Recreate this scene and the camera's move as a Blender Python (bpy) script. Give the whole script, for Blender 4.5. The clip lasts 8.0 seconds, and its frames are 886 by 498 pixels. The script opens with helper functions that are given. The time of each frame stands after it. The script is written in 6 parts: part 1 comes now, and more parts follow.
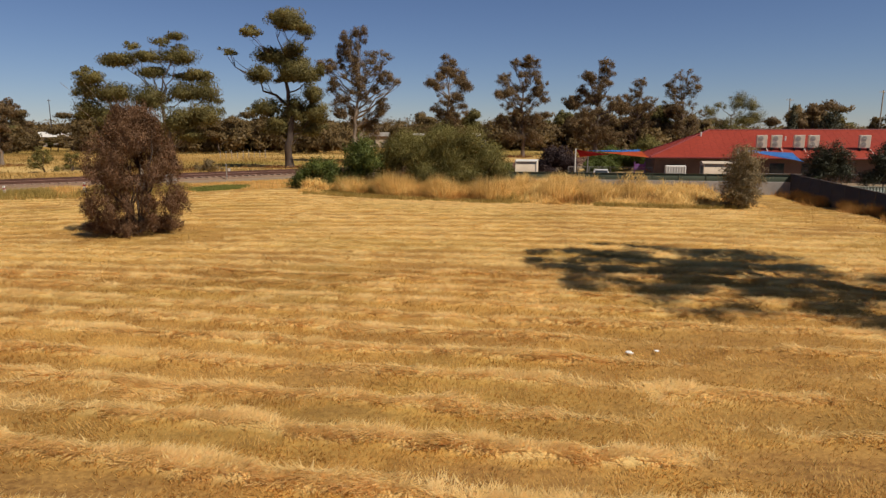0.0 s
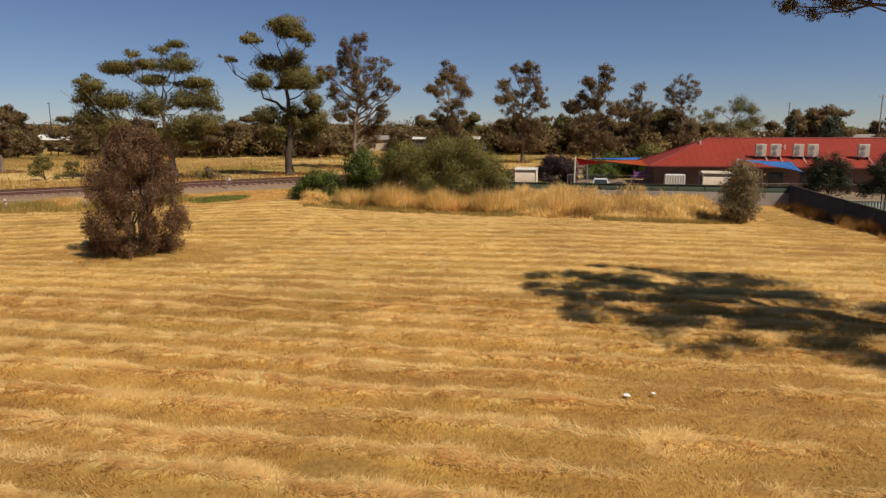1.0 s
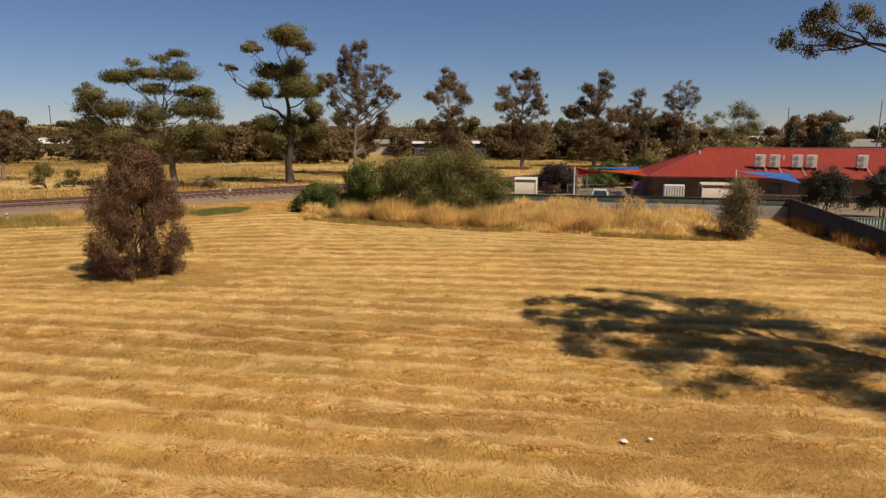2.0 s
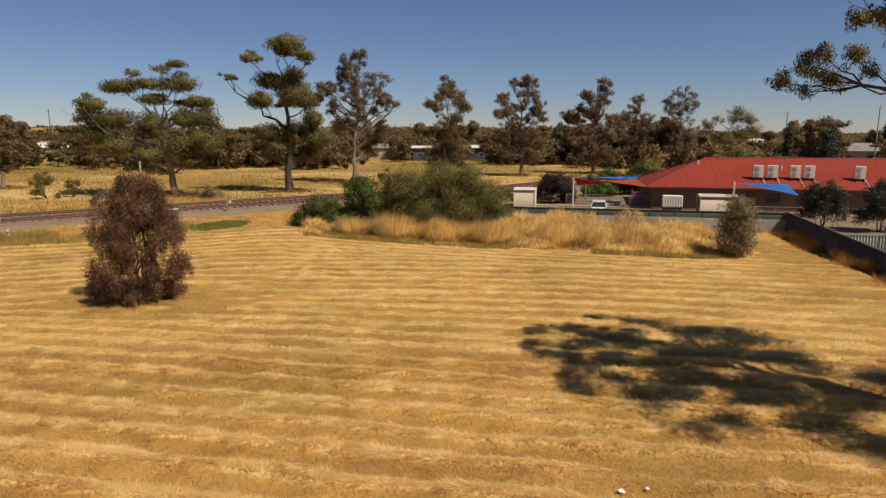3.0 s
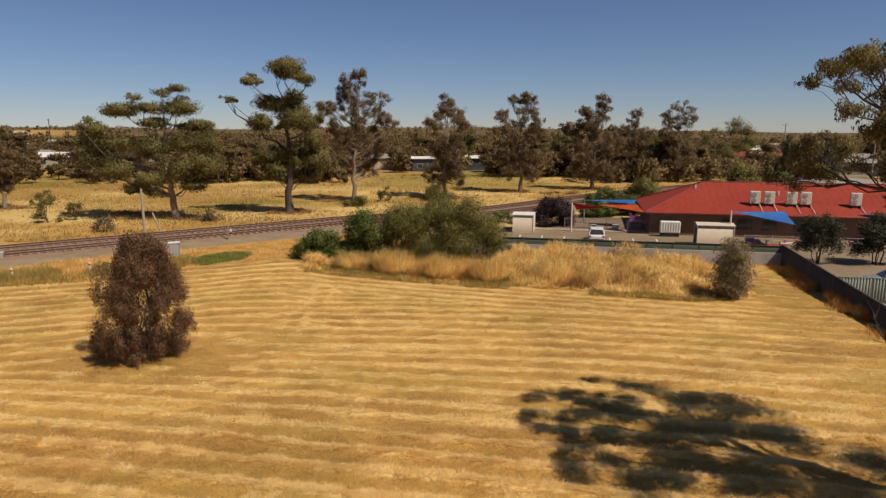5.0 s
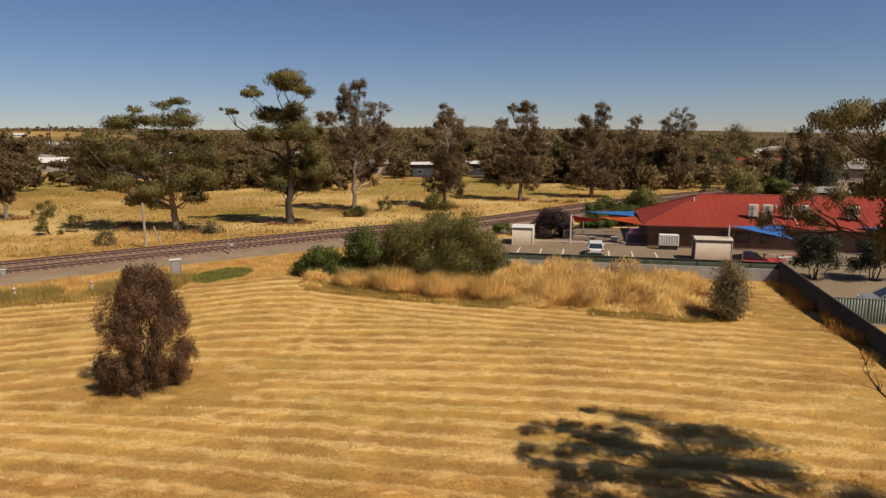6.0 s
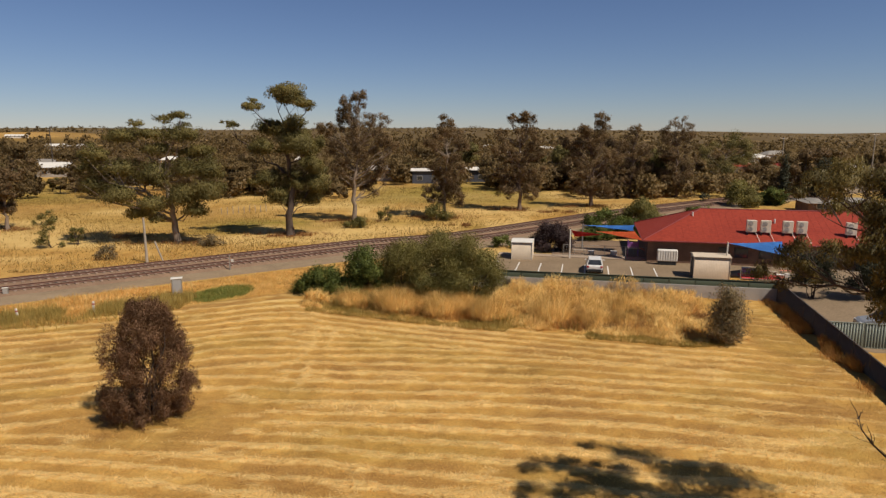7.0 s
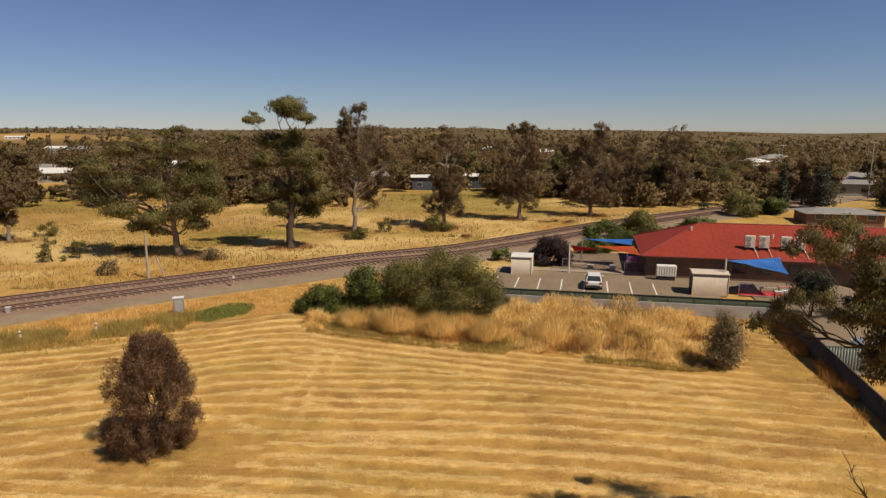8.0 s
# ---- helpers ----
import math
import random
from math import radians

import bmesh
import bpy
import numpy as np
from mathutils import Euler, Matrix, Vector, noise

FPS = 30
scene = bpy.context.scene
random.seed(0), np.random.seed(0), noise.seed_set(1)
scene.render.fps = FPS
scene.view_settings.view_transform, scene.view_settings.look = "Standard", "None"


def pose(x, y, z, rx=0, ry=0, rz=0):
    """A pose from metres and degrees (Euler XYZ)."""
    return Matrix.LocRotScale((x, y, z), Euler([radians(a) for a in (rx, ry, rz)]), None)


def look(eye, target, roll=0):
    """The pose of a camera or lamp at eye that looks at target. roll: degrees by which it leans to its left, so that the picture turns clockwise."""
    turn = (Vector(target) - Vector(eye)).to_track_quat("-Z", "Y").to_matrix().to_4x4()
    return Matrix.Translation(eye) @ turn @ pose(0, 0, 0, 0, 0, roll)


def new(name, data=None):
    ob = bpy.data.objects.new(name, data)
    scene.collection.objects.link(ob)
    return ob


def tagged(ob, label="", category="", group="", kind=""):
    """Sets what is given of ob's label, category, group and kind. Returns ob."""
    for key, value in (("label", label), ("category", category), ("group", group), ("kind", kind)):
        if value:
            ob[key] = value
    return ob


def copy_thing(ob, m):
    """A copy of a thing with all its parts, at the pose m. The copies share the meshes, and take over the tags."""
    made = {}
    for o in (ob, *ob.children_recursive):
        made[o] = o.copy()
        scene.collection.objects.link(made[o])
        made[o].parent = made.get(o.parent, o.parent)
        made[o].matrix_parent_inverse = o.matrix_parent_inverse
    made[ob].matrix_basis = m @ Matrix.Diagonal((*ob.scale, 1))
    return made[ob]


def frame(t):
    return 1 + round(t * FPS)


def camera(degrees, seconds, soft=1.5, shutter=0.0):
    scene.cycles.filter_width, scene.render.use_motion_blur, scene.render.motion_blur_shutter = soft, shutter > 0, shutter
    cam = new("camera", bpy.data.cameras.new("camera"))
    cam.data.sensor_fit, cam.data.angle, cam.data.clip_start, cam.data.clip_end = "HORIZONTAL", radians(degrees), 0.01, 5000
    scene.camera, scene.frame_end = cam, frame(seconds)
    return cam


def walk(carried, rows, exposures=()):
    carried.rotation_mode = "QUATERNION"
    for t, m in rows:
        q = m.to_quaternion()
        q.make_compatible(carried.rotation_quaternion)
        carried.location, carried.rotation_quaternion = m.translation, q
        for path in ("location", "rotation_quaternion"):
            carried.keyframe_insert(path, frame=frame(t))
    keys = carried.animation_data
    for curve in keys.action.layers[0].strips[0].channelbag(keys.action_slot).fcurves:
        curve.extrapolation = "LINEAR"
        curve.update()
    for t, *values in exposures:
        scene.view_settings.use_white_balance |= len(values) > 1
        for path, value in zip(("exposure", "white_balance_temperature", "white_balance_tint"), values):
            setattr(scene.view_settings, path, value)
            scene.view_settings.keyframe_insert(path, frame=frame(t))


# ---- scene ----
cam = camera(70.0, 8.0, soft=1.35)
PATH = [
    (0, (0.066, 1.81, 4.932), (0.034, 3.776, 4.567), -0.1),
    (0.5, (0.101, 1.84, 5.389), (0.068, 3.807, 5.024), -0.1),
    (1, (0.089, 1.847, 5.934), (0.057, 3.813, 5.568), -0.1),
    (1.5, (0.082, 1.847, 6.48), (0.05, 3.813, 6.115), -0.0),
    (3, (0.072, 1.857, 8.291), (0.043, 3.823, 7.925), -0.1),
    (3.5, (0.094, 1.922, 9.029), (0.064, 3.888, 8.663), -0.1),
    (4, (0.104, 1.948, 9.782), (0.075, 3.914, 9.416), -0.1),
    (4.5, (0.09, 1.946, 10.562), (0.062, 3.912, 10.195), -0.1),
    (6, (0.154, 1.842, 12.855), (0.126, 3.807, 12.487), -0.2),
    (6.5, (0.156, 1.839, 13.739), (0.129, 3.805, 13.371), -0.1),
    (7, (0.149, 1.851, 14.607), (0.122, 3.816, 14.239), -0.1),
    (7.5, (0.128, 1.827, 15.468), (0.102, 3.792, 15.1), -0.1),
    (8, (0.116, 1.814, 16.446), (0.09, 3.779, 16.077), -0.1),
]
walk(cam, [(t, look(eye, target, roll)) for t, eye, target, roll in PATH], [(0.0, 0.0, 6500, 12), (8.0, 0.0, 6500, 12)])

# ---- light ----
TO_SUN = Vector((0.60, -0.45, 1.0)).normalized()
world = bpy.data.worlds.new("sky")
scene.world = world
world.use_nodes = True
wn, wl = world.node_tree.nodes, world.node_tree.links
sky = wn.new("ShaderNodeTexSky")
sky.sky_type = "NISHITA"
sky.sun_disc = False
sky.altitude = 1200
sky.sun_elevation = math.asin(TO_SUN.z)
sky.sun_rotation = math.atan2(TO_SUN.x, TO_SUN.y)
sky.air_density, sky.dust_density, sky.ozone_density = 1.0, 0.0, 4.0
wn["Background"].inputs["Strength"].default_value = 0.056
tint = wn.new("ShaderNodeMix")
tint.data_type, tint.blend_type = "RGBA", "MULTIPLY"
tint.inputs[0].default_value = 1.0
tint.inputs[7].default_value = (0.965, 0.975, 1.115, 1)
wl.new(sky.outputs["Color"], tint.inputs[6])
wl.new(tint.outputs[2], wn["Background"].inputs["Color"])
sun = new("sun", bpy.data.lights.new("sun", "SUN"))
sun.data.energy, sun.data.angle, sun.data.color = 4.5, radians(0.53), (1.0, 0.985, 0.95)
sun.matrix_world = look(TO_SUN * 100, (0, 0, 0))


# ---- materials ----
def warm(c):
    """Every colour leans a little to ochre: warmth put into the colours so that shade looks browner."""
    return (c[0], c[1] * 0.915, c[2] * 0.785)


def ramp(nt, fac, stops, grey=False):
    r = nt.nodes.new("ShaderNodeValToRGB")
    while len(r.color_ramp.elements) < len(stops):
        r.color_ramp.elements.new(0.5)
    for e, (p, c) in zip(r.color_ramp.elements, stops):
        e.position, e.color = p, ((c, c, c, 1) if grey else (*warm(c), 1))
    nt.links.new(fac, r.inputs["Fac"])
    return r.outputs["Color"]


def noise_tex(nt, scale, detail=4.0, rough=0.55, coord="Object", stretch=(1, 1, 1)):
    co, mp, n = nt.nodes.new("ShaderNodeTexCoord"), nt.nodes.new("ShaderNodeMapping"), nt.nodes.new("ShaderNodeTexNoise")
    mp.inputs["Scale"].default_value = stretch
    nt.links.new(co.outputs[coord], mp.inputs["Vector"])
    nt.links.new(mp.outputs["Vector"], n.inputs["Vector"])
    n.inputs["Scale"].default_value, n.inputs["Detail"].default_value, n.inputs["Roughness"].default_value = scale, detail, rough
    return n.outputs["Fac"]


def mix(nt, fac, a, b, mode="MIX"):
    m = nt.nodes.new("ShaderNodeMix")
    m.data_type, m.blend_type = "RGBA", mode
    for sock, v in ((m.inputs[0], fac), (m.inputs[6], a), (m.inputs[7], b)):
        if isinstance(v, bpy.types.NodeSocket):
            nt.links.new(v, sock)
        elif isinstance(v, tuple):
            sock.default_value = (*v, 1)
        else:
            sock.default_value = v
    return m.outputs[2]


def surface(name, dark, light, scale=3.0, rough=0.8, metal=0.0, fine=40.0, bump=0.2, coord="Object", stretch=(1, 1, 1), spec=0.5, per_piece=0.0):
    """A material whose colour wanders between two tones at a large and a fine scale, with a fine relief."""
    m = bpy.data.materials.new(name)
    m.use_nodes = True
    nt = m.node_tree
    p = nt.nodes["Principled BSDF"]
    big, small = noise_tex(nt, scale, coord=coord, stretch=stretch), noise_tex(nt, fine, coord=coord, stretch=stretch)
    col = ramp(nt, big, [(0.3, dark), (0.7, light)])
    col = mix(nt, 0.35, col, ramp(nt, small, [(0.3, tuple(0.55 * c for c in dark)), (0.7, tuple(min(1, 1.15 * c) for c in light))]))
    if per_piece:
        info = nt.nodes.new("ShaderNodeObjectInfo")
        col = mix(nt, per_piece, col, ramp(nt, info.outputs["Random"], [(0.0, tuple(0.5 * c for c in dark)), (1.0, tuple(min(1, 1.3 * c) for c in light))]))
    nt.links.new(col, p.inputs["Base Color"])
    p.inputs["Roughness"].default_value, p.inputs["Metallic"].default_value, p.inputs["Specular IOR Level"].default_value = rough, metal, spec
    if bump:
        b = nt.nodes.new("ShaderNodeBump")
        b.inputs["Strength"].default_value, b.inputs["Distance"].default_value = bump, 0.02
        nt.links.new(small, b.inputs["Height"])
        nt.links.new(b.outputs["Normal"], p.inputs["Normal"])
    return m


def foliage(name, dark, mid, light, scale=0.45, through_leaf=0.38, clump=0.4):
    """Leaves: every leaf has its own tone, clumps wander in colour, and some sun passes through."""
    m = bpy.data.materials.new(name)
    m.use_nodes = True
    nt = m.node_tree
    p, out = nt.nodes["Principled BSDF"], nt.nodes["Material Output"]
    geo = nt.nodes.new("ShaderNodeNewGeometry")
    leaf = ramp(nt, geo.outputs["Random Per Island"], [(0.0, tuple(0.5 * (a + b) for a, b in zip(dark, mid))), (0.5, mid), (1.0, tuple(0.55 * a + 0.45 * b for a, b in zip(mid, light)))])
    big = ramp(nt, noise_tex(nt, scale, 2.0), [(0.32, dark), (0.5, mid), (0.68, light)])
    col = mix(nt, clump, leaf, big)
    nt.links.new(col, p.inputs["Base Color"])
    p.inputs["Roughness"].default_value, p.inputs["Specular IOR Level"].default_value = 0.6, 0.25
    tr, ms = nt.nodes.new("ShaderNodeBsdfTranslucent"), nt.nodes.new("ShaderNodeMixShader")
    nt.links.new(col, tr.inputs["Color"])
    ms.inputs[0].default_value = through_leaf
    nt.links.new(p.outputs[0], ms.inputs[1])
    nt.links.new(tr.outputs[0], ms.inputs[2])
    nt.links.new(ms.outputs[0], out.inputs["Surface"])
    return m


def ground_material():
    """Dry mown grass: pale straw on the swaths, darker stubble and soil between; greener paddock beyond the line."""
    m = bpy.data.materials.new("dry_grass_ground")
    m.use_nodes = True
    nt = m.node_tree
    p = nt.nodes["Principled BSDF"]

    def attr(n):
        a = nt.nodes.new("ShaderNodeAttribute")
        a.attribute_name = n
        return a.outputs["Fac"]
    big, med, fine, streak = noise_tex(nt, 0.09, 5), noise_tex(nt, 0.55, 5, 0.6), noise_tex(nt, 9.0, 6, 0.7), noise_tex(nt, 2.2, 5, 0.65, stretch=(0.45, 1.6, 1))
    stubble = ramp(nt, med, [(0.3, (0.400, 0.220, 0.060)), (0.5, (0.580, 0.352, 0.100)), (0.72, (0.750, 0.495, 0.154))])
    grain = noise_tex(nt, 24.0, 6, 0.75, stretch=(0.45, 1.5, 1))
    straw = ramp(nt, streak, [(0.25, (0.76, 0.535, 0.205)), (0.75, (0.97, 0.745, 0.35))])
    add, edge = nt.nodes.new("ShaderNodeMath"), nt.nodes.new("ShaderNodeMapRange")
    ragged = noise_tex(nt, 2.2, 7, 0.75, stretch=(0.6, 1.4, 1))
    add.operation = "ADD"
    nt.links.new(attr("swath"), add.inputs[0])
    nt.links.new(ragged, add.inputs[1])
    edge.inputs["From Min"].default_value, edge.inputs["From Max"].default_value = 0.62, 1.04
    nt.links.new(add.outputs[0], edge.inputs["Value"])
    col = mix(nt, edge.outputs["Result"], stubble, straw)
    col = mix(nt, 0.16, col, ramp(nt, big, [(0.35, (0.40, 0.22, 0.06)), (0.65, (0.72, 0.48, 0.17))]))
    col = mix(nt, 1.0, col, ramp(nt, fine, [(0.3, 0.60), (0.5, 0.86), (0.7, 1.0)], True), "MULTIPLY")
    col = mix(nt, 1.0, col, ramp(nt, grain, [(0.34, 0.58), (0.5, 0.86), (0.66, 1.0)], True), "MULTIPLY")
    # dark brown for bare soil, and for shade painted under the gum trees
    col = mix(nt, attr("bare_and_shade"), col, mix(nt, 0.5, ramp(nt, fine, [(0.32, (0.10, 0.048, 0.018)), (0.5, (0.27, 0.150, 0.050)), (0.68, (0.52, 0.325, 0.115))]), ramp(nt, streak, [(0.35, (0.15, 0.072, 0.024)), (0.65, (0.40, 0.245, 0.080))])))
    col = mix(nt, attr("green"), col, ramp(nt, med, [(0.3, (0.13, 0.120, 0.022)), (0.7, (0.33, 0.255, 0.058))]))
    col = mix(nt, attr("wood"), col, ramp(nt, noise_tex(nt, 0.02, 4), [(0.3, (0.06, 0.045, 0.02)), (0.60, (0.12, 0.088, 0.04)), (0.71, (0.46, 0.31, 0.12))]))
    col = mix(nt, 1.0, col, (1.07, 1.0, 0.885), "MULTIPLY")
    nt.links.new(col, p.inputs["Base Color"])
    p.inputs["Roughness"].default_value, p.inputs["Specular IOR Level"].default_value = 0.9, 0.15
    b = nt.nodes.new("ShaderNodeBump")
    b.inputs["Strength"].default_value, b.inputs["Distance"].default_value = 0.45, 0.05
    nt.links.new(fine, b.inputs["Height"])
    nt.links.new(b.outputs["Normal"], p.inputs["Normal"])
    return m


M_GROUND = ground_material()
M_STRAW = foliage("straw", (0.690, 0.490, 0.185), (0.890, 0.685, 0.300), (0.990, 0.830, 0.455), 1.6, 0.5)
M_STUBBLE = foliage("stubble", (0.440, 0.262, 0.074), (0.670, 0.432, 0.132), (0.890, 0.635, 0.228), 1.2, 0.5)
M_TALL = foliage("tall_dry_grass", (0.50, 0.295, 0.085), (0.82, 0.555, 0.185), (1.0, 0.77, 0.33), 0.7, 0.4, 0.6)
M_FIELD = foliage("field_grass", (0.24, 0.165, 0.046), (0.42, 0.290, 0.092), (0.70, 0.505, 0.205), 0.055, 0.4, 0.85)
M_WEED = foliage("weeds", (0.16, 0.140, 0.035), (0.34, 0.265, 0.07), (0.52, 0.385, 0.12), 0.8)
M_VERGE = foliage("verge_weeds", (0.26, 0.200, 0.050), (0.46, 0.345, 0.095), (0.68, 0.500, 0.165), 0.8, 0.4)
M_RUST = foliage("rust_grass", (0.34, 0.165, 0.045), (0.58, 0.310, 0.085), (0.82, 0.500, 0.165), 0.8, 0.4, 0.5)
M_DOCK = foliage("brown_weeds", (0.17, 0.075, 0.028), (0.30, 0.145, 0.05), (0.44, 0.23, 0.085), 0.8)
M_GREENWEED = foliage("green_weeds", (0.150, 0.173, 0.038), (0.255, 0.270, 0.060), (0.405, 0.375, 0.098), 0.8)
M_GUM = foliage("gum_leaves", (0.088, 0.082, 0.031), (0.200, 0.172, 0.056), (0.370, 0.295, 0.094), 0.35, 0.44)
M_GUM_GREY = foliage("grey_gum_leaves", (0.112, 0.074, 0.036), (0.215, 0.144, 0.069), (0.335, 0.226, 0.108), 0.35, 0.45)
M_NEAR_GUM = foliage("yellow_gum_leaves", (0.060, 0.050, 0.018), (0.165, 0.130, 0.042), (0.36, 0.275, 0.085), 0.5, 0.35, 0.55)
M_WATTLE = foliage("brown_wattle_leaves", (0.115, 0.060, 0.031), (0.195, 0.107, 0.054), (0.290, 0.165, 0.083), 0.8, 0.3)
M_OLIVE = foliage("olive_shrub_leaves", (0.090, 0.086, 0.026), (0.210, 0.188, 0.053), (0.360, 0.300, 0.092), 0.5)
M_GREEN = foliage("green_shrub_leaves", (0.045, 0.065, 0.016), (0.125, 0.155, 0.034), (0.250, 0.275, 0.062), 0.6)
M_DARK = foliage("dark_hedge_leaves", (0.024, 0.026, 0.016), (0.056, 0.058, 0.031), (0.110, 0.108, 0.054), 0.6, 0.15)
M_PURPLE = foliage("purple_leaves", (0.019, 0.012, 0.012), (0.050, 0.029, 0.026), (0.096, 0.054, 0.043), 0.6, 0.1)
M_GREYBUSH = foliage("grey_bush_leaves", (0.150, 0.118, 0.064), (0.290, 0.224, 0.118), (0.420, 0.322, 0.174), 0.8, 0.42)
M_WOODS = foliage("far_woods", (0.105, 0.070, 0.030), (0.198, 0.136, 0.055), (0.285, 0.198, 0.080), 0.11, 0.4, 0.75)
M_BARK = surface("grey_bark", (0.12, 0.085, 0.06), (0.34, 0.27, 0.20), 2.0, 0.9, fine=12, bump=0.5, stretch=(1, 1, 0.3))
M_BARK_BROWN = surface("brown_bark", (0.085, 0.055, 0.038), (0.22, 0.155, 0.11), 2.0, 0.9, fine=12, bump=0.5, stretch=(1, 1, 0.3))
M_BARK_DARK = surface("dark_bark", (0.045, 0.030, 0.022), (0.12, 0.085, 0.06), 2.0, 0.9, fine=14, bump=0.5, stretch=(1, 1, 0.3))
M_GRAVEL = surface("rail_gravel", (0.205, 0.142, 0.080), (0.330, 0.240, 0.142), 0.35, 0.95, fine=7, bump=0.6)
M_BALLAST = surface("ballast", (0.17, 0.100, 0.060), (0.29, 0.185, 0.112), 0.6, 0.95, fine=9, bump=0.8)
M_RAIL = surface("rusty_rail", (0.09, 0.040, 0.025), (0.17, 0.080, 0.05), 2.0, 0.6, 0.4)
M_SLEEPER = surface("sleeper", (0.20, 0.138, 0.095), (0.33, 0.235, 0.168), 1.5, 0.9, fine=14, per_piece=0.3)
M_ASPHALT = surface("car_park_surface", (0.200, 0.142, 0.086), (0.290, 0.214, 0.136), 0.25, 0.9, fine=6, bump=0.3, spec=0.2)
M_YARD = surface("trodden_earth", (0.150, 0.092, 0.052), (0.255, 0.170, 0.100), 0.5, 0.95, fine=7, bump=0.4)
M_CONCRETE = surface("pale_concrete", (0.29, 0.215, 0.15), (0.42, 0.325, 0.23), 0.4, 0.9, fine=8)
M_LINE = surface("white_line_paint", (0.62, 0.60, 0.55), (0.80, 0.78, 0.74), 3.0, 0.7)
M_GREYWALL = surface("grey_wall", (0.30, 0.28, 0.26), (0.44, 0.42, 0.39), 0.8, 0.85)
M_FENCE_GREEN = surface("green_steel", (0.052, 0.066, 0.044), (0.088, 0.102, 0.070), 0.6, 0.75, per_piece=0.2, spec=0.15)
M_FENCE_DARK = surface("dark_steel", (0.055, 0.042, 0.032), (0.092, 0.072, 0.054), 0.8, 0.6, per_piece=0.15)
M_FENCE_PALE = surface("pale_green_steel", (0.15, 0.165, 0.125), (0.22, 0.24, 0.185), 0.6, 0.5, per_piece=0.15)
M_ROOF = surface("red_roof_steel", (0.255, 0.034, 0.017), (0.325, 0.048, 0.024), 0.25, 0.6, fine=3, bump=0.05, spec=0.2)
M_RED_TRIM = surface("red_trim", (0.22, 0.033, 0.026), (0.28, 0.048, 0.037), 0.5, 0.5)
M_BRICK = surface("brown_brick", (0.15, 0.085, 0.055), (0.25, 0.15, 0.10), 0.8, 0.9, fine=16)
M_GLASS = surface("dark_window_glass", (0.03, 0.035, 0.04), (0.05, 0.055, 0.06), 1.0, 0.08, fine=2, bump=0, spec=0.8)
M_WHITE = surface("white_steel", (0.66, 0.63, 0.57), (0.80, 0.77, 0.71), 1.2, 0.5)
M_CREAM = surface("cream_steel", (0.56, 0.46, 0.34), (0.68, 0.57, 0.43), 1.0, 0.55)
M_BEIGE = surface("beige_steel", (0.50, 0.38, 0.26), (0.62, 0.49, 0.35), 1.0, 0.55)
M_ACBODY = surface("air_conditioner_casing", (0.62, 0.54, 0.43), (0.74, 0.66, 0.54), 2.0, 0.5)
M_BLACK = surface("black_plastic", (0.012, 0.012, 0.013), (0.03, 0.03, 0.03), 3.0, 0.6)
M_GREYMETAL = surface("galvanised_steel", (0.32, 0.31, 0.29), (0.48, 0.46, 0.43), 3.0, 0.45, 0.5)
M_BLUE = surface("blue_sail_cloth", (0.045, 0.20, 0.60), (0.075, 0.28, 0.74), 0.8, 0.8, fine=30)
M_ORANGE = surface("orange_sail_cloth", (0.60, 0.105, 0.018), (0.72, 0.145, 0.03), 0.8, 0.8, fine=30)
M_REDSAIL = surface("red_sail_cloth", (0.50, 0.022, 0.018), (0.62, 0.035, 0.028), 0.8, 0.8, fine=30)
M_POLE = surface("weathered_pole_wood", (0.30, 0.25, 0.19), (0.48, 0.41, 0.32), 2.0, 0.9, fine=14, stretch=(1, 1, 0.2))
M_POLE_DARK = surface("dark_pole_wood", (0.05, 0.04, 0.035), (0.10, 0.08, 0.07), 2.0, 0.9)
M_CARWHITE = surface("white_car_paint", (0.76, 0.75, 0.73), (0.82, 0.81, 0.79), 0.8, 0.25, bump=0)
M_CARGREY = surface("silver_car_paint", (0.42, 0.43, 0.44), (0.50, 0.51, 0.52), 0.8, 0.25, 0.5, bump=0)
M_LAMP_RED = surface("red_lens", (0.35, 0.02, 0.02), (0.45, 0.03, 0.03), 3, 0.2, bump=0)
M_LAMP_CLEAR = surface("clear_lens", (0.7, 0.7, 0.7), (0.8, 0.8, 0.8), 3, 0.1, bump=0)
M_PURPLE_PLAY = surface("purple_plastic", (0.24, 0.08, 0.30), (0.34, 0.13, 0.42), 2, 0.5)
M_PINK_PLAY = surface("salmon_plastic", (0.55, 0.16, 0.10), (0.68, 0.24, 0.16), 2, 0.5)
M_LIME = surface("lime_cloth", (0.16, 0.46, 0.07), (0.24, 0.58, 0.12), 2, 0.7)
M_GREYROOF = surface("grey_roof_steel", (0.24, 0.215, 0.18), (0.33, 0.30, 0.26), 0.4, 0.6, fine=3)
M_BLUEWALL = surface("slate_blue_steel", (0.055, 0.065, 0.095), (0.08, 0.09, 0.12), 0.6, 0.6)
M_SOIL = surface("leaf_litter", (0.10, 0.055, 0.03), (0.24, 0.14, 0.07), 1.0, 0.95, fine=8, bump=0.6)
M_LITTER = surface("white_paper", (0.72, 0.71, 0.68), (0.85, 0.84, 0.81), 5, 0.8)


# ---- small tools ----
def shade_smooth(me):
    me.polygons.foreach_set("use_smooth", [True] * len(me.polygons))


def place_under(ob, parent):
    """Parts are built in world metres; the thing's origin is at its base."""
    if parent is not None:
        ob.parent = parent
        ob.matrix_parent_inverse = parent_pose(parent).inverted()
    return ob


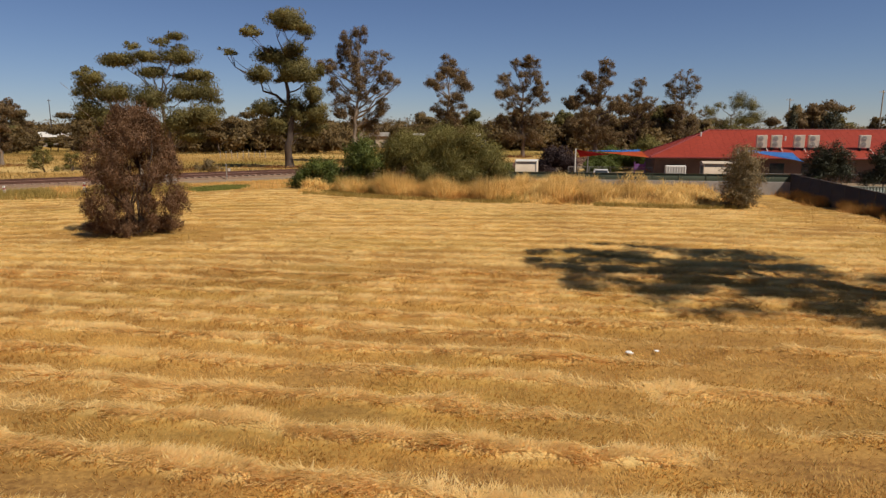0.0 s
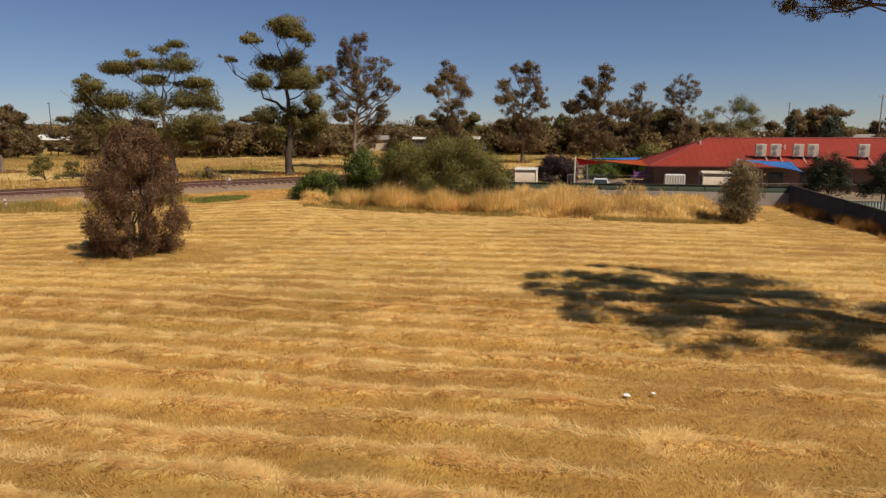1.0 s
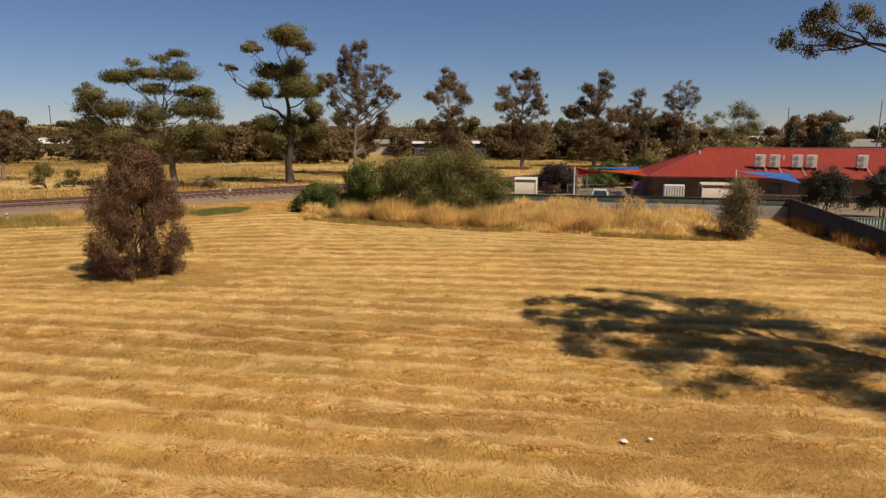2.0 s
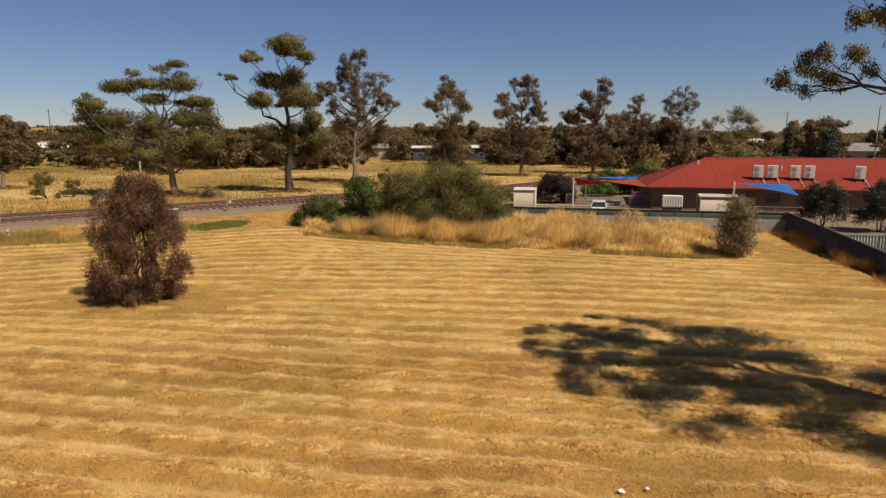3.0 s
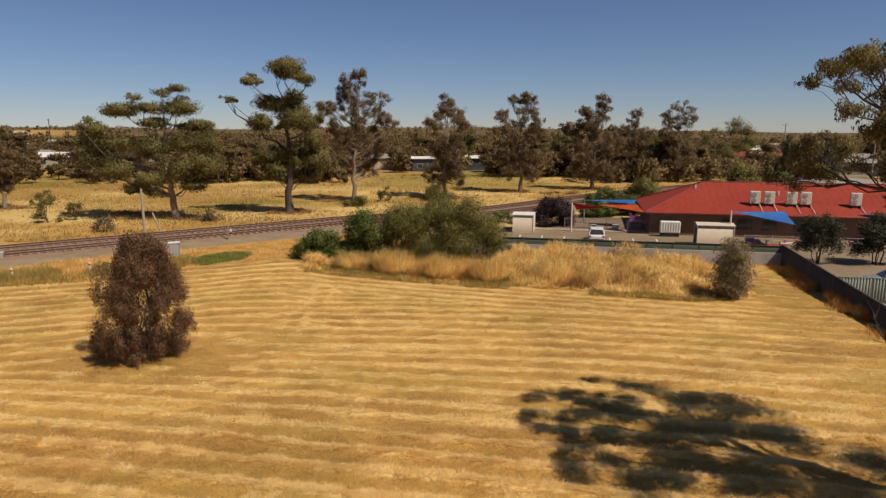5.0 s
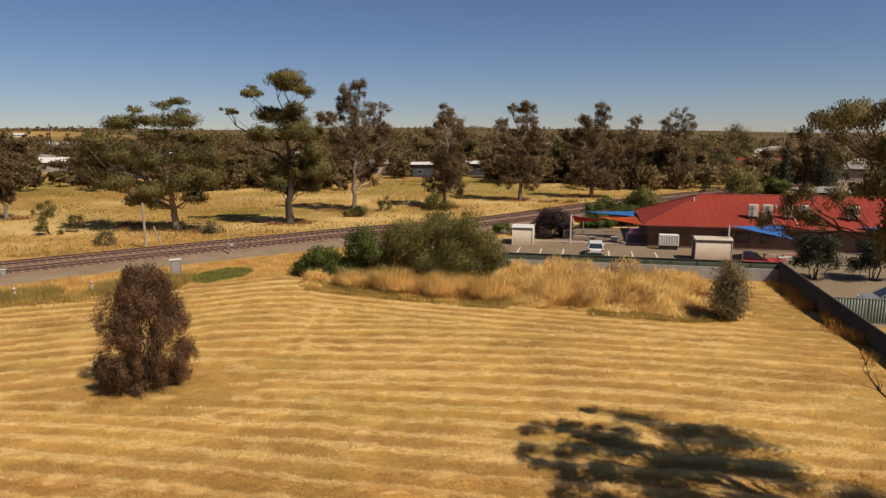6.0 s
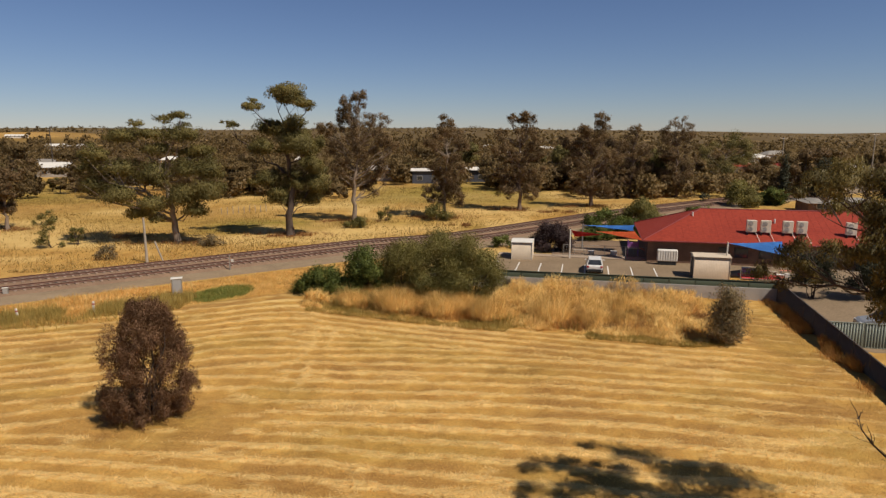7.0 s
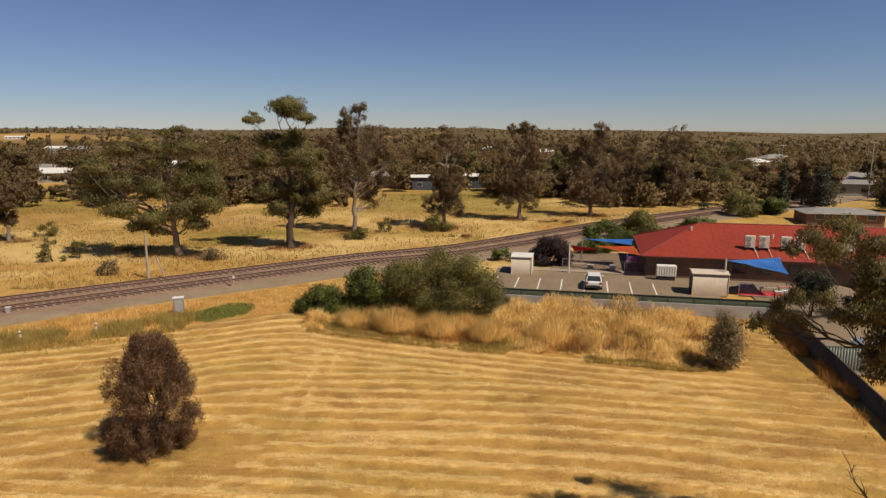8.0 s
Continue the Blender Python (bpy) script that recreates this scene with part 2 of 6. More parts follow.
def parent_pose(ob):
    m = ob.matrix_basis.copy()
    while ob.parent is not None:
        m = ob.matrix_parent_inverse @ m
        ob = ob.parent
        m = ob.matrix_basis @ m
    return m


def part(name, bm, material, parent, label=""):
    me = bpy.data.meshes.new(name)
    bm.to_mesh(me)
    bm.free()
    me.materials.append(material)
    ob = new(name, me)
    place_under(ob, parent)
    return tagged(ob, label)


def part_np(name, verts, faces, material, parent, label="", smooth=False, normals=None):
    """A mesh from arrays: verts (n, 3), faces (k, 3 or 4)."""
    verts, faces = np.asarray(verts, np.float32), np.asarray(faces, np.int32)
    if normals is not None:
        # turn each face so that its front agrees with the soft normal it is given
        c = verts[faces]
        geo = np.cross(c[:, 1] - c[:, 0], c[:, -1] - c[:, 0])
        back = np.einsum("ij,ij->i", geo, np.asarray(normals, np.float32)[faces[:, 0]]) < 0
        faces = np.where(back[:, None], faces[:, ::-1], faces)
    me = bpy.data.meshes.new(name)
    k = faces.shape[1]
    me.vertices.add(len(verts))
    me.vertices.foreach_set("co", verts.ravel())
    me.loops.add(faces.size)
    me.loops.foreach_set("vertex_index", faces.ravel())
    me.polygons.add(len(faces))
    me.polygons.foreach_set("loop_start", np.arange(0, faces.size, k, dtype=np.int32))
    if smooth or normals is not None:
        me.polygons.foreach_set("use_smooth", np.ones(len(faces), bool))
    me.update(calc_edges=True)
    if normals is not None:
        me.normals_split_custom_set_from_vertices(np.asarray(normals, np.float32))
    me.materials.append(material)
    ob = new(name, me)
    place_under(ob, parent)
    return tagged(ob, label)


def thing(name, m, label, category, group="", kind=""):
    """An Empty at the thing's base."""
    ob = new(name)
    ob.empty_display_size = 0.2
    ob.matrix_basis = m if isinstance(m, Matrix) else pose(*m)
    return tagged(ob, label, category, group, kind)


def box(bm, m, sx, sy, sz, bevel=0.0):
    """A box that stands on the origin of m, sx by sy by sz, with its edges broken."""
    g = bmesh.ops.create_cube(bm, size=1.0, matrix=m @ Matrix.Translation((0, 0, sz / 2)) @ Matrix.Diagonal((sx, sy, sz, 1)))
    if bevel:
        edges = list({e for v in g["verts"] for e in v.link_edges})
        bmesh.ops.bevel(bm, geom=edges, offset=bevel, segments=1, affect="EDGES")
    return bm


def boxed(m, sx, sy, sz, bevel=0.01):
    return box(bmesh.new(), m, sx, sy, sz, bevel)


def rod(bm, a, b, r0, r1=None, sides=8):
    a, b = Vector(a), Vector(b)
    d = b - a
    m = Matrix.Translation((a + b) / 2) @ d.to_track_quat("Z", "Y").to_matrix().to_4x4()
    bmesh.ops.create_cone(bm, cap_ends=True, segments=sides, radius1=r0, radius2=r0 if r1 is None else r1, depth=d.length, matrix=m)
    return bm


def smooth_step(a, b, v):
    s = np.clip((np.asarray(v, float) - a) / (b - a), 0, 1)   # a may be the larger: then it falls
    return s * s * (3 - 2 * s)


def lattice(x, y, seed):
    """Cheap smooth value noise on arrays, 0 to 1."""
    xi, yi = np.floor(x).astype(np.int64), np.floor(y).astype(np.int64)
    fx, fy = x - xi, y - yi
    fx, fy = fx * fx * (3 - 2 * fx), fy * fy * (3 - 2 * fy)

    def h(i, j):
        v = np.sin(i * 127.1 + j * 311.7 + seed * 74.7) * 43758.5453
        return v - np.floor(v)
    return (h(xi, yi) * (1 - fx) + h(xi + 1, yi) * fx) * (1 - fy) + (h(xi, yi + 1) * (1 - fx) + h(xi + 1, yi + 1) * fx) * fy


# ---- the lie of the land ----
U, V = Vector((0.978, -0.208, 0)), Vector((0.208, 0.978, 0))     # along and across the car park and the building
YARD_Z = -0.6
TRACK_P, TRACK_D = Vector((-20.3, 74.75, 0)), Vector((0.8137, 0.5813, 0))
TRACK_N = Vector((-0.5813, 0.8137, 0))
WALL_A, WALL_B = Vector((-2.0, 63.95, 0)), Vector((29.45, 57.6, 0))


def land(x, y):
    """Height of the ground."""
    x, y = np.asarray(x, float), np.asarray(y, float)
    z = -0.6 * smooth_step(40, 58, y + 0.2 * x) * smooth_step(-14, 2, x) * (1 - smooth_step(84, 112, y))
    z = z + 0.45 * smooth_step(95, 120, y)
    d = np.hypot(x, y)
    ang = x / np.maximum(np.abs(y), 1.0)
    roll = 0.5 + 0.5 * np.sin(ang * 9.0 + 1.3) * np.cos(ang * 4.1)
    ridge = np.where(y > 0, 26 - 6 * roll + 17 * (lattice(ang * 7 + 9, ang * 0 + 0.5, 61) - 0.45) + 7 * (lattice(ang * 23 + 4, ang * 0 + 0.5, 62) - 0.5) - 26 * smooth_step(0.05, 0.62, ang), 8)
    z = z + ridge * smooth_step(700, 2800, d)
    z = z + 13.0 * np.exp(-(((x + 520) / 130.0) ** 2 + ((y - 790) / 150.0) ** 2))
    z = z - 9.0 * smooth_step(300, 1200, d) * smooth_step(0.2, 0.6, ang)
    return z


def land_at(x, y):
    return float(land(x, y))


def in_field(x, y):
    """1 on the mown block, 0 outside."""
    bank = bank_line(x) + 14 * smooth_step(19.5, 25, x)
    k = smooth_step(-11.6, -13.6, x)
    front = bank * (1 - k) + (59.3 + 0.6 * (x + 13)) * k
    right = 24.0 + (y - 37) * 0.213
    return (1 - smooth_step(-0.8, 0.8, y - front)) * (1 - smooth_step(-0.6, 0.6, x - right))


def bank_line(x):
    return 49.9 - 0.29 * np.clip(x, -12, 19.5)


def swath(x, y):
    """Rows of cut straw, 0 between and 1 on top; they run across the block, follow the bank at the headland and turn beside the lane."""
    wob = 0.5 * lattice(x * 0.07, y * 0.10, 1) + 0.15 + 0.30 * lattice(x * 0.33, y * 0.5, 2) + 0.13 * lattice(x * 1.9, y * 2.3, 4)
    near = smooth_step(34, 26, y)
    slope_near = 0.165 * x + 0.0008 * x * x
    slope_far = 0.045 * x + 0.0055 * np.clip(x - 1, 0, None) ** 2
    right = y + slope_near * near + slope_far * (1 - near) + wob
    left = y - 0.36 * (x + 13) * smooth_step(-12, -19, x) + wob + 0.7
    gap = bank_line(x) - y
    head = smooth_step(7.3, 6.3, gap) * smooth_step(-11.5, -10.0, x) * (1 - smooth_step(15, 18, x))
    k = smooth_step(-9.0, -10.6, x + 0.12 * (y - 33)) * smooth_step(29, 32, y) * (1 - head)
    out = 0
    for r, w, pitch in ((right, (1 - k) * (1 - head), 1.42), (left, 0.7 * k, 1.75), (gap - 0.6 + 0.5 * wob, head, 1.45)):
        s = r / pitch
        f = s - np.floor(s)
        ridge = np.where(f < 0.30, smooth_step(0.12, 0.28, f), 1 - smooth_step(0.32, 0.70, f))
        gain = 0.50 + 0.75 * lattice(np.floor(s) * 3.7 + 0.5, x * 0.13, 5)
        out = out + w * ridge * gain
    lane_x = x + 8.6 + 0.035 * (50 - y) + 0.0052 * np.clip(46 - y, 0, None) ** 2 + 1.3 * (lattice(x * 0.25 + 5, y * 0.3, 6) - 0.5)
    span = smooth_step(31, 36, y) * smooth_step(50.5, 47, y)
    torn = smooth_step(0.28, 0.6, lattice(x * 0.9, y * 0.55, 7))
    lane = (np.exp(-((lane_x - 0.5) / 0.30) ** 2) + 0.6 * np.exp(-((lane_x + 0.8) / 0.26) ** 2)) * span * torn
    out = out * (1 - 0.45 * span * np.exp(-(lane_x / 0.8) ** 2)) + 0.5 * lane
    # wisps curl round the lone tree
    ring = np.hypot((x + 14.9) / 1.25, y - 31.9) + 0.9 * (lattice(x * 0.6, y * 0.6, 8) - 0.5)
    out = out * (0.35 + 0.65 * smooth_step(2.4, 4.2, ring)) + 0.45 * np.exp(-((ring - 4.3) / 0.25) ** 2) * smooth_step(-15, -12, x) * torn
    patch = 0.45 * lattice(x * 0.13, y * 0.75, 9) + 0.55 * lattice(x * 0.8, y * 1.5, 10)
    stray = smooth_step(0.66, 0.9, lattice(x * 0.5, y * 1.4, 13)) * 0.30
    fade = 1 - 0.6 * smooth_step(16, 21, x - 0.2 * (y - 37))
    fade = fade * (1 - 0.62 * smooth_step(2.4, 3.6, x + 0.5 * (lattice(y * 0.9, x * 0.3, 3) - 0.5)) * smooth_step(17.6, 16.0, y + 0.05 * x))
    return np.clip(out * fade * (0.42 + 1.15 * patch) + stray, 0, 1)


# ---- ground ----
def spread(dense_a, dense_b, step, far_lo, far_hi):
    """Coordinates: even steps inside, growing outwards."""
    mid = np.arange(dense_a, dense_b + step / 2, step)
    up, g = [mid[-1]], step
    while up[-1] < far_hi:
        g *= 1.11
        up.append(up[-1] + g)
    down, g = [mid[0]], step
    while down[-1] > far_lo:
        g *= 1.11
        down.append(down[-1] - g)
    return np.array(down[:0:-1] + list(mid) + up[1:])


WORN = ((-5.6, 9.9, 1.6, 0.5, 1.0), (0.9, 10.1, 1.5, 0.45, 0.8), (6.0, 10.6, 2.2, 0.5, 0.85), (6.9, 12.1, 2.6, 0.6, 0.6), (-1.8, 12.2, 0.9, 0.35, 0.9),
        (-2.5, 14.0, 1.0, 0.4, 0.7), (6.4, 16.4, 3.2, 0.7, 0.6), (6.0, 14.2, 3.4, 0.45, 0.55), (-7.5, 12.6, 1.8, 0.35, 0.6), (3.2, 12.4, 1.2, 0.3, 0.6), (-4.2, 11.4, 1.4, 0.3, 0.6))


def worn(x, y):
    """Patches where the soil and the short brown stubble show."""
    out = np.zeros_like(x)
    torn = 0.55 * lattice(x * 1.6, y * 2.6, 51) + 0.45 * lattice(x * 5.0, y * 6.5, 52)
    for px, py, rx, ry, k in WORN:
        d2 = ((x - px) / rx) ** 2 + ((y - py + 0.03 * (x - px) ** 2) / ry) ** 2
        out = np.maximum(out, k * smooth_step(0.25, 0.62, np.exp(-0.55 * d2) * (0.45 + 0.8 * torn)))
    return out


def build_ground():
    xs, ys = spread(-34, 27, 0.22, -4600, 4600), spread(5, 53, 0.18, -1500, 4600)
    gx, gy = np.meshgrid(xs, ys)
    x, y = gx.ravel(), gy.ravel()
    z = land(x, y)
    f = in_field(x, y)
    s = swath(x, y) * f * (1 - 0.75 * worn(x, y))
    rough = lattice(x * 1.7, y * 1.7, 11) + 0.5 * lattice(x * 4.1, y * 4.1, 12)
    z = z + s * 0.12 + f * (0.07 * rough - 0.04)
    # inside the yard and along the railway the soil lies under the paving and the gravel
    u = (x - WALL_B.x) * U.x + (y - WALL_B.y) * U.y
    v = (x - WALL_B.x) * V.x + (y - WALL_B.y) * V.y
    z = np.where((u > -27.5) & (u < 45) & (v > 0.3) & (v < 30), YARD_Z - 0.12, z)
    z = np.where((u > 0.2) & (u < 45) & (v > -14) & (v < 42), YARD_Z - 0.12, z)
    nx, ny = len(xs), len(ys)
    i = (np.arange(ny - 1)[:, None] * nx + np.arange(nx - 1)[None, :]).ravel()
    faces = np.stack([i, i + 1, i + nx + 1, i + nx], 1)
    ob = part_np("ground", np.stack([x, y, z], 1), faces, M_GROUND, None, smooth=True)
    tagged(ob, "mown paddock of dry golden grass with rows of cut straw", "ground", kind="structure")
    bare_and_shade = np.clip((0.6 * lattice(x * 0.16, y * 0.3, 21) + 0.4 * lattice(x * 0.6, y * 0.9, 22) - 0.52) * 3.0, 0, 0.7) * (1 - s) * f
    bare_and_shade = np.maximum(bare_and_shade, worn(x, y))
    wattle = np.exp(-(((x + 14.9) / 3.6) ** 2 + ((y - 31.9) / 2.6) ** 2))
    bare_and_shade = np.maximum(bare_and_shade, np.clip(0.9 * wattle, 0, 0.6) * smooth_step(0.25, 0.6, 0.5 * lattice(x * 0.9, y * 0.9, 53) + 0.5 * lattice(x * 2.6, y * 2.6, 54)))
    # tree shade and litter painted as dark spots round each gum's foot
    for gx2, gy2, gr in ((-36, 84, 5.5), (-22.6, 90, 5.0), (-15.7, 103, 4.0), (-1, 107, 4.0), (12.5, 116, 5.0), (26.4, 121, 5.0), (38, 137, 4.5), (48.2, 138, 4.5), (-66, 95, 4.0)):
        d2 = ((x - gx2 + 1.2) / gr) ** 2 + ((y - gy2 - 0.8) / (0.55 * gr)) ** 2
        bare_and_shade = np.maximum(bare_and_shade, 0.95 * np.exp(-d2) * (0.5 + 0.8 * lattice(x * 0.9, y * 0.9, 27)))
    bare_and_shade = np.clip(bare_and_shade, 0, 1)
    green = 0.55 * smooth_step(118, 128, y) * (1 - smooth_step(158, 166, y)) * smooth_step(-24, -14, x) * (1 - smooth_step(16, 26, x))
    bare_and_shade = bare_and_shade + 0.55 * smooth_step(0.4, 0.8, 0.6 * lattice(x * 0.045, y * 0.11, 33) + 0.4 * lattice(x * 0.2, y * 0.4, 37)) * smooth_step(62, 80, y) * (1 - smooth_step(165, 220, y))
    green = green + 0.5 * smooth_step(0.60, 0.85, lattice(x * 0.03, y * 0.05, 31)) * smooth_step(90, 110, y)
    green = green + 0.75 * np.exp(-(((x + 20.9 - 0.25 * (y - 57.6)) / 2.3) ** 4 + ((y - 57.7) / 3.0) ** 4))
    green = green + 0.12 * smooth_step(76, 86, y) * (1 - smooth_step(165, 200, y)) * (0.4 + lattice(x * 0.08, y * 0.2, 42))
    green = green + 0.22 * f * smooth_step(0.55, 0.8, lattice(x * 0.21, y * 0.34, 41))
    pale = smooth_step(0.45, 0.7, 0.6 * lattice(x * 0.05 + 3, y * 0.14, 34) + 0.4 * lattice(x * 0.25, y * 0.5, 35)) * smooth_step(64, 76, y) * (1 - smooth_step(180, 240, y))
    bare_and_shade = bare_and_shade * (1 - 0.6 * pale)
    green = green + 0.55 * smooth_step(0.55, 0.75, lattice(x * 0.035 + 7, y * 0.10, 36)) * smooth_step(80, 92, y) * (1 - smooth_step(180, 240, y)) * (1 - pale)
    far_wood = 0.95 * smooth_step(240, 420, np.hypot(x, y)) * (1 - np.exp(-(((x + 520) / 120.0) ** 2 + ((y - 740) / 110.0) ** 2)))
    out = (1 - f) * smooth_step(56, 64, y) * smooth_step(0.2, 0.75, 0.6 * lattice(x * 0.06, y * 0.16, 71) + 0.4 * lattice(x * 0.3, y * 0.5, 72))
    for n, vals in (("swath", np.maximum(np.maximum(s, 0.22 * out), 0.55 * pale)), ("bare_and_shade", bare_and_shade), ("green", np.clip(green, 0, 1)), ("wood", np.clip(far_wood, 0, 1))):
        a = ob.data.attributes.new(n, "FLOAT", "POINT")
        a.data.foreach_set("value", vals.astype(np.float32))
    return ob


build_ground()


def blades(rng, x, y, z, length, width, lean, droop=0.0):
    """Grass blades as slim triangles; lean is how far the tip lies over, as a share of the length."""
    n = len(x)
    a, b = rng.uniform(0, 2 * np.pi, n), rng.uniform(0, 2 * np.pi, n)
    up = np.sqrt(np.clip(1 - lean ** 2, 0.02, 1))
    root = np.stack([x, y, z], 1)
    side = np.stack([np.cos(b), np.sin(b), np.zeros(n)], 1) * (width / 2)[:, None]
    tip = root + np.stack([np.cos(a) * lean, np.sin(a) * lean, up], 1) * length[:, None]
    verts = np.stack([root - side, root + side, tip], 1).reshape(-1, 3)
    return verts, np.arange(3 * n).reshape(-1, 3)


def combed(rng, x, y, z, length, width, lean, turn=0.9):
    """Blades that lie over with their neighbours, as the mower left them."""
    n = len(x)
    a = 2 * np.pi * (0.6 * lattice(x * 0.55, y * 0.8, 91) + 0.4 * lattice(x * 1.9, y * 2.3, 92)) * 1.6 + rng.normal(0, turn, n)
    b = a + np.pi / 2 + rng.normal(0, 0.5, n)
    up = np.sqrt(np.clip(1 - lean ** 2, 0.01, 1))
    root = np.stack([x, y, z], 1)
    side = np.stack([np.cos(b), np.sin(b), np.zeros(n)], 1) * (width / 2)[:, None]
    tip = root + np.stack([np.cos(a) * lean, np.sin(a) * lean, up], 1) * length[:, None]
    return np.stack([root - side, root + side, tip], 1).reshape(-1, 3), np.arange(3 * n).reshape(-1, 3)


def build_straw():
    rng = np.random.default_rng(5)
    n_near, n_far = 620000, 400000
    y = np.concatenate([8 + 16 * rng.uniform(0, 1, n_near) ** 1.15, 22 + 31 * rng.uniform(0, 1, n_far)])
    x = rng.uniform(-1, 1, n_near + n_far) * (0.72 * y + 2.5)
    w = worn(x, y)
    s = swath(x, y) * (1 - 0.75 * w)
    keep = (in_field(x, y) > 0.5) & (rng.uniform(0, 1, len(x)) < (0.40 + 0.6 * s) * (1 - 0.9 * w)) & (x < 27)
    x, y, s = x[keep], y[keep], s[keep]
    rough = lattice(x * 1.7, y * 1.7, 11) + 0.5 * lattice(x * 4.1, y * 4.1, 12)
    z = land(x, y) + s * 0.12 + 0.07 * rough - 0.045
    tuft = lattice(x * 3.1, y * 3.1, 93)
    on = s + 0.35 * (tuft - 0.5) > 0.28
    near = smooth_step(26, 18, y)
    for nm, k, mat, label in (("cut_straw", on, M_STRAW, "pale cut straw lying in rows"), ("stubble", ~on, M_STUBBLE, "short brown stubble between the rows of straw")):
        q = np.flatnonzero(k)
        m = len(q)
        flat = nm == "cut_straw"
        length = rng.uniform(0.07, 0.19, m) * (1.45 if flat else 0.42 + 0.5 * tuft[q])
        lean = np.clip(rng.normal(0.95 if flat else 0.72, 0.05 if flat else 0.22, m), 0, 0.988)
        width = rng.uniform(0.012, 0.027, m) * near[q] + rng.uniform(0.012, 0.026, m) * (1 - near[q]) * (0.8 + y[q] / 50)
        v, f = combed(rng, x[q], y[q], z[q], length, width, lean)
        tagged(part_np(nm, v, f, mat, None), label, "straw", kind="stuff")


build_straw()


def rank_front(x):
    return 49.7 - 0.29 * np.clip(x, -12, 19) + 1.5 * smooth_step(16, 21, x)


def wall_line(x):
    return WALL_B.y + (WALL_B.x - x) * 0.2


def build_tall_grass():
    """The unmown bank of tall dry grass below the wall."""
    rng = np.random.default_rng(8)
    n = 150000
    x = rng.uniform(-12.5, 22, n)
    lo, hi = rank_front(x) + 1.4 * (lattice(x * 0.5, x * 0.11, 14) - 0.5), np.minimum(wall_line(x) - 0.3, 60.5)
    t = rng.uniform(0, 1, n) ** 1.1
    y = lo + (hi - lo) * t
    clump = 0.55 * lattice(x * 0.42, y * 0.5, 15) + 0.45 * lattice(x * 1.0, y * 1.1, 16)
    clump = smooth_step(0.36, 0.66, clump)
    h = (0.22 + 0.75 * smooth_step(0.0, 0.35, t)) * (0.16 + 1.44 * clump) * (1 - 0.55 * smooth_step(17.0, 21, x))
    h = h + 0.75 * smooth_step(0.55, 0.95, t) * smooth_step(3, 7, x) * (0.3 + 0.9 * lattice(x * 0.8, y * 0.5, 95))
    front = smooth_step(8, 4, x) * smooth_step(-12, -9, x) * smooth_step(0.62, 0.45, t)
    h = h * (1 - 0.72 * front)
    keep = rng.uniform(0, 1, n) < (0.22 + 0.78 * clump) * (1 - 0.5 * front)
    x, y, h = x[keep], y[keep], h[keep]
    n = len(x)
    up = rng.uniform(0, 1, n) ** 0.6
    v, f = blades(rng, x, y, land(x, y) - 0.02 + 0.72 * h * up, np.minimum(h, 0.2 + 0.5 * rng.uniform(0, 1, n)) + 0.06, rng.uniform(0.025, 0.06, n), np.clip(rng.normal(0.66, 0.25, n), 0, 0.97))
    nr = np.array((0.1, -0.25, 0.8)) + 0.45 * rng.normal(size=(n, 3))
    nr = np.repeat(nr / np.linalg.norm(nr, axis=1)[:, None], 3, axis=0)
    tagged(part_np("tall_grass", v, f, M_TALL, None, normals=nr), "bank of tall unmown dry grass below the boundary wall", "grass", kind="stuff")
    n = 52000
    x = rng.uniform(-12, 20, n)
    y = rank_front(x) + rng.uniform(0, 3.4, n) * (0.55 + 0.45 * smooth_step(9, 2, x)) - 1.1
    keep = (lattice(x * 0.35, y * 0.5, 17) > 0.38) & (rng.uniform(0, 1, n) < 0.7)
    x, y = x[keep], y[keep]
    n = len(x)
    v, f = blades(rng, x, y, land(x, y) - 0.02, rng.uniform(0.12, 0.45, n), rng.uniform(0.03, 0.07, n), np.clip(rng.normal(0.45, 0.2, n), 0, 0.9))
    tagged(part_np("low_weeds", v, f, M_VERGE, None), "low green-brown weeds along the edge of the mowing", "weeds", kind="stuff")
    for nm, mat, seed, cut, lab in (("brown_weeds", M_DOCK, 18, 0.70, "dry red-brown weeds standing in the tall grass"), ("rust_grass", M_RUST, 38, 0.46, "rust-coloured dry grass standing in the bank"), ("bank_weeds", M_WEED, 28, 0.74, "green weeds growing through the tall dry grass")):
        n = 30000
        x = rng.uniform(-10, 21, n)
        y = rank_front(x) + 0.8 + rng.uniform(0, 1, n) * (np.minimum(wall_line(x) - 0.4, 60) - rank_front(x) - 0.8)
        keep = lattice(x * 0.55, y * 0.6, seed) > cut + (0.22 * smooth_step(8, 2, x) if nm == "rust_grass" else 0)
        x, y = x[keep], y[keep]
        n = len(x)
        v, f = blades(rng, x, y, land(x, y) - 0.02, rng.uniform(0.35, 1.1, n), rng.uniform(0.03, 0.08, n), np.clip(rng.normal(0.4, 0.22, n), 0, 0.9))
        tagged(part_np(nm, v, f, mat, None), lab, "weeds", kind="stuff")
    # dry weeds along the foot of the side fence
    n = 16000
    along = rng.uniform(0, 1, n) * 25.5
    off = 0.12 + rng.exponential(0.35, n)
    x, y = WALL_B.x - V.x * along - U.x * off, WALL_B.y - V.y * along - U.y * off
    keep = lattice(along * 0.55, off * 0.8, 97) > 0.52
    x, y, off = x[keep], y[keep], off[keep]
    n = len(x)
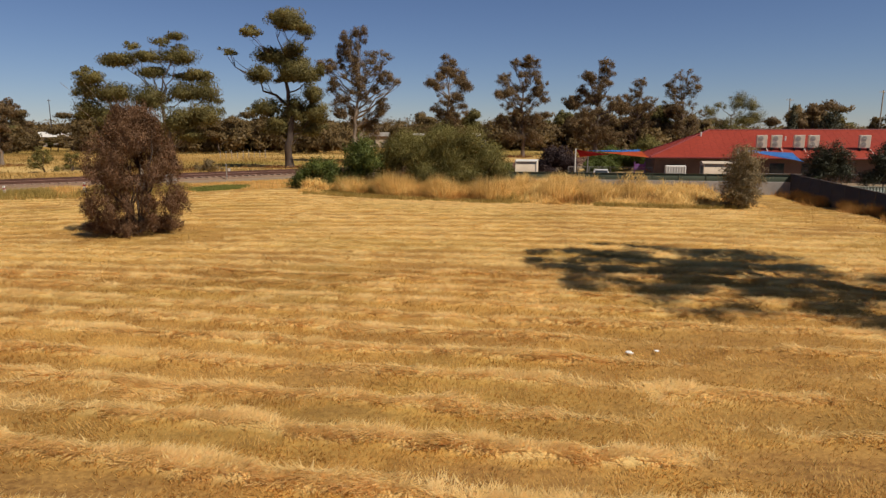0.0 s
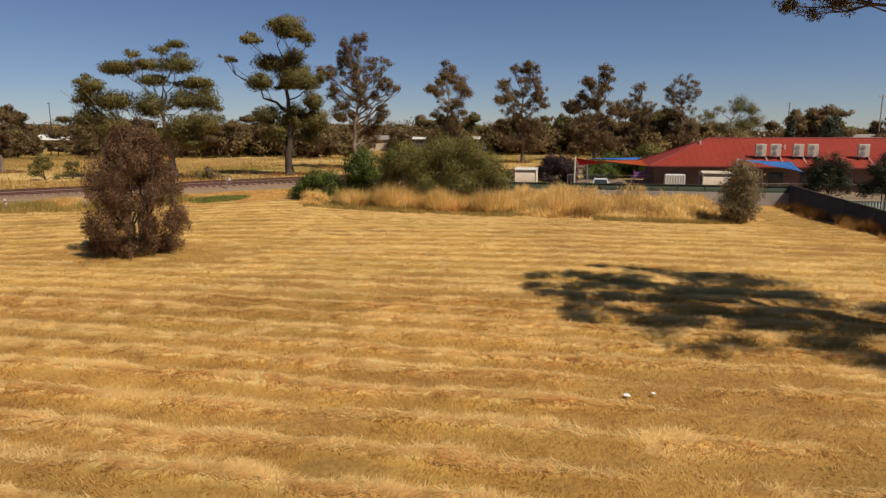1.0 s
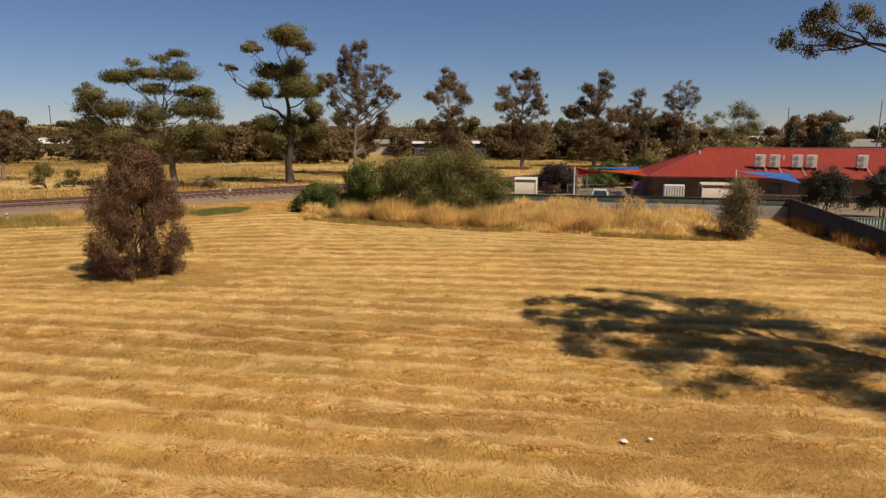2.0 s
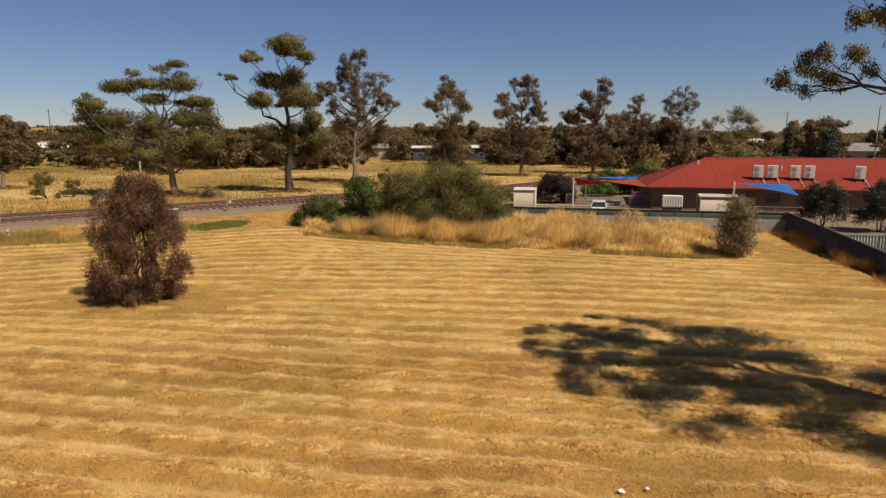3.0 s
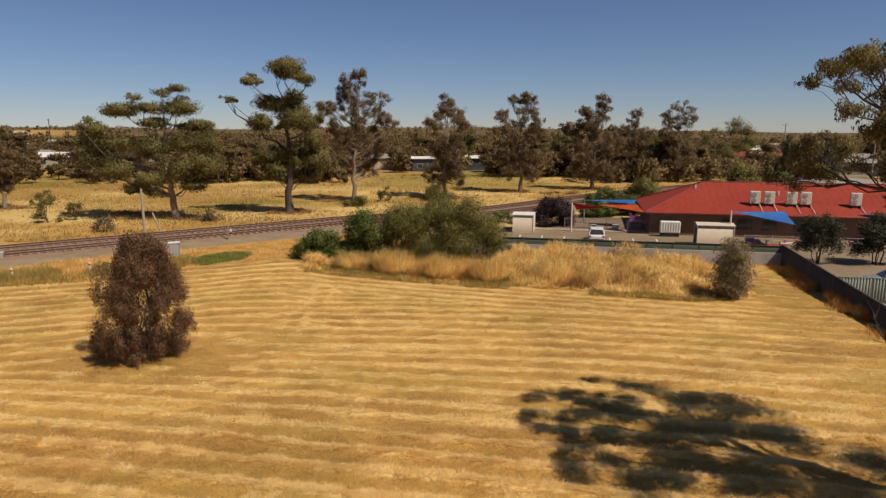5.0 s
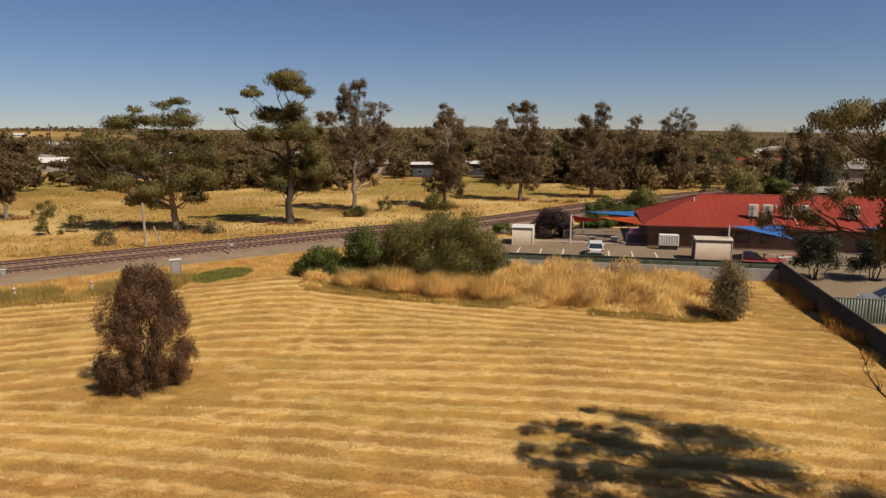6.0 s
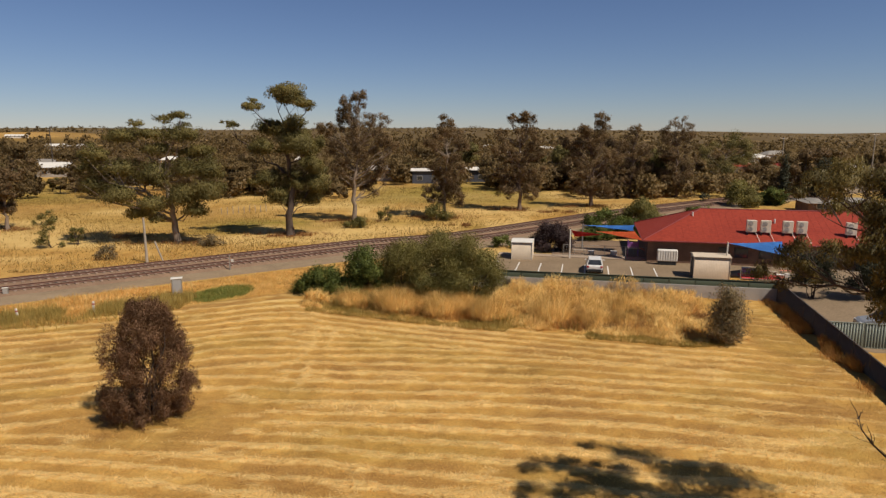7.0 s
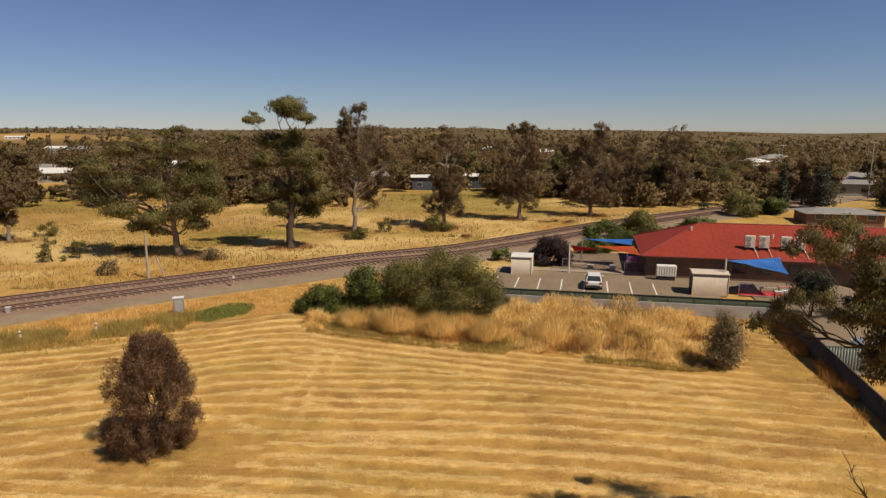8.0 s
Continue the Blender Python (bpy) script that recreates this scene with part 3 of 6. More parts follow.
    v, f = blades(rng, x, y, land(x, y) - 0.02, rng.uniform(0.25, 1.0, n) * np.clip(1.2 - 0.5 * off, 0.3, 1), rng.uniform(0.02, 0.05, n), np.clip(rng.normal(0.45, 0.22, n), 0, 0.9))
    tagged(part_np("fence_weeds", v, f, M_RUST, None), "dry red-brown weeds along the foot of the side fence", "weeds", kind="stuff")
    # rough verge between the paddock and the railway gravel
    n = 60000
    x = rng.uniform(-52, -11, n)
    edge = TRACK_P.y + (x - TRACK_P.x) * 0.7144 - 9.4
    y = edge - rng.uniform(0, 1, n) * (edge - (58.8 + 0.6 * (x + 13)))
    keep = (in_field(x, y) < 0.6) & (y > 30) & (((x + 20.9) / 2.5) ** 2 + ((y - 57.7) / 3.2) ** 2 > 1)
    x, y = x[keep], y[keep]
    n = len(x)
    h = 0.12 + 0.6 * lattice(x * 0.5, y * 0.5, 19) * (0.35 + 0.65 * smooth_step(-20, -28, x))
    v, f = blades(rng, x, y, land(x, y) - 0.02, h * rng.uniform(0.6, 1.1, n), rng.uniform(0.025, 0.06, n), np.clip(rng.normal(0.4, 0.2, n), 0, 0.9))
    tagged(part_np("verge_grass", v, f, M_TALL, None), "rough dry grass on the verge beside the railway", "grass", kind="stuff")
    n = 24000
    x = rng.uniform(-42, -22.5, n)
    y = 50.2 + 0.52 * (x + 32) + rng.normal(0, 1.5, n)
    keep = lattice(x * 0.4, y * 0.4, 23) > 0.28
    x, y = x[keep], y[keep]
    n = len(x)
    v, f = blades(rng, x, y, land(x, y) - 0.02, rng.uniform(0.3, 0.9, n), rng.uniform(0.03, 0.07, n), np.clip(rng.normal(0.4, 0.2, n), 0, 0.9))
    tagged(part_np("verge_weeds", v, f, M_VERGE, None), "green weeds in the dry verge by the marker posts", "weeds", kind="stuff")


build_tall_grass()


def build_field_grass():
    """Rough dry grass over the field beyond the railway."""
    rng = np.random.default_rng(10)
    n = 130000
    y = 66 + 95 * rng.uniform(0, 1, n) ** 1.2
    x = rng.uniform(-0.8, 0.62, n) * y
    off = (x - TRACK_P.x) * TRACK_N.x + (y - TRACK_P.y) * TRACK_N.y
    tuft = 0.6 * lattice(x * 0.12, y * 0.3, 81) + 0.4 * lattice(x * 0.7, y * 0.9, 82)
    keep = (off > 4.5 + 1.0 * tuft) & (rng.uniform(0, 1, n) < smooth_step(0.3, 0.75, tuft) + 0.08 + 0.8 * (off < 9))
    x, y, tuft = x[keep], y[keep], tuft[keep]
    n = len(x)
    v, f = blades(rng, x, y, land(x, y) - 0.02, rng.uniform(0.15, 0.65, n) * (0.5 + tuft), rng.uniform(0.04, 0.10, n), np.clip(rng.normal(0.5, 0.2, n), 0, 0.9))
    tagged(part_np("field_grass", v, f, M_FIELD, None), "rough dry yellow grass of the field beyond the railway", "grass", kind="stuff")


build_field_grass()


def build_tree_litter():
    """Shed bark, twigs and dark tufts of weed under the gum trees beyond the railway; they also stand in for tree
    shade.
    """
    rng = np.random.default_rng(14)
    n = 26000
    spots = np.array(((-36, 84, 5.0), (-22.6, 90, 4.6), (-15.7, 103, 3.6), (-1, 107, 4.0), (12.5, 116, 4.6), (26.4, 121, 4.6), (38, 137, 4.5), (48.2, 138, 4.5), (-66, 95, 4.0), (3, 100, 2.0), (-44, 88, 2.2), (20, 113, 2.4)))
    k = rng.integers(0, len(spots), n)
    x = spots[k, 0] - 0.9 + rng.normal(0, 0.62, n) * spots[k, 2]
    y = spots[k, 1] + 0.4 + rng.normal(0, 0.26, n) * spots[k, 2]
    keep = lattice(x * 0.8, y * 1.0, 96) > 0.42
    x, y = x[keep], y[keep]
    n = len(x)
    v, f = blades(rng, x, y, land(x, y) - 0.01, rng.uniform(0.15, 0.75, n), rng.uniform(0.04, 0.11, n), np.clip(rng.normal(0.75, 0.25, n), 0, 0.97))
    tagged(part_np("shed_bark", v, f, M_DOCK, None), "shed bark, twigs and brown weeds that deepen the painted shade below the gum trees", "litter", kind="stuff")


build_tree_litter()


def build_green_patch():
    rng = np.random.default_rng(9)
    n = 9000
    r, a = np.sqrt(rng.uniform(0, 1, n)), rng.uniform(0, 2 * np.pi, n)
    dy = 3.1 * r * np.sin(a)
    x, y = -20.9 + 0.25 * dy + 2.5 * r * np.cos(a), 57.7 + dy
    keep = rng.uniform(0, 1, n) < 1.35 - 1.1 * r ** 2 * (0.3 + 1.4 * lattice(x * 0.8, y * 0.8, 29))
    x, y = x[keep], y[keep]
    n = len(x)
    v, f = blades(rng, x, y, land(x, y) - 0.02, rng.uniform(0.08, 0.28, n), rng.uniform(0.04, 0.09, n), np.clip(rng.normal(0.5, 0.2, n), 0, 0.9))
    tagged(part_np("green_patch", v, f, M_GREENWEED, None), "oval patch of low green weeds in the dry verge", "weeds", kind="stuff")


build_green_patch()


# ---- railway ----
def track_point(along, across, z=0.0):
    p = TRACK_P + TRACK_D * along + TRACK_N * across
    return Vector((p.x, p.y, z))


def strip(name, profile, a, b, step, material, label, category, parent=None, kind="structure", edge=None):
    """A profile of (across, z) drawn along the railway."""
    rows, k = [], len(profile)
    n = int((b - a) / step)
    for i in range(n + 1):
        along = a + (b - a) * i / n
        for j, (c, z) in enumerate(profile):
            c2 = c + (edge(along) if edge and j == 0 else 0)
            p = track_point(along, c2)
            rows.append((p.x, p.y, z + land_at(p.x, p.y)))
    faces = [(i * k + j, i * k + j + 1, (i + 1) * k + j + 1, (i + 1) * k + j) for i in range(n) for j in range(k - 1)]
    return tagged(part_np(name, rows, [f[::-1] for f in faces], material, parent, smooth=False), label, category, kind=kind)


def gravel_edge(along):
    return 0.7 * (float(lattice(np.array(along * 0.3), np.array(0.5), 3)) - 0.5)


strip("gravel", [(-7.3, -0.03), (-6.3, 0.05), (-4.6, 0.09), (4.0, 0.09), (4.9, -0.05)], -120, 160, 1.0, M_GRAVEL,
      "grey-brown gravel service strip beside the railway", "gravel", edge=gravel_edge)


def build_track(across, group):
    t = thing("railway_track", track_point(0, across, 0).to_tuple(), "railway track with rusty rails on concrete sleepers in brown ballast", "railway track", group)
    a, b = -85.0, 120.0
    base = [(across - 1.9, 0.06), (across - 1.45, 0.26), (across + 1.45, 0.26), (across + 1.9, 0.06)]
    strip("ballast_bed", base, a, b, 2.0, M_BALLAST, "brown stone ballast", "", t, kind="")
    for g in (-0.7525, 0.7525):
        c = across + g
        prof = [(c - 0.07, 0.36), (c - 0.02, 0.38), (c - 0.02, 0.46), (c - 0.036, 0.47), (c - 0.036, 0.51), (c + 0.036, 0.51), (c + 0.036, 0.47), (c + 0.02, 0.46), (c + 0.02, 0.38), (c + 0.07, 0.36)]
        ob = strip("rail", prof, a, b, 4.0, M_RAIL, "", "", t, kind="")
    bm = boxed(Matrix.Identity(4), 0.25, 2.5, 0.16, 0.02)
    first = None
    ang = math.atan2(TRACK_D.y, TRACK_D.x)
    for i in range(290):
        along = a + 0.35 + i * 0.7
        p = track_point(along, across)
        m = Matrix.Translation((p.x, p.y, land_at(p.x, p.y) + 0.20)) @ Matrix.Rotation(ang, 4, "Z")
        if first is None:
            me = bpy.data.meshes.new("sleeper")
            bm.to_mesh(me)
            bm.free()
            me.materials.append(M_SLEEPER)
            first = me
        ob = new("sleeper", first)
        ob.parent = t
        ob.matrix_parent_inverse = t.matrix_basis.inverted()
        ob.matrix_basis = m
    return t


# ---- plants ----
def leaf_cloud(rng, clumps, per_area, size, hang=0.5, slim=0.55, max_n=100000, loose=2.3, dome=False):
    """Leaves through a set of clumps (x, y, z, rx, ry, rz): small four-cornered blades, denser near each clump's skin, uneven outside."""
    cents, radii, counts, owner = [], [], [], []
    for ci, (x, y, z, rx, ry, rz) in enumerate(clumps):
        # each clump breaks into tufts of its own
        k = max(7, min(44, int(10 + 4.5 * (rx * ry + rx * rz))))
        d = rng.normal(size=(k, 3))
        d /= np.linalg.norm(d, axis=1)[:, None]
        d *= rng.uniform(0.15, 0.95, k)[:, None]
        if dome:
            d[:, 2] = np.where(d[:, 2] < 0, 0.55 * d[:, 2], d[:, 2])
        q = rng.uniform(0.25, 0.50, k)
        for i in range(k):
            cents.append((x + d[i, 0] * rx, y + d[i, 1] * ry, z + d[i, 2] * rz))
            r = (rx * q[i], ry * q[i], max(rz * q[i], 0.3 * rx * q[i]))
            radii.append(r)
            owner.append(ci)
            counts.append(max(6, int(per_area * (r[0] * r[1] + r[0] * r[2] + r[1] * r[2]))))
    counts = np.array(counts)
    if counts.sum() > max_n:
        counts = np.maximum(4, (counts * max_n / counts.sum()).astype(int))
    idx = np.repeat(np.arange(len(counts)), counts)
    n = len(idx)
    d = rng.normal(size=(n, 3))
    far = np.linalg.norm(d, axis=1)
    d *= (np.minimum(far, loose) / far * 0.62)[:, None]
    cen, rad = np.array(cents)[idx], np.array(radii)[idx]
    p = cen + d * rad
    own = np.array(clumps, float)[np.array(owner)[idx]]
    out = 0.9 * (p - own[:, :3]) / own[:, 3:] + 0.6 * d + 0.35 * rng.normal(size=(n, 3)) + np.array((0, 0, 0.25))
    out /= np.linalg.norm(out, axis=1)[:, None]
    v, f = leaf_quads(rng, p, size, hang, slim)
    return v, f, np.repeat(out, 4, axis=0)


def leaf_quads(rng, p, size, hang, slim):
    n = len(p)
    a = rng.normal(size=(n, 3))
    a[:, 2] -= hang * 2.2
    a /= np.linalg.norm(a, axis=1)[:, None]
    b = np.cross(a, rng.normal(size=(n, 3)))
    b /= np.linalg.norm(b, axis=1)[:, None] + 1e-6
    ln = size * rng.uniform(0.6, 1.35, n)
    a *= (ln / 2)[:, None]
    b *= (ln * slim / 2)[:, None]
    mid = p + a * -0.15
    v = np.stack([p - a, mid + b, p + a, mid - b], 1).reshape(-1, 3)
    return v, np.arange(4 * n).reshape(-1, 4)


def tube(points, radii, sides=7):
    """A tapered, bent limb."""
    pts = [Vector(p) for p in points]
    verts, faces = [], []
    for i, p in enumerate(pts):
        d = (pts[min(i + 1, len(pts) - 1)] - pts[max(i - 1, 0)]).normalized()
        s = d.cross(Vector((0.31, 0.95, 0.05))).normalized()
        t = d.cross(s)
        for k in range(sides):
            a = 2 * math.pi * k / sides
            verts.append(p + (s * math.cos(a) + t * math.sin(a)) * radii[i])
    for i in range(len(pts) - 1):
        for k in range(sides):
            a, b = i * sides + k, i * sides + (k + 1) % sides
            faces.append((a, b, b + sides, a + sides))
    return [tuple(v) for v in verts], faces


def bend(rng, a, b, n, sag, wig):
    """A limb's line from a to b, bowed and wavering."""
    a, b = Vector(a), Vector(b)
    ln = (b - a).length
    pts = []
    for i in range(n + 1):
        t = i / n
        p = a.lerp(b, t) + Vector((0, 0, sag * ln * math.sin(math.pi * t)))
        if 0 < i < n:
            p += Vector(rng.normal(size=3) * wig * ln)
        pts.append(p)
    return pts


def gum_tree(name, base, clumps, leaf_mat, bark, label, seed, trunk_r=0.35, fork=3.0, lean=(0, 0), leaf=0.24, density=170, group="", depth=0.9, max_n=26000, hang=0.6, top=None, airy=False, slim=0.45, loose=1.9):
    """A eucalypt: trunk, limbs that reach each clump of the crown, and the crown of leaves. clumps: (x, z, rx, rz) or (x, y, z, rx, ry, rz)."""
    rng = np.random.default_rng(seed)
    bx, by = base
    bz = land_at(bx, by)
    t = thing(name, (bx, by, bz), label, "tree", group)
    full = []
    for c in clumps:
        if len(c) == 4:
            x, z, rx, rz = c
            z *= 0.965
            full.append((x, by + rng.uniform(-1, 1) * 1.6 * depth, z, rx * 0.98, max(rx * depth, 0.7), max(rz * 1.15, 0.42 * rx)))
        else:
            full.append(c)
    for x, y, z, rx, ry, rz in list(full) if len(clumps[0]) == 4 else ():
        if airy:
            full.remove((x, y, z, rx, ry, rz))
            wide = max(rx, rz)
            for k in range(int(7 + 3.6 * wide)):
                q = rng.uniform(0.5, 0.95)
                d = rng.normal(size=3)
                d *= rng.uniform(0.45, 1.15) / np.linalg.norm(d)
                full.append((x + d[0] * rx, y + d[1] * ry, z + d[2] * max(rz, 0.6 * rx), q, q, q * 0.85))
            continue
        for k in range(3):
            q = rng.uniform(0.35, 0.6)
            full.append((x + rng.normal() * rx * 0.5, y + rng.normal() * ry * 0.7, z + rng.normal() * max(rz, 0.5) * 0.45 - 0.1, rx * q, ry * q, max(rz * q, 0.3)))
    main = len(full) if airy else len(clumps)
    high = max(c[2] for c in full)
    cx = sum(c[0] for c in full if c[2] > 0.6 * high) / max(1, sum(c[2] > 0.6 * high for c in full))
    cy = sum(c[1] for c in full) / len(full)
    tip = Vector((cx + lean[0], cy + lean[1], high * 0.66)) if top is None else Vector(top)
    trunk_line = bend(rng, (bx, by, bz - 0.1), tip, 9, 0.0, 0.018)
    radii = [trunk_r * (1.25 if i == 0 else 1) * (1 - 0.68 * i / 9) for i in range(10)]
    v, f = tube(trunk_line, radii, 9)
    part_np("trunk", v, f, bark, t, smooth=True)
    for c in full[:main:3 if airy else 1]:
        cen = Vector(c[:3])
        run = math.hypot(cen.x - trunk_line[5].x, cen.y - trunk_line[5].y)
        want = min(max(bz + fork, cen.z - 0.35 - 0.75 * run), high * 0.88)
        i = min(range(len(trunk_line)), key=lambda k: abs(trunk_line[k].z - want))
        start = trunk_line[i]
        if (cen - start).length < 0.8:
            continue
        line = bend(rng, start, cen, 5, -0.06, 0.035)
        r0 = min(radii[i] * 0.7, 0.025 + 0.017 * (cen - start).length)
        v, f = tube(line, [r0 * (1 - 0.8 * k / 5) for k in range(6)], 6)
        part_np("limb", v, f, bark, t, smooth=True)
        tv, tf = [], []
        for k in range(4):
            off = Vector(rng.normal(size=3))
            off = Vector((off.x * c[3], off.y * c[4], off.z * c[5])) * 0.5
            q = bend(rng, line[3 + k % 2], cen + off, 3, -0.05, 0.04)
            v, f = tube(q, [r0 * 0.28, r0 * 0.22, r0 * 0.15, r0 * 0.08], 4)
            tf += [tuple(a + len(tv) for a in g) for g in f]
            tv += v
        part_np("twig_spray", tv, tf, bark, t)
    v, f, nr = leaf_cloud(rng, full, density, leaf, hang, slim=slim, max_n=max_n, loose=loose, dome=not airy)
    part_np("crown", v, f, leaf_mat, t, normals=nr)
    return t


def shrub(name, base, blobs, leaf_mat, label, seed, leaf=0.16, density=120, max_n=9000, hang=0.2, stems=6, bark=None, category="shrub", group="", slim=0.45):
    """A bush: stems that fan out from the base and a crown of leaves. blobs: (dx, dy, z, rx, ry, rz) from the base."""
    rng = np.random.default_rng(seed)
    bx, by = base
    bz = land_at(bx, by)
    t = thing(name, (bx, by, bz), label, category, group)
    full = [(bx + c[0], by + c[1], bz + c[2], c[3], c[4], c[5]) for c in blobs]
    for i in range(stems):
        c = full[i % len(full)]
        end = Vector((c[0] + rng.normal() * c[3] * 0.4, c[1] + rng.normal() * c[4] * 0.4, c[2] + c[5] * 0.5))
        line = bend(rng, (bx + rng.normal() * 0.12, by + rng.normal() * 0.12, bz - 0.05), end, 5, 0.05, 0.04)
        r0 = 0.02 + 0.012 * (end.z - bz)
        v, f = tube(line, [r0 * (1 - 0.8 * k / 5) for k in range(6)], 5)
        part_np("stem", v, f, bark or M_BARK_DARK, t, smooth=True)
    v, f, nr = leaf_cloud(rng, full, density, leaf, hang, max_n=max_n, slim=slim)
    part_np("crown", v, f, leaf_mat, t, normals=nr)
    return t


# ---- boundary wall, fences and yard ----
def uv_pose(origin, u, v, z=0.0, turn=0.0):
    """A pose in the car park's own axes: u along it, v across, away from the paddock."""
    p = Vector(origin) + U * u + V * v
    return Matrix.Translation((p.x, p.y, z)) @ Matrix.Rotation(math.atan2(U.y, U.x) + radians(turn), 4, "Z")


def slab(name, origin, u0, u1, v0, v1, z, thick, material, label, category):
    m = uv_pose(origin, (u0 + u1) / 2, (v0 + v1) / 2, z - thick)
    return tagged(part(name, boxed(m, u1 - u0, v1 - v0, thick, 0.02), material, None), label, category, kind="structure")


YARD_O = (WALL_B.x, WALL_B.y, 0)
car_park = slab("car_park", YARD_O, -27.5, -3.0, 0.35, 16.2, YARD_Z, 0.3, M_ASPHALT, "grey-brown car park with white bay lines", "car park")
slab("yard_paving", YARD_O, 0.2, 44, -13.4, 10.0, YARD_Z + 0.004, 0.3, M_ASPHALT, "worn grey drive behind the boundary fence", "paving")
slab("playground_surface", YARD_O, -3.0, 44, 10.0, 44, YARD_Z - 0.01, 0.3, M_ASPHALT, "paved ground round the red-roofed building", "paving")
slab("footpath", YARD_O, -27.5, -3.0, 16.2, 17.6, YARD_Z + 0.1, 0.4, M_CONCRETE, "raised pale concrete footpath at the back of the car park", "path")
slab("play_yard", YARD_O, -21, -3.0, 17.6, 30, YARD_Z - 0.005, 0.3, M_YARD, "worn brown earth of the play yard", "paving")
BAY0 = Vector((4.63, 70.2, 0))
for i in range(9):
    if i == 8:
        continue
    p = BAY0 + U * (2.5 * i) + V * 2.55
    bm = boxed(Matrix.Translation((p.x, p.y, YARD_Z - 0.02)) @ Matrix.Rotation(math.atan2(U.y, U.x), 4, "Z"), 0.13, 5.1, 0.026, 0.003)
    part("bay_line", bm, M_LINE, car_park, "white painted line")


def corrugated(width, height, pitch=0.19, depth=0.045):
    """A ribbed steel sheet with thickness, in x and z, centred on x."""
    prof, n = [], int(round(width / pitch))
    for i in range(n):
        x = -width / 2 + i * width / n
        for f, d in ((0.0, 0), (0.5, 0), (0.62, depth), (0.88, depth)):
            prof.append((x + f * width / n, d))
    prof.append((width / 2, 0))
    k = len(prof)
    v = [(x, -d, 0) for x, d in prof] + [(x, -d, height) for x, d in prof]
    v += [(x, 0.012 - d, 0) for x, d in prof] + [(x, 0.012 - d, height) for x, d in prof]
    f = [(i, i + 1, k + i + 1, k + i) for i in range(k - 1)] + [(2 * k + i + 1, 2 * k + i, 3 * k + i, 3 * k + i + 1) for i in range(k - 1)]
    f += [(k + i, k + i + 1, 3 * k + i + 1, 3 * k + i) for i in range(k - 1)]
    return np.array(v), f


def steel_fence(name, a, b, z0, height, material, label, panel=2.35, foot=0.0, rib=0.045):
    """Ribbed steel fence: sheets between posts, with a rail along the top and bottom; each sheet is a part."""
    a, b = Vector((*a, 0)), Vector((*b, 0))
    d = b - a
    n = max(1, round(d.length / panel))
    ang = math.atan2(d.y, d.x)
    t = thing(name, (a.x, a.y, z0), label, "fence", kind="structure")
    w = d.length / n
    sheet = None
    for i in range(n + 1):
        p = a + d * (i / n)
        part("post", boxed(Matrix.Translation((p.x, p.y, z0 - 0.1)) @ Matrix.Rotation(ang, 4, "Z"), 0.07, 0.075, height + 0.14, 0.008), material, t)
        if i == n:
            break
        c = a + d * ((i + 0.5) / n)
        m = Matrix.Translation((c.x, c.y, z0 + foot)) @ Matrix.Rotation(ang, 4, "Z")
        if sheet is None:
            v, f = corrugated(w - 0.06, height - foot, depth=rib)
            ob = part_np("panel", v, f, material, None)
            sheet = ob.data
        else:
            ob = new("panel", sheet)
        ob.parent = t
        ob.matrix_parent_inverse = t.matrix_basis.inverted()
        ob.matrix_basis = m
        for z in (foot, height - 0.05):
            part("rail", boxed(Matrix.Translation((c.x, c.y, z0 + z)) @ Matrix.Rotation(ang, 4, "Z"), w - 0.08, 0.10, 0.06, 0.008), material, t)
    return t


ang_wall = math.atan2(WALL_B.y - WALL_A.y, WALL_B.x - WALL_A.x)
mid = (WALL_A + WALL_B) / 2
tagged(part("wall_plinth", boxed(Matrix.Translation((mid.x, mid.y - 0.02, -0.95)) @ Matrix.Rotation(ang_wall, 4, "Z"), (WALL_B - WALL_A).length, 0.22, 1.5, 0.02), M_GREYWALL, None),
       "low grey rendered retaining wall at the end of the paddock", "wall", kind="structure")
steel_fence("boundary_fence", (WALL_A.x, WALL_A.y), (WALL_B.x - 0.05, WALL_B.y), 0.55, 0.62, M_FENCE_GREEN, "low green steel fence on top of the grey wall", rib=0.005)
SIDE_END = WALL_B - V * 27.0
steel_fence("side_fence", (WALL_B.x + 0.05, WALL_B.y), (SIDE_END.x, SIDE_END.y), -0.58, 1.85, M_FENCE_DARK, "dark ribbed steel fence along the side of the paddock")
cross = WALL_B - V * 12.3
steel_fence("cross_fence", (cross.x + 0.12, cross.y), (cross.x + 14 * U.x, cross.y + 14 * U.y), -0.59, 1.8, M_FENCE_PALE, "pale green ribbed steel fence across the yard")


def mesh_fence(name, a, b, z0, height, label, bay=2.6):
    """Galvanised playground fence: posts, rails and upright wires."""
    a, b = Vector((*a, 0)), Vector((*b, 0))
    d = b - a
    n = round(d.length / bay)
    t = thing(name, (a.x, a.y, z0), label, "fence", kind="structure")
    for i in range(n + 1):
        p = a + d * (i / n)
        part("post", rod(bmesh.new(), (p.x, p.y, z0 - 0.05), (p.x, p.y, z0 + height + 0.05), 0.035), M_GREYMETAL, t)
        if i < n:
            q = a + d * ((i + 1) / n)
            for z in (0.12, height):
                part("rail", rod(bmesh.new(), (p.x, p.y, z0 + z), (q.x, q.y, z0 + z), 0.022, sides=6), M_GREYMETAL, t)
            bm = bmesh.new()
            for k in range(1, 16):
                r = p.lerp(q, k / 16)
                rod(bm, (r.x, r.y, z0 + 0.12), (r.x, r.y, z0 + height), 0.008, sides=4)
            part("wire_panel", bm, M_GREYMETAL, t)
    return t


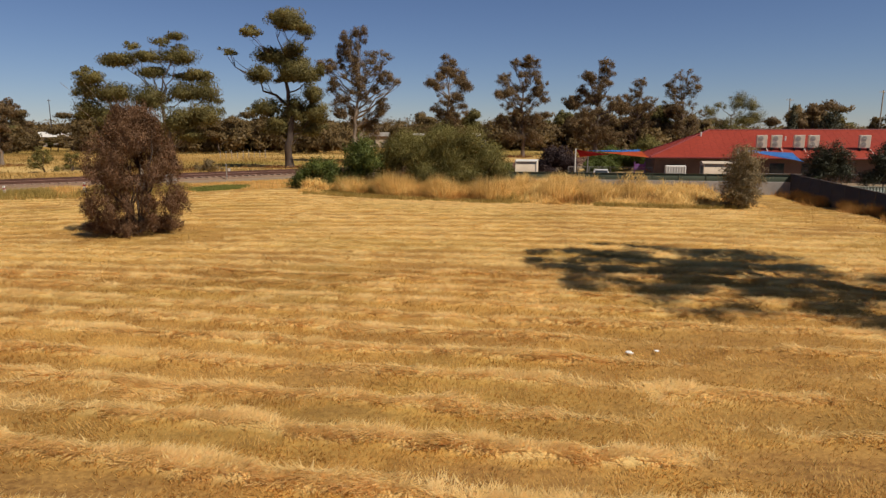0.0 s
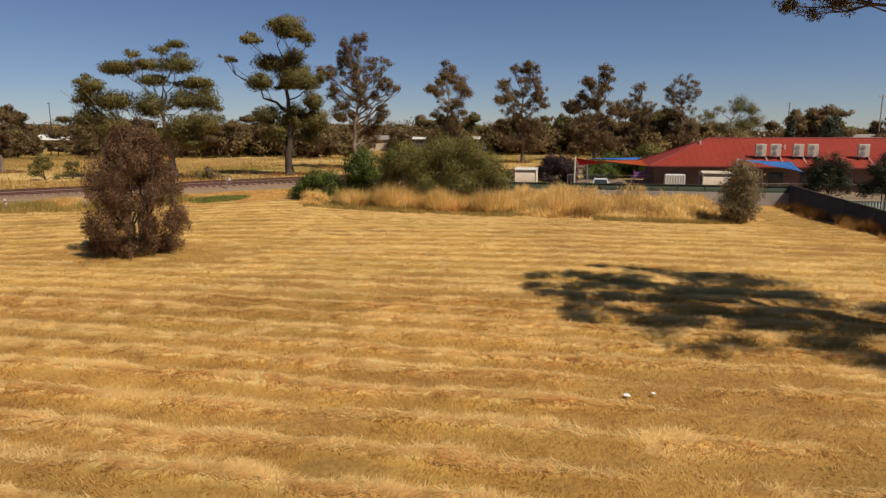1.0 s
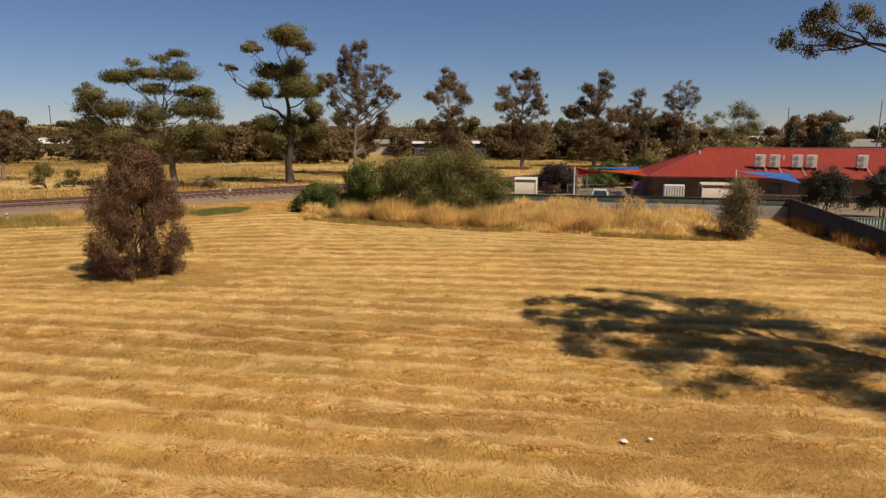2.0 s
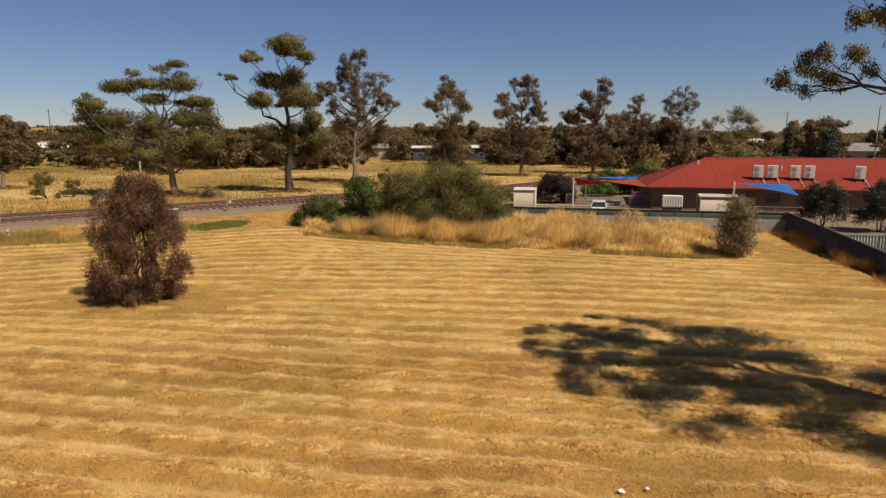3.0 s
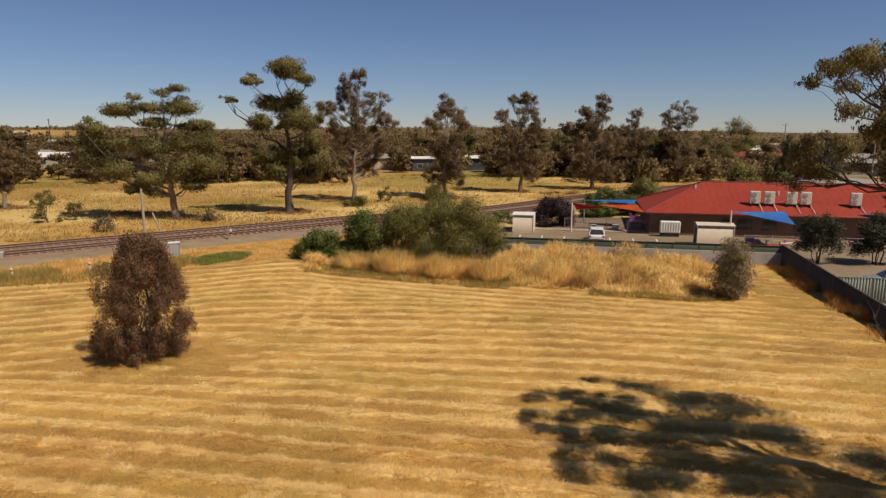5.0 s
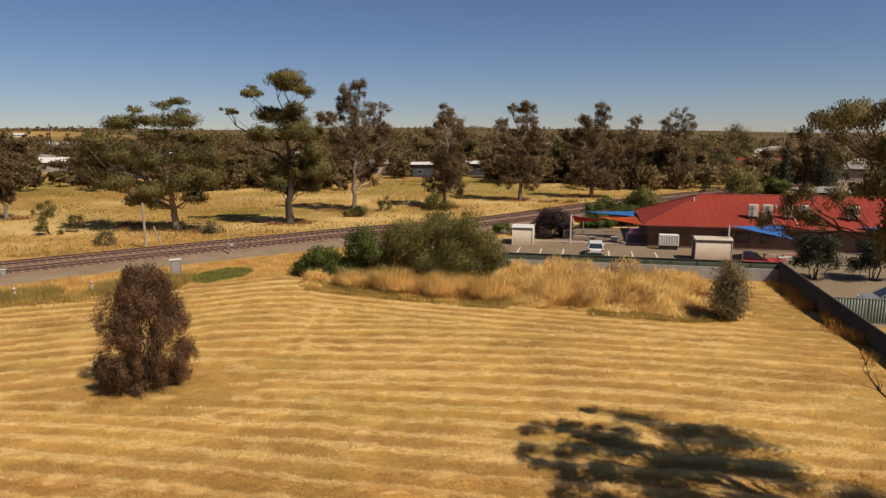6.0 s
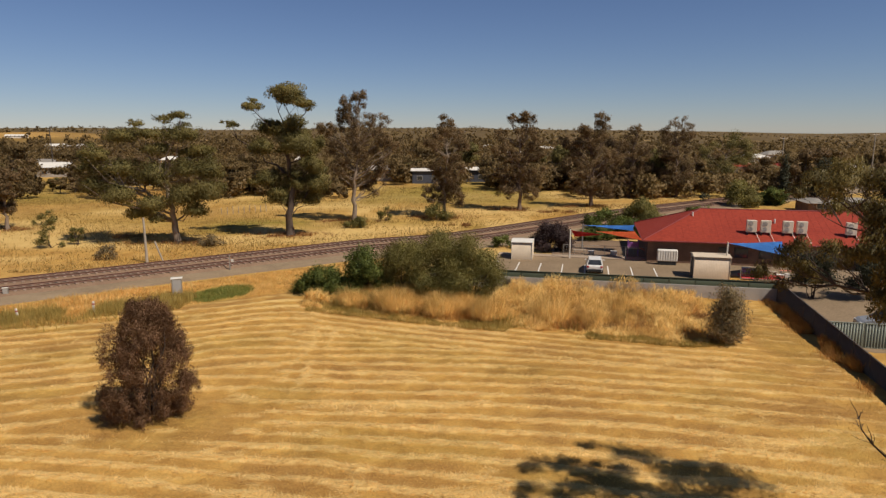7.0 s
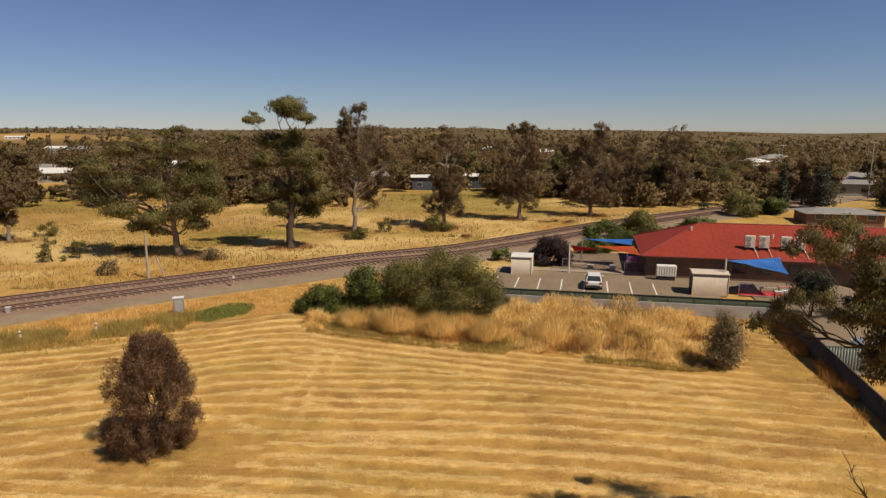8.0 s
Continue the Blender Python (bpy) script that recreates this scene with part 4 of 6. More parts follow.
def at_uv(u, v):
    p = Vector(YARD_O) + U * u + V * v
    return (p.x, p.y)


mesh_fence("playground_fence", at_uv(-19.6, 17.7), at_uv(-7.2, 17.7), YARD_Z, 1.35, "galvanised mesh fence in front of the playground")
mesh_fence("yard_fence", at_uv(-1.2, 8.4), at_uv(22.0, 8.4), YARD_Z, 1.35, "galvanised mesh fence round the shaded yard")


# ---- red-roofed building ----
EAVE = Vector((22.4, 74.6, 0))      # its near corner


def e_pose(u, v, z=0.0, turn=0.0):
    return uv_pose(EAVE, u, v, z, turn)


def e_point(u, v, z):
    p = EAVE + U * u + V * v
    return (p.x, p.y, z)


def main_building():
    ln, dp, ez, rz = 44.0, 14.5, 2.08, 5.05
    t = thing("red_roofed_building", e_pose(0, 0, YARD_Z), "long brown brick building with a hipped red steel roof", "building")
    bm = bmesh.new()
    lo = [bm.verts.new(e_point(*c, ez)) for c in ((0, 0), (ln, 0), (ln, dp), (0, dp))]
    r0, r1 = bm.verts.new(e_point(dp / 2, dp / 2, rz)), bm.verts.new(e_point(ln - dp / 2, dp / 2, rz))
    under = [bm.verts.new(e_point(*c, ez - 0.05)) for c in ((0, 0), (ln, 0), (ln, dp), (0, dp))]
    for f in ((lo[0], lo[1], r1, r0), (lo[1], lo[2], r1), (lo[2], lo[3], r0, r1), (lo[3], lo[0], r0), tuple(reversed(under))):
        bm.faces.new(f)
    for i in range(4):
        bm.faces.new((under[i], under[(i + 1) % 4], lo[(i + 1) % 4], lo[i]))
    roof = part("roof", bm, M_ROOF, t, "hipped red steel roof")
    # ribs of the roof sheets, each slope on its own
    rise = (rz - ez) / (dp / 2)
    bm = bmesh.new()
    n = int(ln / 0.76)
    for i in range(1, n):
        u = i * 0.76
        top = min(dp / 2, u, ln - u)
        rod(bm, e_point(u, 0.02, ez + 0.006), e_point(u, top, ez + 0.006 + rise * top), 0.010, sides=4)
    part("front_ribs", bm, M_ROOF, roof)
    bm = bmesh.new()
    for i in range(1, int(dp / 0.76)):
        v = i * 0.76
        top = min(dp / 2, v, dp - v)
        rod(bm, e_point(0.02, v, ez + 0.006), e_point(top, v, ez + 0.006 + rise * top), 0.010, sides=4)
    part("end_ribs", bm, M_ROOF, roof)
    for a, b in (((dp / 2, dp / 2, rz), (ln - dp / 2, dp / 2, rz)), ((0, 0, ez), (dp / 2, dp / 2, rz)), ((0, dp, ez), (dp / 2, dp / 2, rz)), ((ln, 0, ez), (ln - dp / 2, dp / 2, rz))):
        part("ridge_cap", rod(bmesh.new(), e_point(a[0], a[1], a[2] + 0.02), e_point(b[0], b[1], b[2] + 0.02), 0.075, sides=8), M_RED_TRIM, roof)
    for u, v, sx, sy in ((ln / 2, -0.05, ln + 0.2, 0.11), (-0.05, dp / 2, 0.11, dp)):
        part("gutter", boxed(e_pose(u, v, ez - 0.16), sx, sy, 0.15, 0.02), M_RED_TRIM, t, "dark red steel gutter")
    part("front_wall", boxed(e_pose(ln / 2, 0.75, YARD_Z), ln - 1.2, 0.24, ez - YARD_Z - 0.06, 0.01), M_BRICK, t, "brown brick wall")
    part("back_wall", boxed(e_pose(ln / 2, dp - 0.75, YARD_Z), ln - 1.2, 0.24, ez - YARD_Z - 0.06, 0.01), M_BRICK, t)
    part("end_wall", boxed(e_pose(0.73, dp / 2, YARD_Z), 0.24, dp - 1.75, ez - YARD_Z - 0.06, 0.01), M_BRICK, t)
    part("end_wall", boxed(e_pose(ln - 0.73, dp / 2, YARD_Z), 0.24, dp - 1.75, ez - YARD_Z - 0.06, 0.01), M_BRICK, t)
    for u, w, z, h in ((8.9, 1.1, 0.0, 2.0), (10.8, 1.5, 0.8, 1.2), (13.4, 1.5, 0.8, 1.2), (16.6, 1.5, 0.8, 1.2), (20.0, 1.5, 0.8, 1.2), (24.0, 1.5, 0.8, 1.2)):
        win = part("window" if z else "door", boxed(e_pose(u, 0.61, YARD_Z + 0.05 + z), w, 0.06, h, 0.01), M_POLE_DARK, t, "dark framed opening")
        part("pane", boxed(e_pose(u, 0.575, YARD_Z + 0.11 + z), w - 0.12, 0.03, h - 0.12, 0.004), M_GLASS, win)
    for u, v in ((6.1, 5.6), (15.0, 4.4)):
        part("vent_pipe", rod(bmesh.new(), e_point(u, v, ez + rise * v - 0.1), e_point(u, v, ez + rise * v + 0.45), 0.11), M_WHITE, t, "white roof vent")
    return t


main_building()


def air_conditioner(u):
    """A tall outdoor unit with two fans, on a stand on the slope."""
    v, zr = 1.95, 2.08 + 0.41 * 1.95
    t = thing("air_conditioner", e_pose(u, v, zr), "cream outdoor air conditioner with two grey fans on the red roof", "air conditioner", "units on the roof")
    part("casing", boxed(e_pose(u, v, zr + 0.22), 1.08, 0.42, 1.38, 0.03), M_ACBODY, t)
    for z in (0.58, 1.22):
        c = Vector(e_point(u - 0.14, v - 0.215, zr + z))
        bm = bmesh.new()
        rod(bm, c, c - V * 0.03, 0.27, sides=16)
        fan = part("fan_guard", bm, M_GREYWALL, t, "grey round fan opening")
        bm = bmesh.new()
        for k in range(4):
            d = U * math.cos(k * math.pi / 4) + Vector((0, 0, 1)) * math.sin(k * math.pi / 4)
            rod(bm, c - V * 0.035 - d * 0.27, c - V * 0.035 + d * 0.27, 0.012, sides=4)
        part("grille", bm, M_GREYMETAL, fan)
    for du in (-0.42, 0.42):
        part("stand", boxed(e_pose(u + du, v, zr - 0.1), 0.06, 0.62, 0.34, 0.01), M_BLACK, t)
    bm = bmesh.new()
    rod(bm, e_point(u + 0.5, v - 0.1, zr + 0.2), e_point(u + 0.62, v - 1.7, zr - 0.62), 0.03, sides=6)
    part("pipe", bm, M_WHITE, t, "white pipe cover")
    return t


for u in (11.95, 13.45, 15.75, 17.2, 22.2):
    air_conditioner(u)


# ---- sheds, tank and cars in the yard ----
def shed(name, m, w, d, h, wall, roof, label, door=True):
    """A small ribbed steel shed with a low-pitched roof."""
    t = thing(name, m, label, "shed")
    for dx, dy, ww, turn, nm in ((0, -d / 2, w, 0, "front_wall"), (0, d / 2, w, 180, "back_wall"), (-w / 2, 0, d, -90, "side_wall"), (w / 2, 0, d, 90, "side_wall")):
        v, f = corrugated(ww, h, 0.16, 0.003)
        ob = part_np(nm, v, f, wall, None)
        ob.parent = t
        ob.matrix_basis = Matrix.Translation((dx, dy, 0)) @ Matrix.Rotation(radians(turn), 4, "Z")
    bm = bmesh.new()
    o = 0.1
    pts = [(-w / 2 - o, -d / 2 - o, h - 0.02), (w / 2 + o, -d / 2 - o, h - 0.02), (w / 2 + o, 0, h + 0.16), (-w / 2 - o, 0, h + 0.16), (w / 2 + o, d / 2 + o, h - 0.02), (-w / 2 - o, d / 2 + o, h - 0.02)]
    a = [bm.verts.new(p) for p in pts]
    b = [bm.verts.new((p[0], p[1], p[2] + 0.05)) for p in pts]
    for q in ((0, 1, 2, 3), (3, 2, 4, 5)):
        bm.faces.new([b[i] for i in q])
        bm.faces.new([a[i] for i in reversed(q)])
    for i, j in ((0, 1), (1, 2), (2, 4), (4, 5), (5, 3), (3, 0)):
        bm.faces.new((a[i], a[j], b[j], b[i]))
    ob = part("roof", bm, roof, None)
    ob.parent = t
    for x in (-w / 2, w / 2):
        ob = part("corner_post", boxed(Matrix.Translation((x, -d / 2 - 0.01, 0)), 0.07, 0.07, h, 0.008), roof, None)
        ob.parent = t
    if door:
        ob = part("door", boxed(Matrix.Translation((-w / 2 - 0.035, 0, 0.02)), 0.04, d * 0.5, h * 0.88, 0.01), M_BLACK, None, "dark doorway")
        ob.parent = t
    return t


c = Vector((7.36, 76.4, 0)) + U * 1.2 + V * 1.4
shed("garden_shed", Matrix.Translation((c.x, c.y, YARD_Z)) @ Matrix.Rotation(math.atan2(U.y, U.x), 4, "Z"), 2.4, 2.8, 2.1, M_CREAM, M_WHITE, "small cream ribbed steel shed at the back of the car park")
c = Vector((25.37, 66.5, 0)) + U * 1.75 + V * 1.25
shed("garden_shed", Matrix.Translation((c.x, c.y, YARD_Z)) @ Matrix.Rotation(math.atan2(U.y, U.x), 4, "Z"), 3.5, 2.4, 2.3, M_BEIGE, M_CREAM, "beige ribbed steel shed standing against the boundary fence")


def ribbed_tank():
    c = Vector((23.75, 73.3, 0)) + U * 1.1 + V * 0.35
    m = Matrix.Translation((c.x, c.y, YARD_Z)) @ Matrix.Rotation(math.atan2(U.y, U.x), 4, "Z")
    t = thing("water_tank", m, "white slimline ribbed tank on a dark stand", "tank")
    ob = part("stand", boxed(Matrix.Identity(4), 2.0, 0.6, 0.42, 0.02), M_BLACK, None)
    ob.parent = t
    ob = part("body", boxed(Matrix.Translation((0, 0, 0.42)), 2.2, 0.7, 1.34, 0.08), M_WHITE, None)
    ob.parent = t
    for i in range(8):
        ob = part("rib", boxed(Matrix.Translation((-0.98 + i * 0.28, -0.36, 0.5)), 0.12, 0.07, 1.18, 0.02), M_WHITE, None)
        ob.parent = t


ribbed_tank()


def car(m, paint, label):
    """A compact SUV, nose along +y: lofted body, glasshouse, wheels and lights."""
    t = thing("car", m, label, "car")

    def child(name, bm, mat, parent, lab=""):
        ob = part(name, bm, mat, None, lab)
        ob.parent = parent
        return ob
    # lower body from cross-sections along the length
    secs = [(-2.12, 0.72, 0.36, 0.86), (-2.02, 0.84, 0.26, 1.0), (-1.2, 0.89, 0.2, 1.02), (0.6, 0.9, 0.2, 1.0), (1.25, 0.88, 0.22, 0.95), (1.85, 0.82, 0.26, 0.84), (2.15, 0.66, 0.36, 0.68)]
    bm = bmesh.new()
    rings = []
    for y, hw, z0, z1 in secs:
        zm = (z0 + z1) / 2
        rings.append([bm.verts.new(p) for p in ((-hw * 0.9, y, z0), (hw * 0.9, y, z0), (hw, y, zm), (hw * 0.93, y, z1), (-hw * 0.93, y, z1), (-hw, y, zm))])
    for a, b in zip(rings, rings[1:]):
        for i in range(6):
            bm.faces.new((a[i], a[(i + 1) % 6], b[(i + 1) % 6], b[i]))
    bm.faces.new(rings[0][::-1])
    bm.faces.new(rings[-1])
    bmesh.ops.recalc_face_normals(bm, faces=bm.faces)
    bmesh.ops.bevel(bm, geom=bm.edges[:], offset=0.03, segments=2, affect="EDGES")
    body = child("body", bm, paint, t)
    # glasshouse
    bm = bmesh.new()
    lo = [(-0.8, -1.95, 0.98), (0.8, -1.95, 0.98), (0.8, 1.05, 0.96), (-0.8, 1.05, 0.96)]
    hi = [(-0.64, -1.6, 1.5), (0.64, -1.6, 1.5), (0.64, 0.2, 1.52), (-0.64, 0.2, 1.52)]
    a, b = [bm.verts.new(p) for p in lo], [bm.verts.new(p) for p in hi]
    for i in range(4):
        bm.faces.new((a[i], a[(i + 1) % 4], b[(i + 1) % 4], b[i]))
    bm.faces.new(b)
    bmesh.ops.bevel(bm, geom=bm.edges[:], offset=0.03, segments=2, affect="EDGES")
    child("cabin", bm, M_BLACK, t, "dark cabin frame")
    for i in range(4):
        q = [Vector(p) for p in (lo[i], lo[(i + 1) % 4], hi[(i + 1) % 4], hi[i])]
        mid = sum(q, Vector()) / 4
        out = (q[1] - q[0]).cross(q[3] - q[0]).normalized()
        bm = bmesh.new()
        inner = [bm.verts.new(mid + (p - mid) * 0.9 + out * 0.002) for p in q]
        outer = [bm.verts.new(mid + (p - mid) * 0.88 + out * 0.012) for p in q]
        bm.faces.new(outer)
        for k in range(4):
            bm.faces.new((inner[k], inner[(k + 1) % 4], outer[(k + 1) % 4], outer[k]))
        child(("rear_window", "side_window", "windscreen", "side_window")[i], bm, M_GLASS, t, "dark tinted glass")
    bm = bmesh.new()
    box(bm, Matrix.Translation((0, -0.7, 1.49)), 1.3, 1.95, 0.06, 0.025)
    child("roof", bm, paint, t)
    for sx in (-1, 1):
        for p, q in (((0.79, 1.03, 0.97), (0.64, 0.2, 1.52)), ((0.8, -1.93, 0.98), (0.64, -1.58, 1.5)), ((0.81, -0.5, 0.97), (0.65, -0.55, 1.5))):
            child("pillar", rod(bmesh.new(), (sx * p[0], p[1], p[2]), (sx * q[0], q[1], q[2]), 0.05, sides=6), paint, t)
        child("tail_light", boxed(Matrix.Translation((sx * 0.7, -2.09, 0.72)), 0.26, 0.1, 0.2, 0.02), M_LAMP_RED, t, "red tail light")
        child("headlight", boxed(Matrix.Translation((sx * 0.6, 2.02, 0.6)), 0.34, 0.2, 0.14, 0.03), M_LAMP_CLEAR, t, "clear headlight")
        child("mirror", boxed(Matrix.Translation((sx * 0.97, 0.72, 0.98)), 0.2, 0.1, 0.13, 0.03), paint, t)
        for y in (-1.3, 1.32):
            tyre = child("tyre", rod(bmesh.new(), (sx * 0.70, y, 0.33), (sx * 0.92, y, 0.33), 0.33, sides=18), M_BLACK, t, "black tyre")
            child("rim", rod(bmesh.new(), (sx * 0.90, y, 0.33), (sx * 0.935, y, 0.33), 0.2, sides=12), M_GREYMETAL, tyre)
    child("bumper", boxed(Matrix.Translation((0, -2.1, 0.3)), 1.5, 0.16, 0.28, 0.04), M_BLACK, t)
    child("bumper", boxed(Matrix.Translation((0, 2.05, 0.28)), 1.4, 0.2, 0.26, 0.04), M_BLACK, t)
    child("number_plate", boxed(Matrix.Translation((0, -2.14, 0.62)), 0.36, 0.03, 0.12, 0.004), M_LINE, t)
    return t


c = BAY0 + U * (2.5 * 4.5 - 0.25) + V * 2.5
car(Matrix.Translation((c.x, c.y, YARD_Z)) @ Matrix.Rotation(math.atan2(U.y, U.x), 4, "Z"), M_CARWHITE, "white hatchback parked nose-in in a marked bay")
car(Matrix.Translation((33.6, 48.9, YARD_Z + 0.004)) @ Matrix.Rotation(radians(76), 4, "Z"), M_CARGREY, "silver car parked on the drive behind the fence")


# ---- shade sails, posts and play things ----
def sail(name, corners, material, label, post_corners=(), sag=0.07):
    """Cloth stretched between three or four corners with hollowed edges, double-skinned; posts where the corner has one."""
    pts = [Vector(c) for c in corners]
    cen = sum(pts, Vector()) / len(pts)
    t = thing(name, (pts[0].x, pts[0].y, YARD_Z), label, "shade sail")
    n = 12
    if len(pts) == 3:
        pts = [pts[0], pts[1], pts[2], pts[2].lerp(pts[0], 0.5)]
    bm = bmesh.new()
    grid = []
    for i in range(n + 1):
        row = []
        for j in range(n + 1):
            s, r = i / n, j / n
            p = (pts[0] * (1 - s) + pts[1] * s) * (1 - r) + (pts[3] * (1 - s) + pts[2] * s) * r
            pull = sag * (4 * s * (1 - s) * abs(2 * r - 1) + 4 * r * (1 - r) * abs(2 * s - 1))
            p = p.lerp(cen, pull)
            p.z -= 0.12 * 16 * s * (1 - s) * r * (1 - r)
            row.append(bm.verts.new(p))
        grid.append(row)
    for i in range(n):
        for j in range(n):
            bm.faces.new((grid[i][j], grid[i + 1][j], grid[i + 1][j + 1], grid[i][j + 1]))
    bmesh.ops.solidify(bm, geom=bm.faces[:], thickness=0.02)
    part("cloth", bm, material, t)
    for k, mat in post_corners:
        p = Vector(corners[k])
        part("post", rod(bmesh.new(), (p.x, p.y, YARD_Z - 0.05), (p.x, p.y, p.z + 0.12), 0.085, 0.075, 10), mat, t, "painted steel post")
    return t


sail("shade_sail", [(28.7, 66.6, 3.1), (36.2, 70.4, 2.65), (34.5, 65.0, 1.95)], M_BLUE, "bright blue triangular shade sail over the yard", [(0, M_WHITE)])
sail("shade_sail", [(14.4, 77.0, 2.85), (15.0, 77.5, 1.95), (18.5, 77.2, 2.25)], M_REDSAIL, "red triangular shade sail over the playground", [(0, M_WHITE)])
sail("shade_sail", [(17.7, 78.6, 2.45), (22.3, 77.6, 2.6), (22.5, 74.6, 1.95)], M_ORANGE, "orange shade sail tied to the roof edge")
sail("shade_sail", [(17.2, 83.4, 2.5), (23.5, 82.0, 2.7), (22.6, 79.2, 2.4)], M_BLUE, "blue shade sail at the end of the building", [(0, M_GREYMETAL)])
sail("shade_sail", [(44.0, 70.4, 2.4), (47.5, 67.0, 2.2), (48.5, 70.0, 2.3)], M_BLUE, "small blue shade sail in front of the building", [(1, M_WHITE)])


def play_frame(m, label):
    """A small climbing frame with a slide."""
    t = thing("climbing_frame", m, label, "play equipment")

    def child(name, bm, mat, lab=""):
        ob = part(name, bm, mat, None, lab)
        ob.parent = t
    for x in (-0.6, 0.6):
        for y in (-0.5, 0.5):
            child("post", rod(bmesh.new(), (x, y, 0), (x, y, 1.9), 0.05), M_PURPLE_PLAY)
    child("deck", boxed(Matrix.Translation((0, 0, 0.9)), 1.3, 1.1, 0.08, 0.01), M_GREYMETAL)
    child("side_panel", boxed(Matrix.Translation((0, -0.52, 0.98)), 1.1, 0.05, 0.7, 0.02), M_PURPLE_PLAY, "purple plastic panel")
    bm = bmesh.new()
    vs = [bm.verts.new(p) for p in ((0.6, -0.25, 0.95), (0.6, 0.25, 0.95), (2.3, 0.25, 0.18), (2.3, -0.25, 0.18))]
    bm.faces.new(vs)
    bmesh.ops.solidify(bm, geom=bm.faces[:], thickness=0.06)
    child("slide", bm, M_PINK_PLAY, "salmon plastic slide")
    for y in (-0.27, 0.27):
        child("slide_side", rod(bmesh.new(), (0.6, y, 1.05), (2.3, y, 0.28), 0.05, sides=6), M_PINK_PLAY)


p = at_uv(-11.2, 19.6)
play_frame(Matrix.Translation((p[0], p[1], YARD_Z)) @ Matrix.Rotation(radians(-12), 4, "Z"), "purple and salmon climbing frame behind the mesh fence")


def bin_or_bench(u, v, z=YARD_Z):
    return Matrix.Translation((*at_uv(u, v), z)) @ Matrix.Rotation(math.atan2(U.y, U.x), 4, "Z")


def bench(m, label, mat):
    t = thing("bench", m, label, "bench")
    for y in (-0.12, 0.12):
        ob = part("seat_plank", boxed(Matrix.Translation((0, y, 0.42)), 1.6, 0.2, 0.05, 0.01), mat, None)
        ob.parent = t
    for x in (-0.65, 0.65):
        ob = part("leg", boxed(Matrix.Translation((x, 0, 0)), 0.08, 0.4, 0.42, 0.01), M_GREYMETAL, None)
        ob.parent = t


bench(bin_or_bench(-17.6, 19.4), "low wooden bench beside the play yard hedge", M_POLE)
bench(bin_or_bench(2.2, 11.0), "weathered bench under the blue sail", M_POLE)
bench(bin_or_bench(4.2, 11.8), "salmon-coloured bench under the blue sail", M_PINK_PLAY)


def flag_cloth(m):
    t = thing("banner", m, "small lime green cloth banner on a post", "banner")
    ob = part("post", rod(bmesh.new(), (0, 0, 0), (0, 0, 1.75), 0.03), M_GREYMETAL, None)
    ob.parent = t
    ob = part("cloth", boxed(Matrix.Translation((0.3, 0, 0.95)), 0.62, 0.03, 0.85, 0.008), M_LIME, None)
    ob.parent = t


flag_cloth(bin_or_bench(4.8, 9.2))


def play_mat(m, w, d, mat, label):
    tagged(part("play_mat", boxed(m, w, d, 0.05, 0.012), mat, None), label, "mat")


play_mat(bin_or_bench(0.9, 10.0, YARD_Z + 0.0), 3.6, 2.4, M_REDSAIL, "flat red rubber mat under the blue sail")


def toy_box(m, s, mat, label):
    t = thing("toy_box", m, label, "box", "play things in the yard")
    ob = part("tub", boxed(Matrix.Identity(4), s, s * 0.7, s * 0.6, 0.03), mat, None)
    ob.parent = t
    ob = part("lid", boxed(Matrix.Translation((0, 0, s * 0.6)), s * 1.06, s * 0.76, 0.05, 0.015), M_WHITE, None)
    ob.parent = t


for u, v, s, mt, lb in ((2.9, 9.6, 0.7, M_PINK_PLAY, "salmon plastic toy box"), (3.7, 10.4, 0.6, M_WHITE, "white plastic toy box"), (0.2, 12.2, 0.8, M_PURPLE_PLAY, "purple plastic toy box"), (-9.0, 19.2, 0.7, M_PINK_PLAY, "salmon plastic toy box by the mesh fence"), (-13.5, 19.0, 0.8, M_WHITE, "white plastic toy box by the mesh fence"), (-16.2, 18.9, 0.7, M_POLE, "brown box in the play yard")):
    toy_box(bin_or_bench(u, v), s, mt, lb)


# ---- trackside things ----
def marker_post(x, y, h, lean):
    z = land_at(x, y)
    t = thing("marker_post", pose(x, y, z, 0, lean, 0), "white-painted marker post in the dry verge", "post", "marker posts by the railway")
    ob = part("shaft", boxed(Matrix.Translation((0, 0, -0.1)), 0.17, 0.09, h + 0.1, 0.02), M_WHITE, None)
    ob.parent = t
    ob = part("cap_band", boxed(Matrix.Translation((0, -0.003, h - 0.28)), 0.176, 0.094, 0.1, 0.005), M_LAMP_RED, None, "red band")
    ob.parent = t


marker_post(-28.95, 51.1, 1.05, 3)
marker_post(-33.9, 49.3, 0.95, -8)


def field_stake(x, y, h):
    """A thin pale stake with a cap, in the rough grass."""
    t = thing("stake", (x, y, land_at(x, y)), "thin pale stake standing in the dry field", "post", "stakes in the dry field")
    for nm, z, d, mat in (("shaft", -0.1, (0.09, 0.09, h + 0.1), M_POLE), ("cap", h, (0.12, 0.12, 0.04), M_WHITE)):
        ob = part(nm, boxed(Matrix.Translation((0, 0, z)), *d, 0.008), mat, None)
        ob.parent = t


for i in range(9):
    field_stake(-39.6 + 0.82 * i, 110.0 + 0.5 * i, 1.15 + 0.1 * (i % 3))


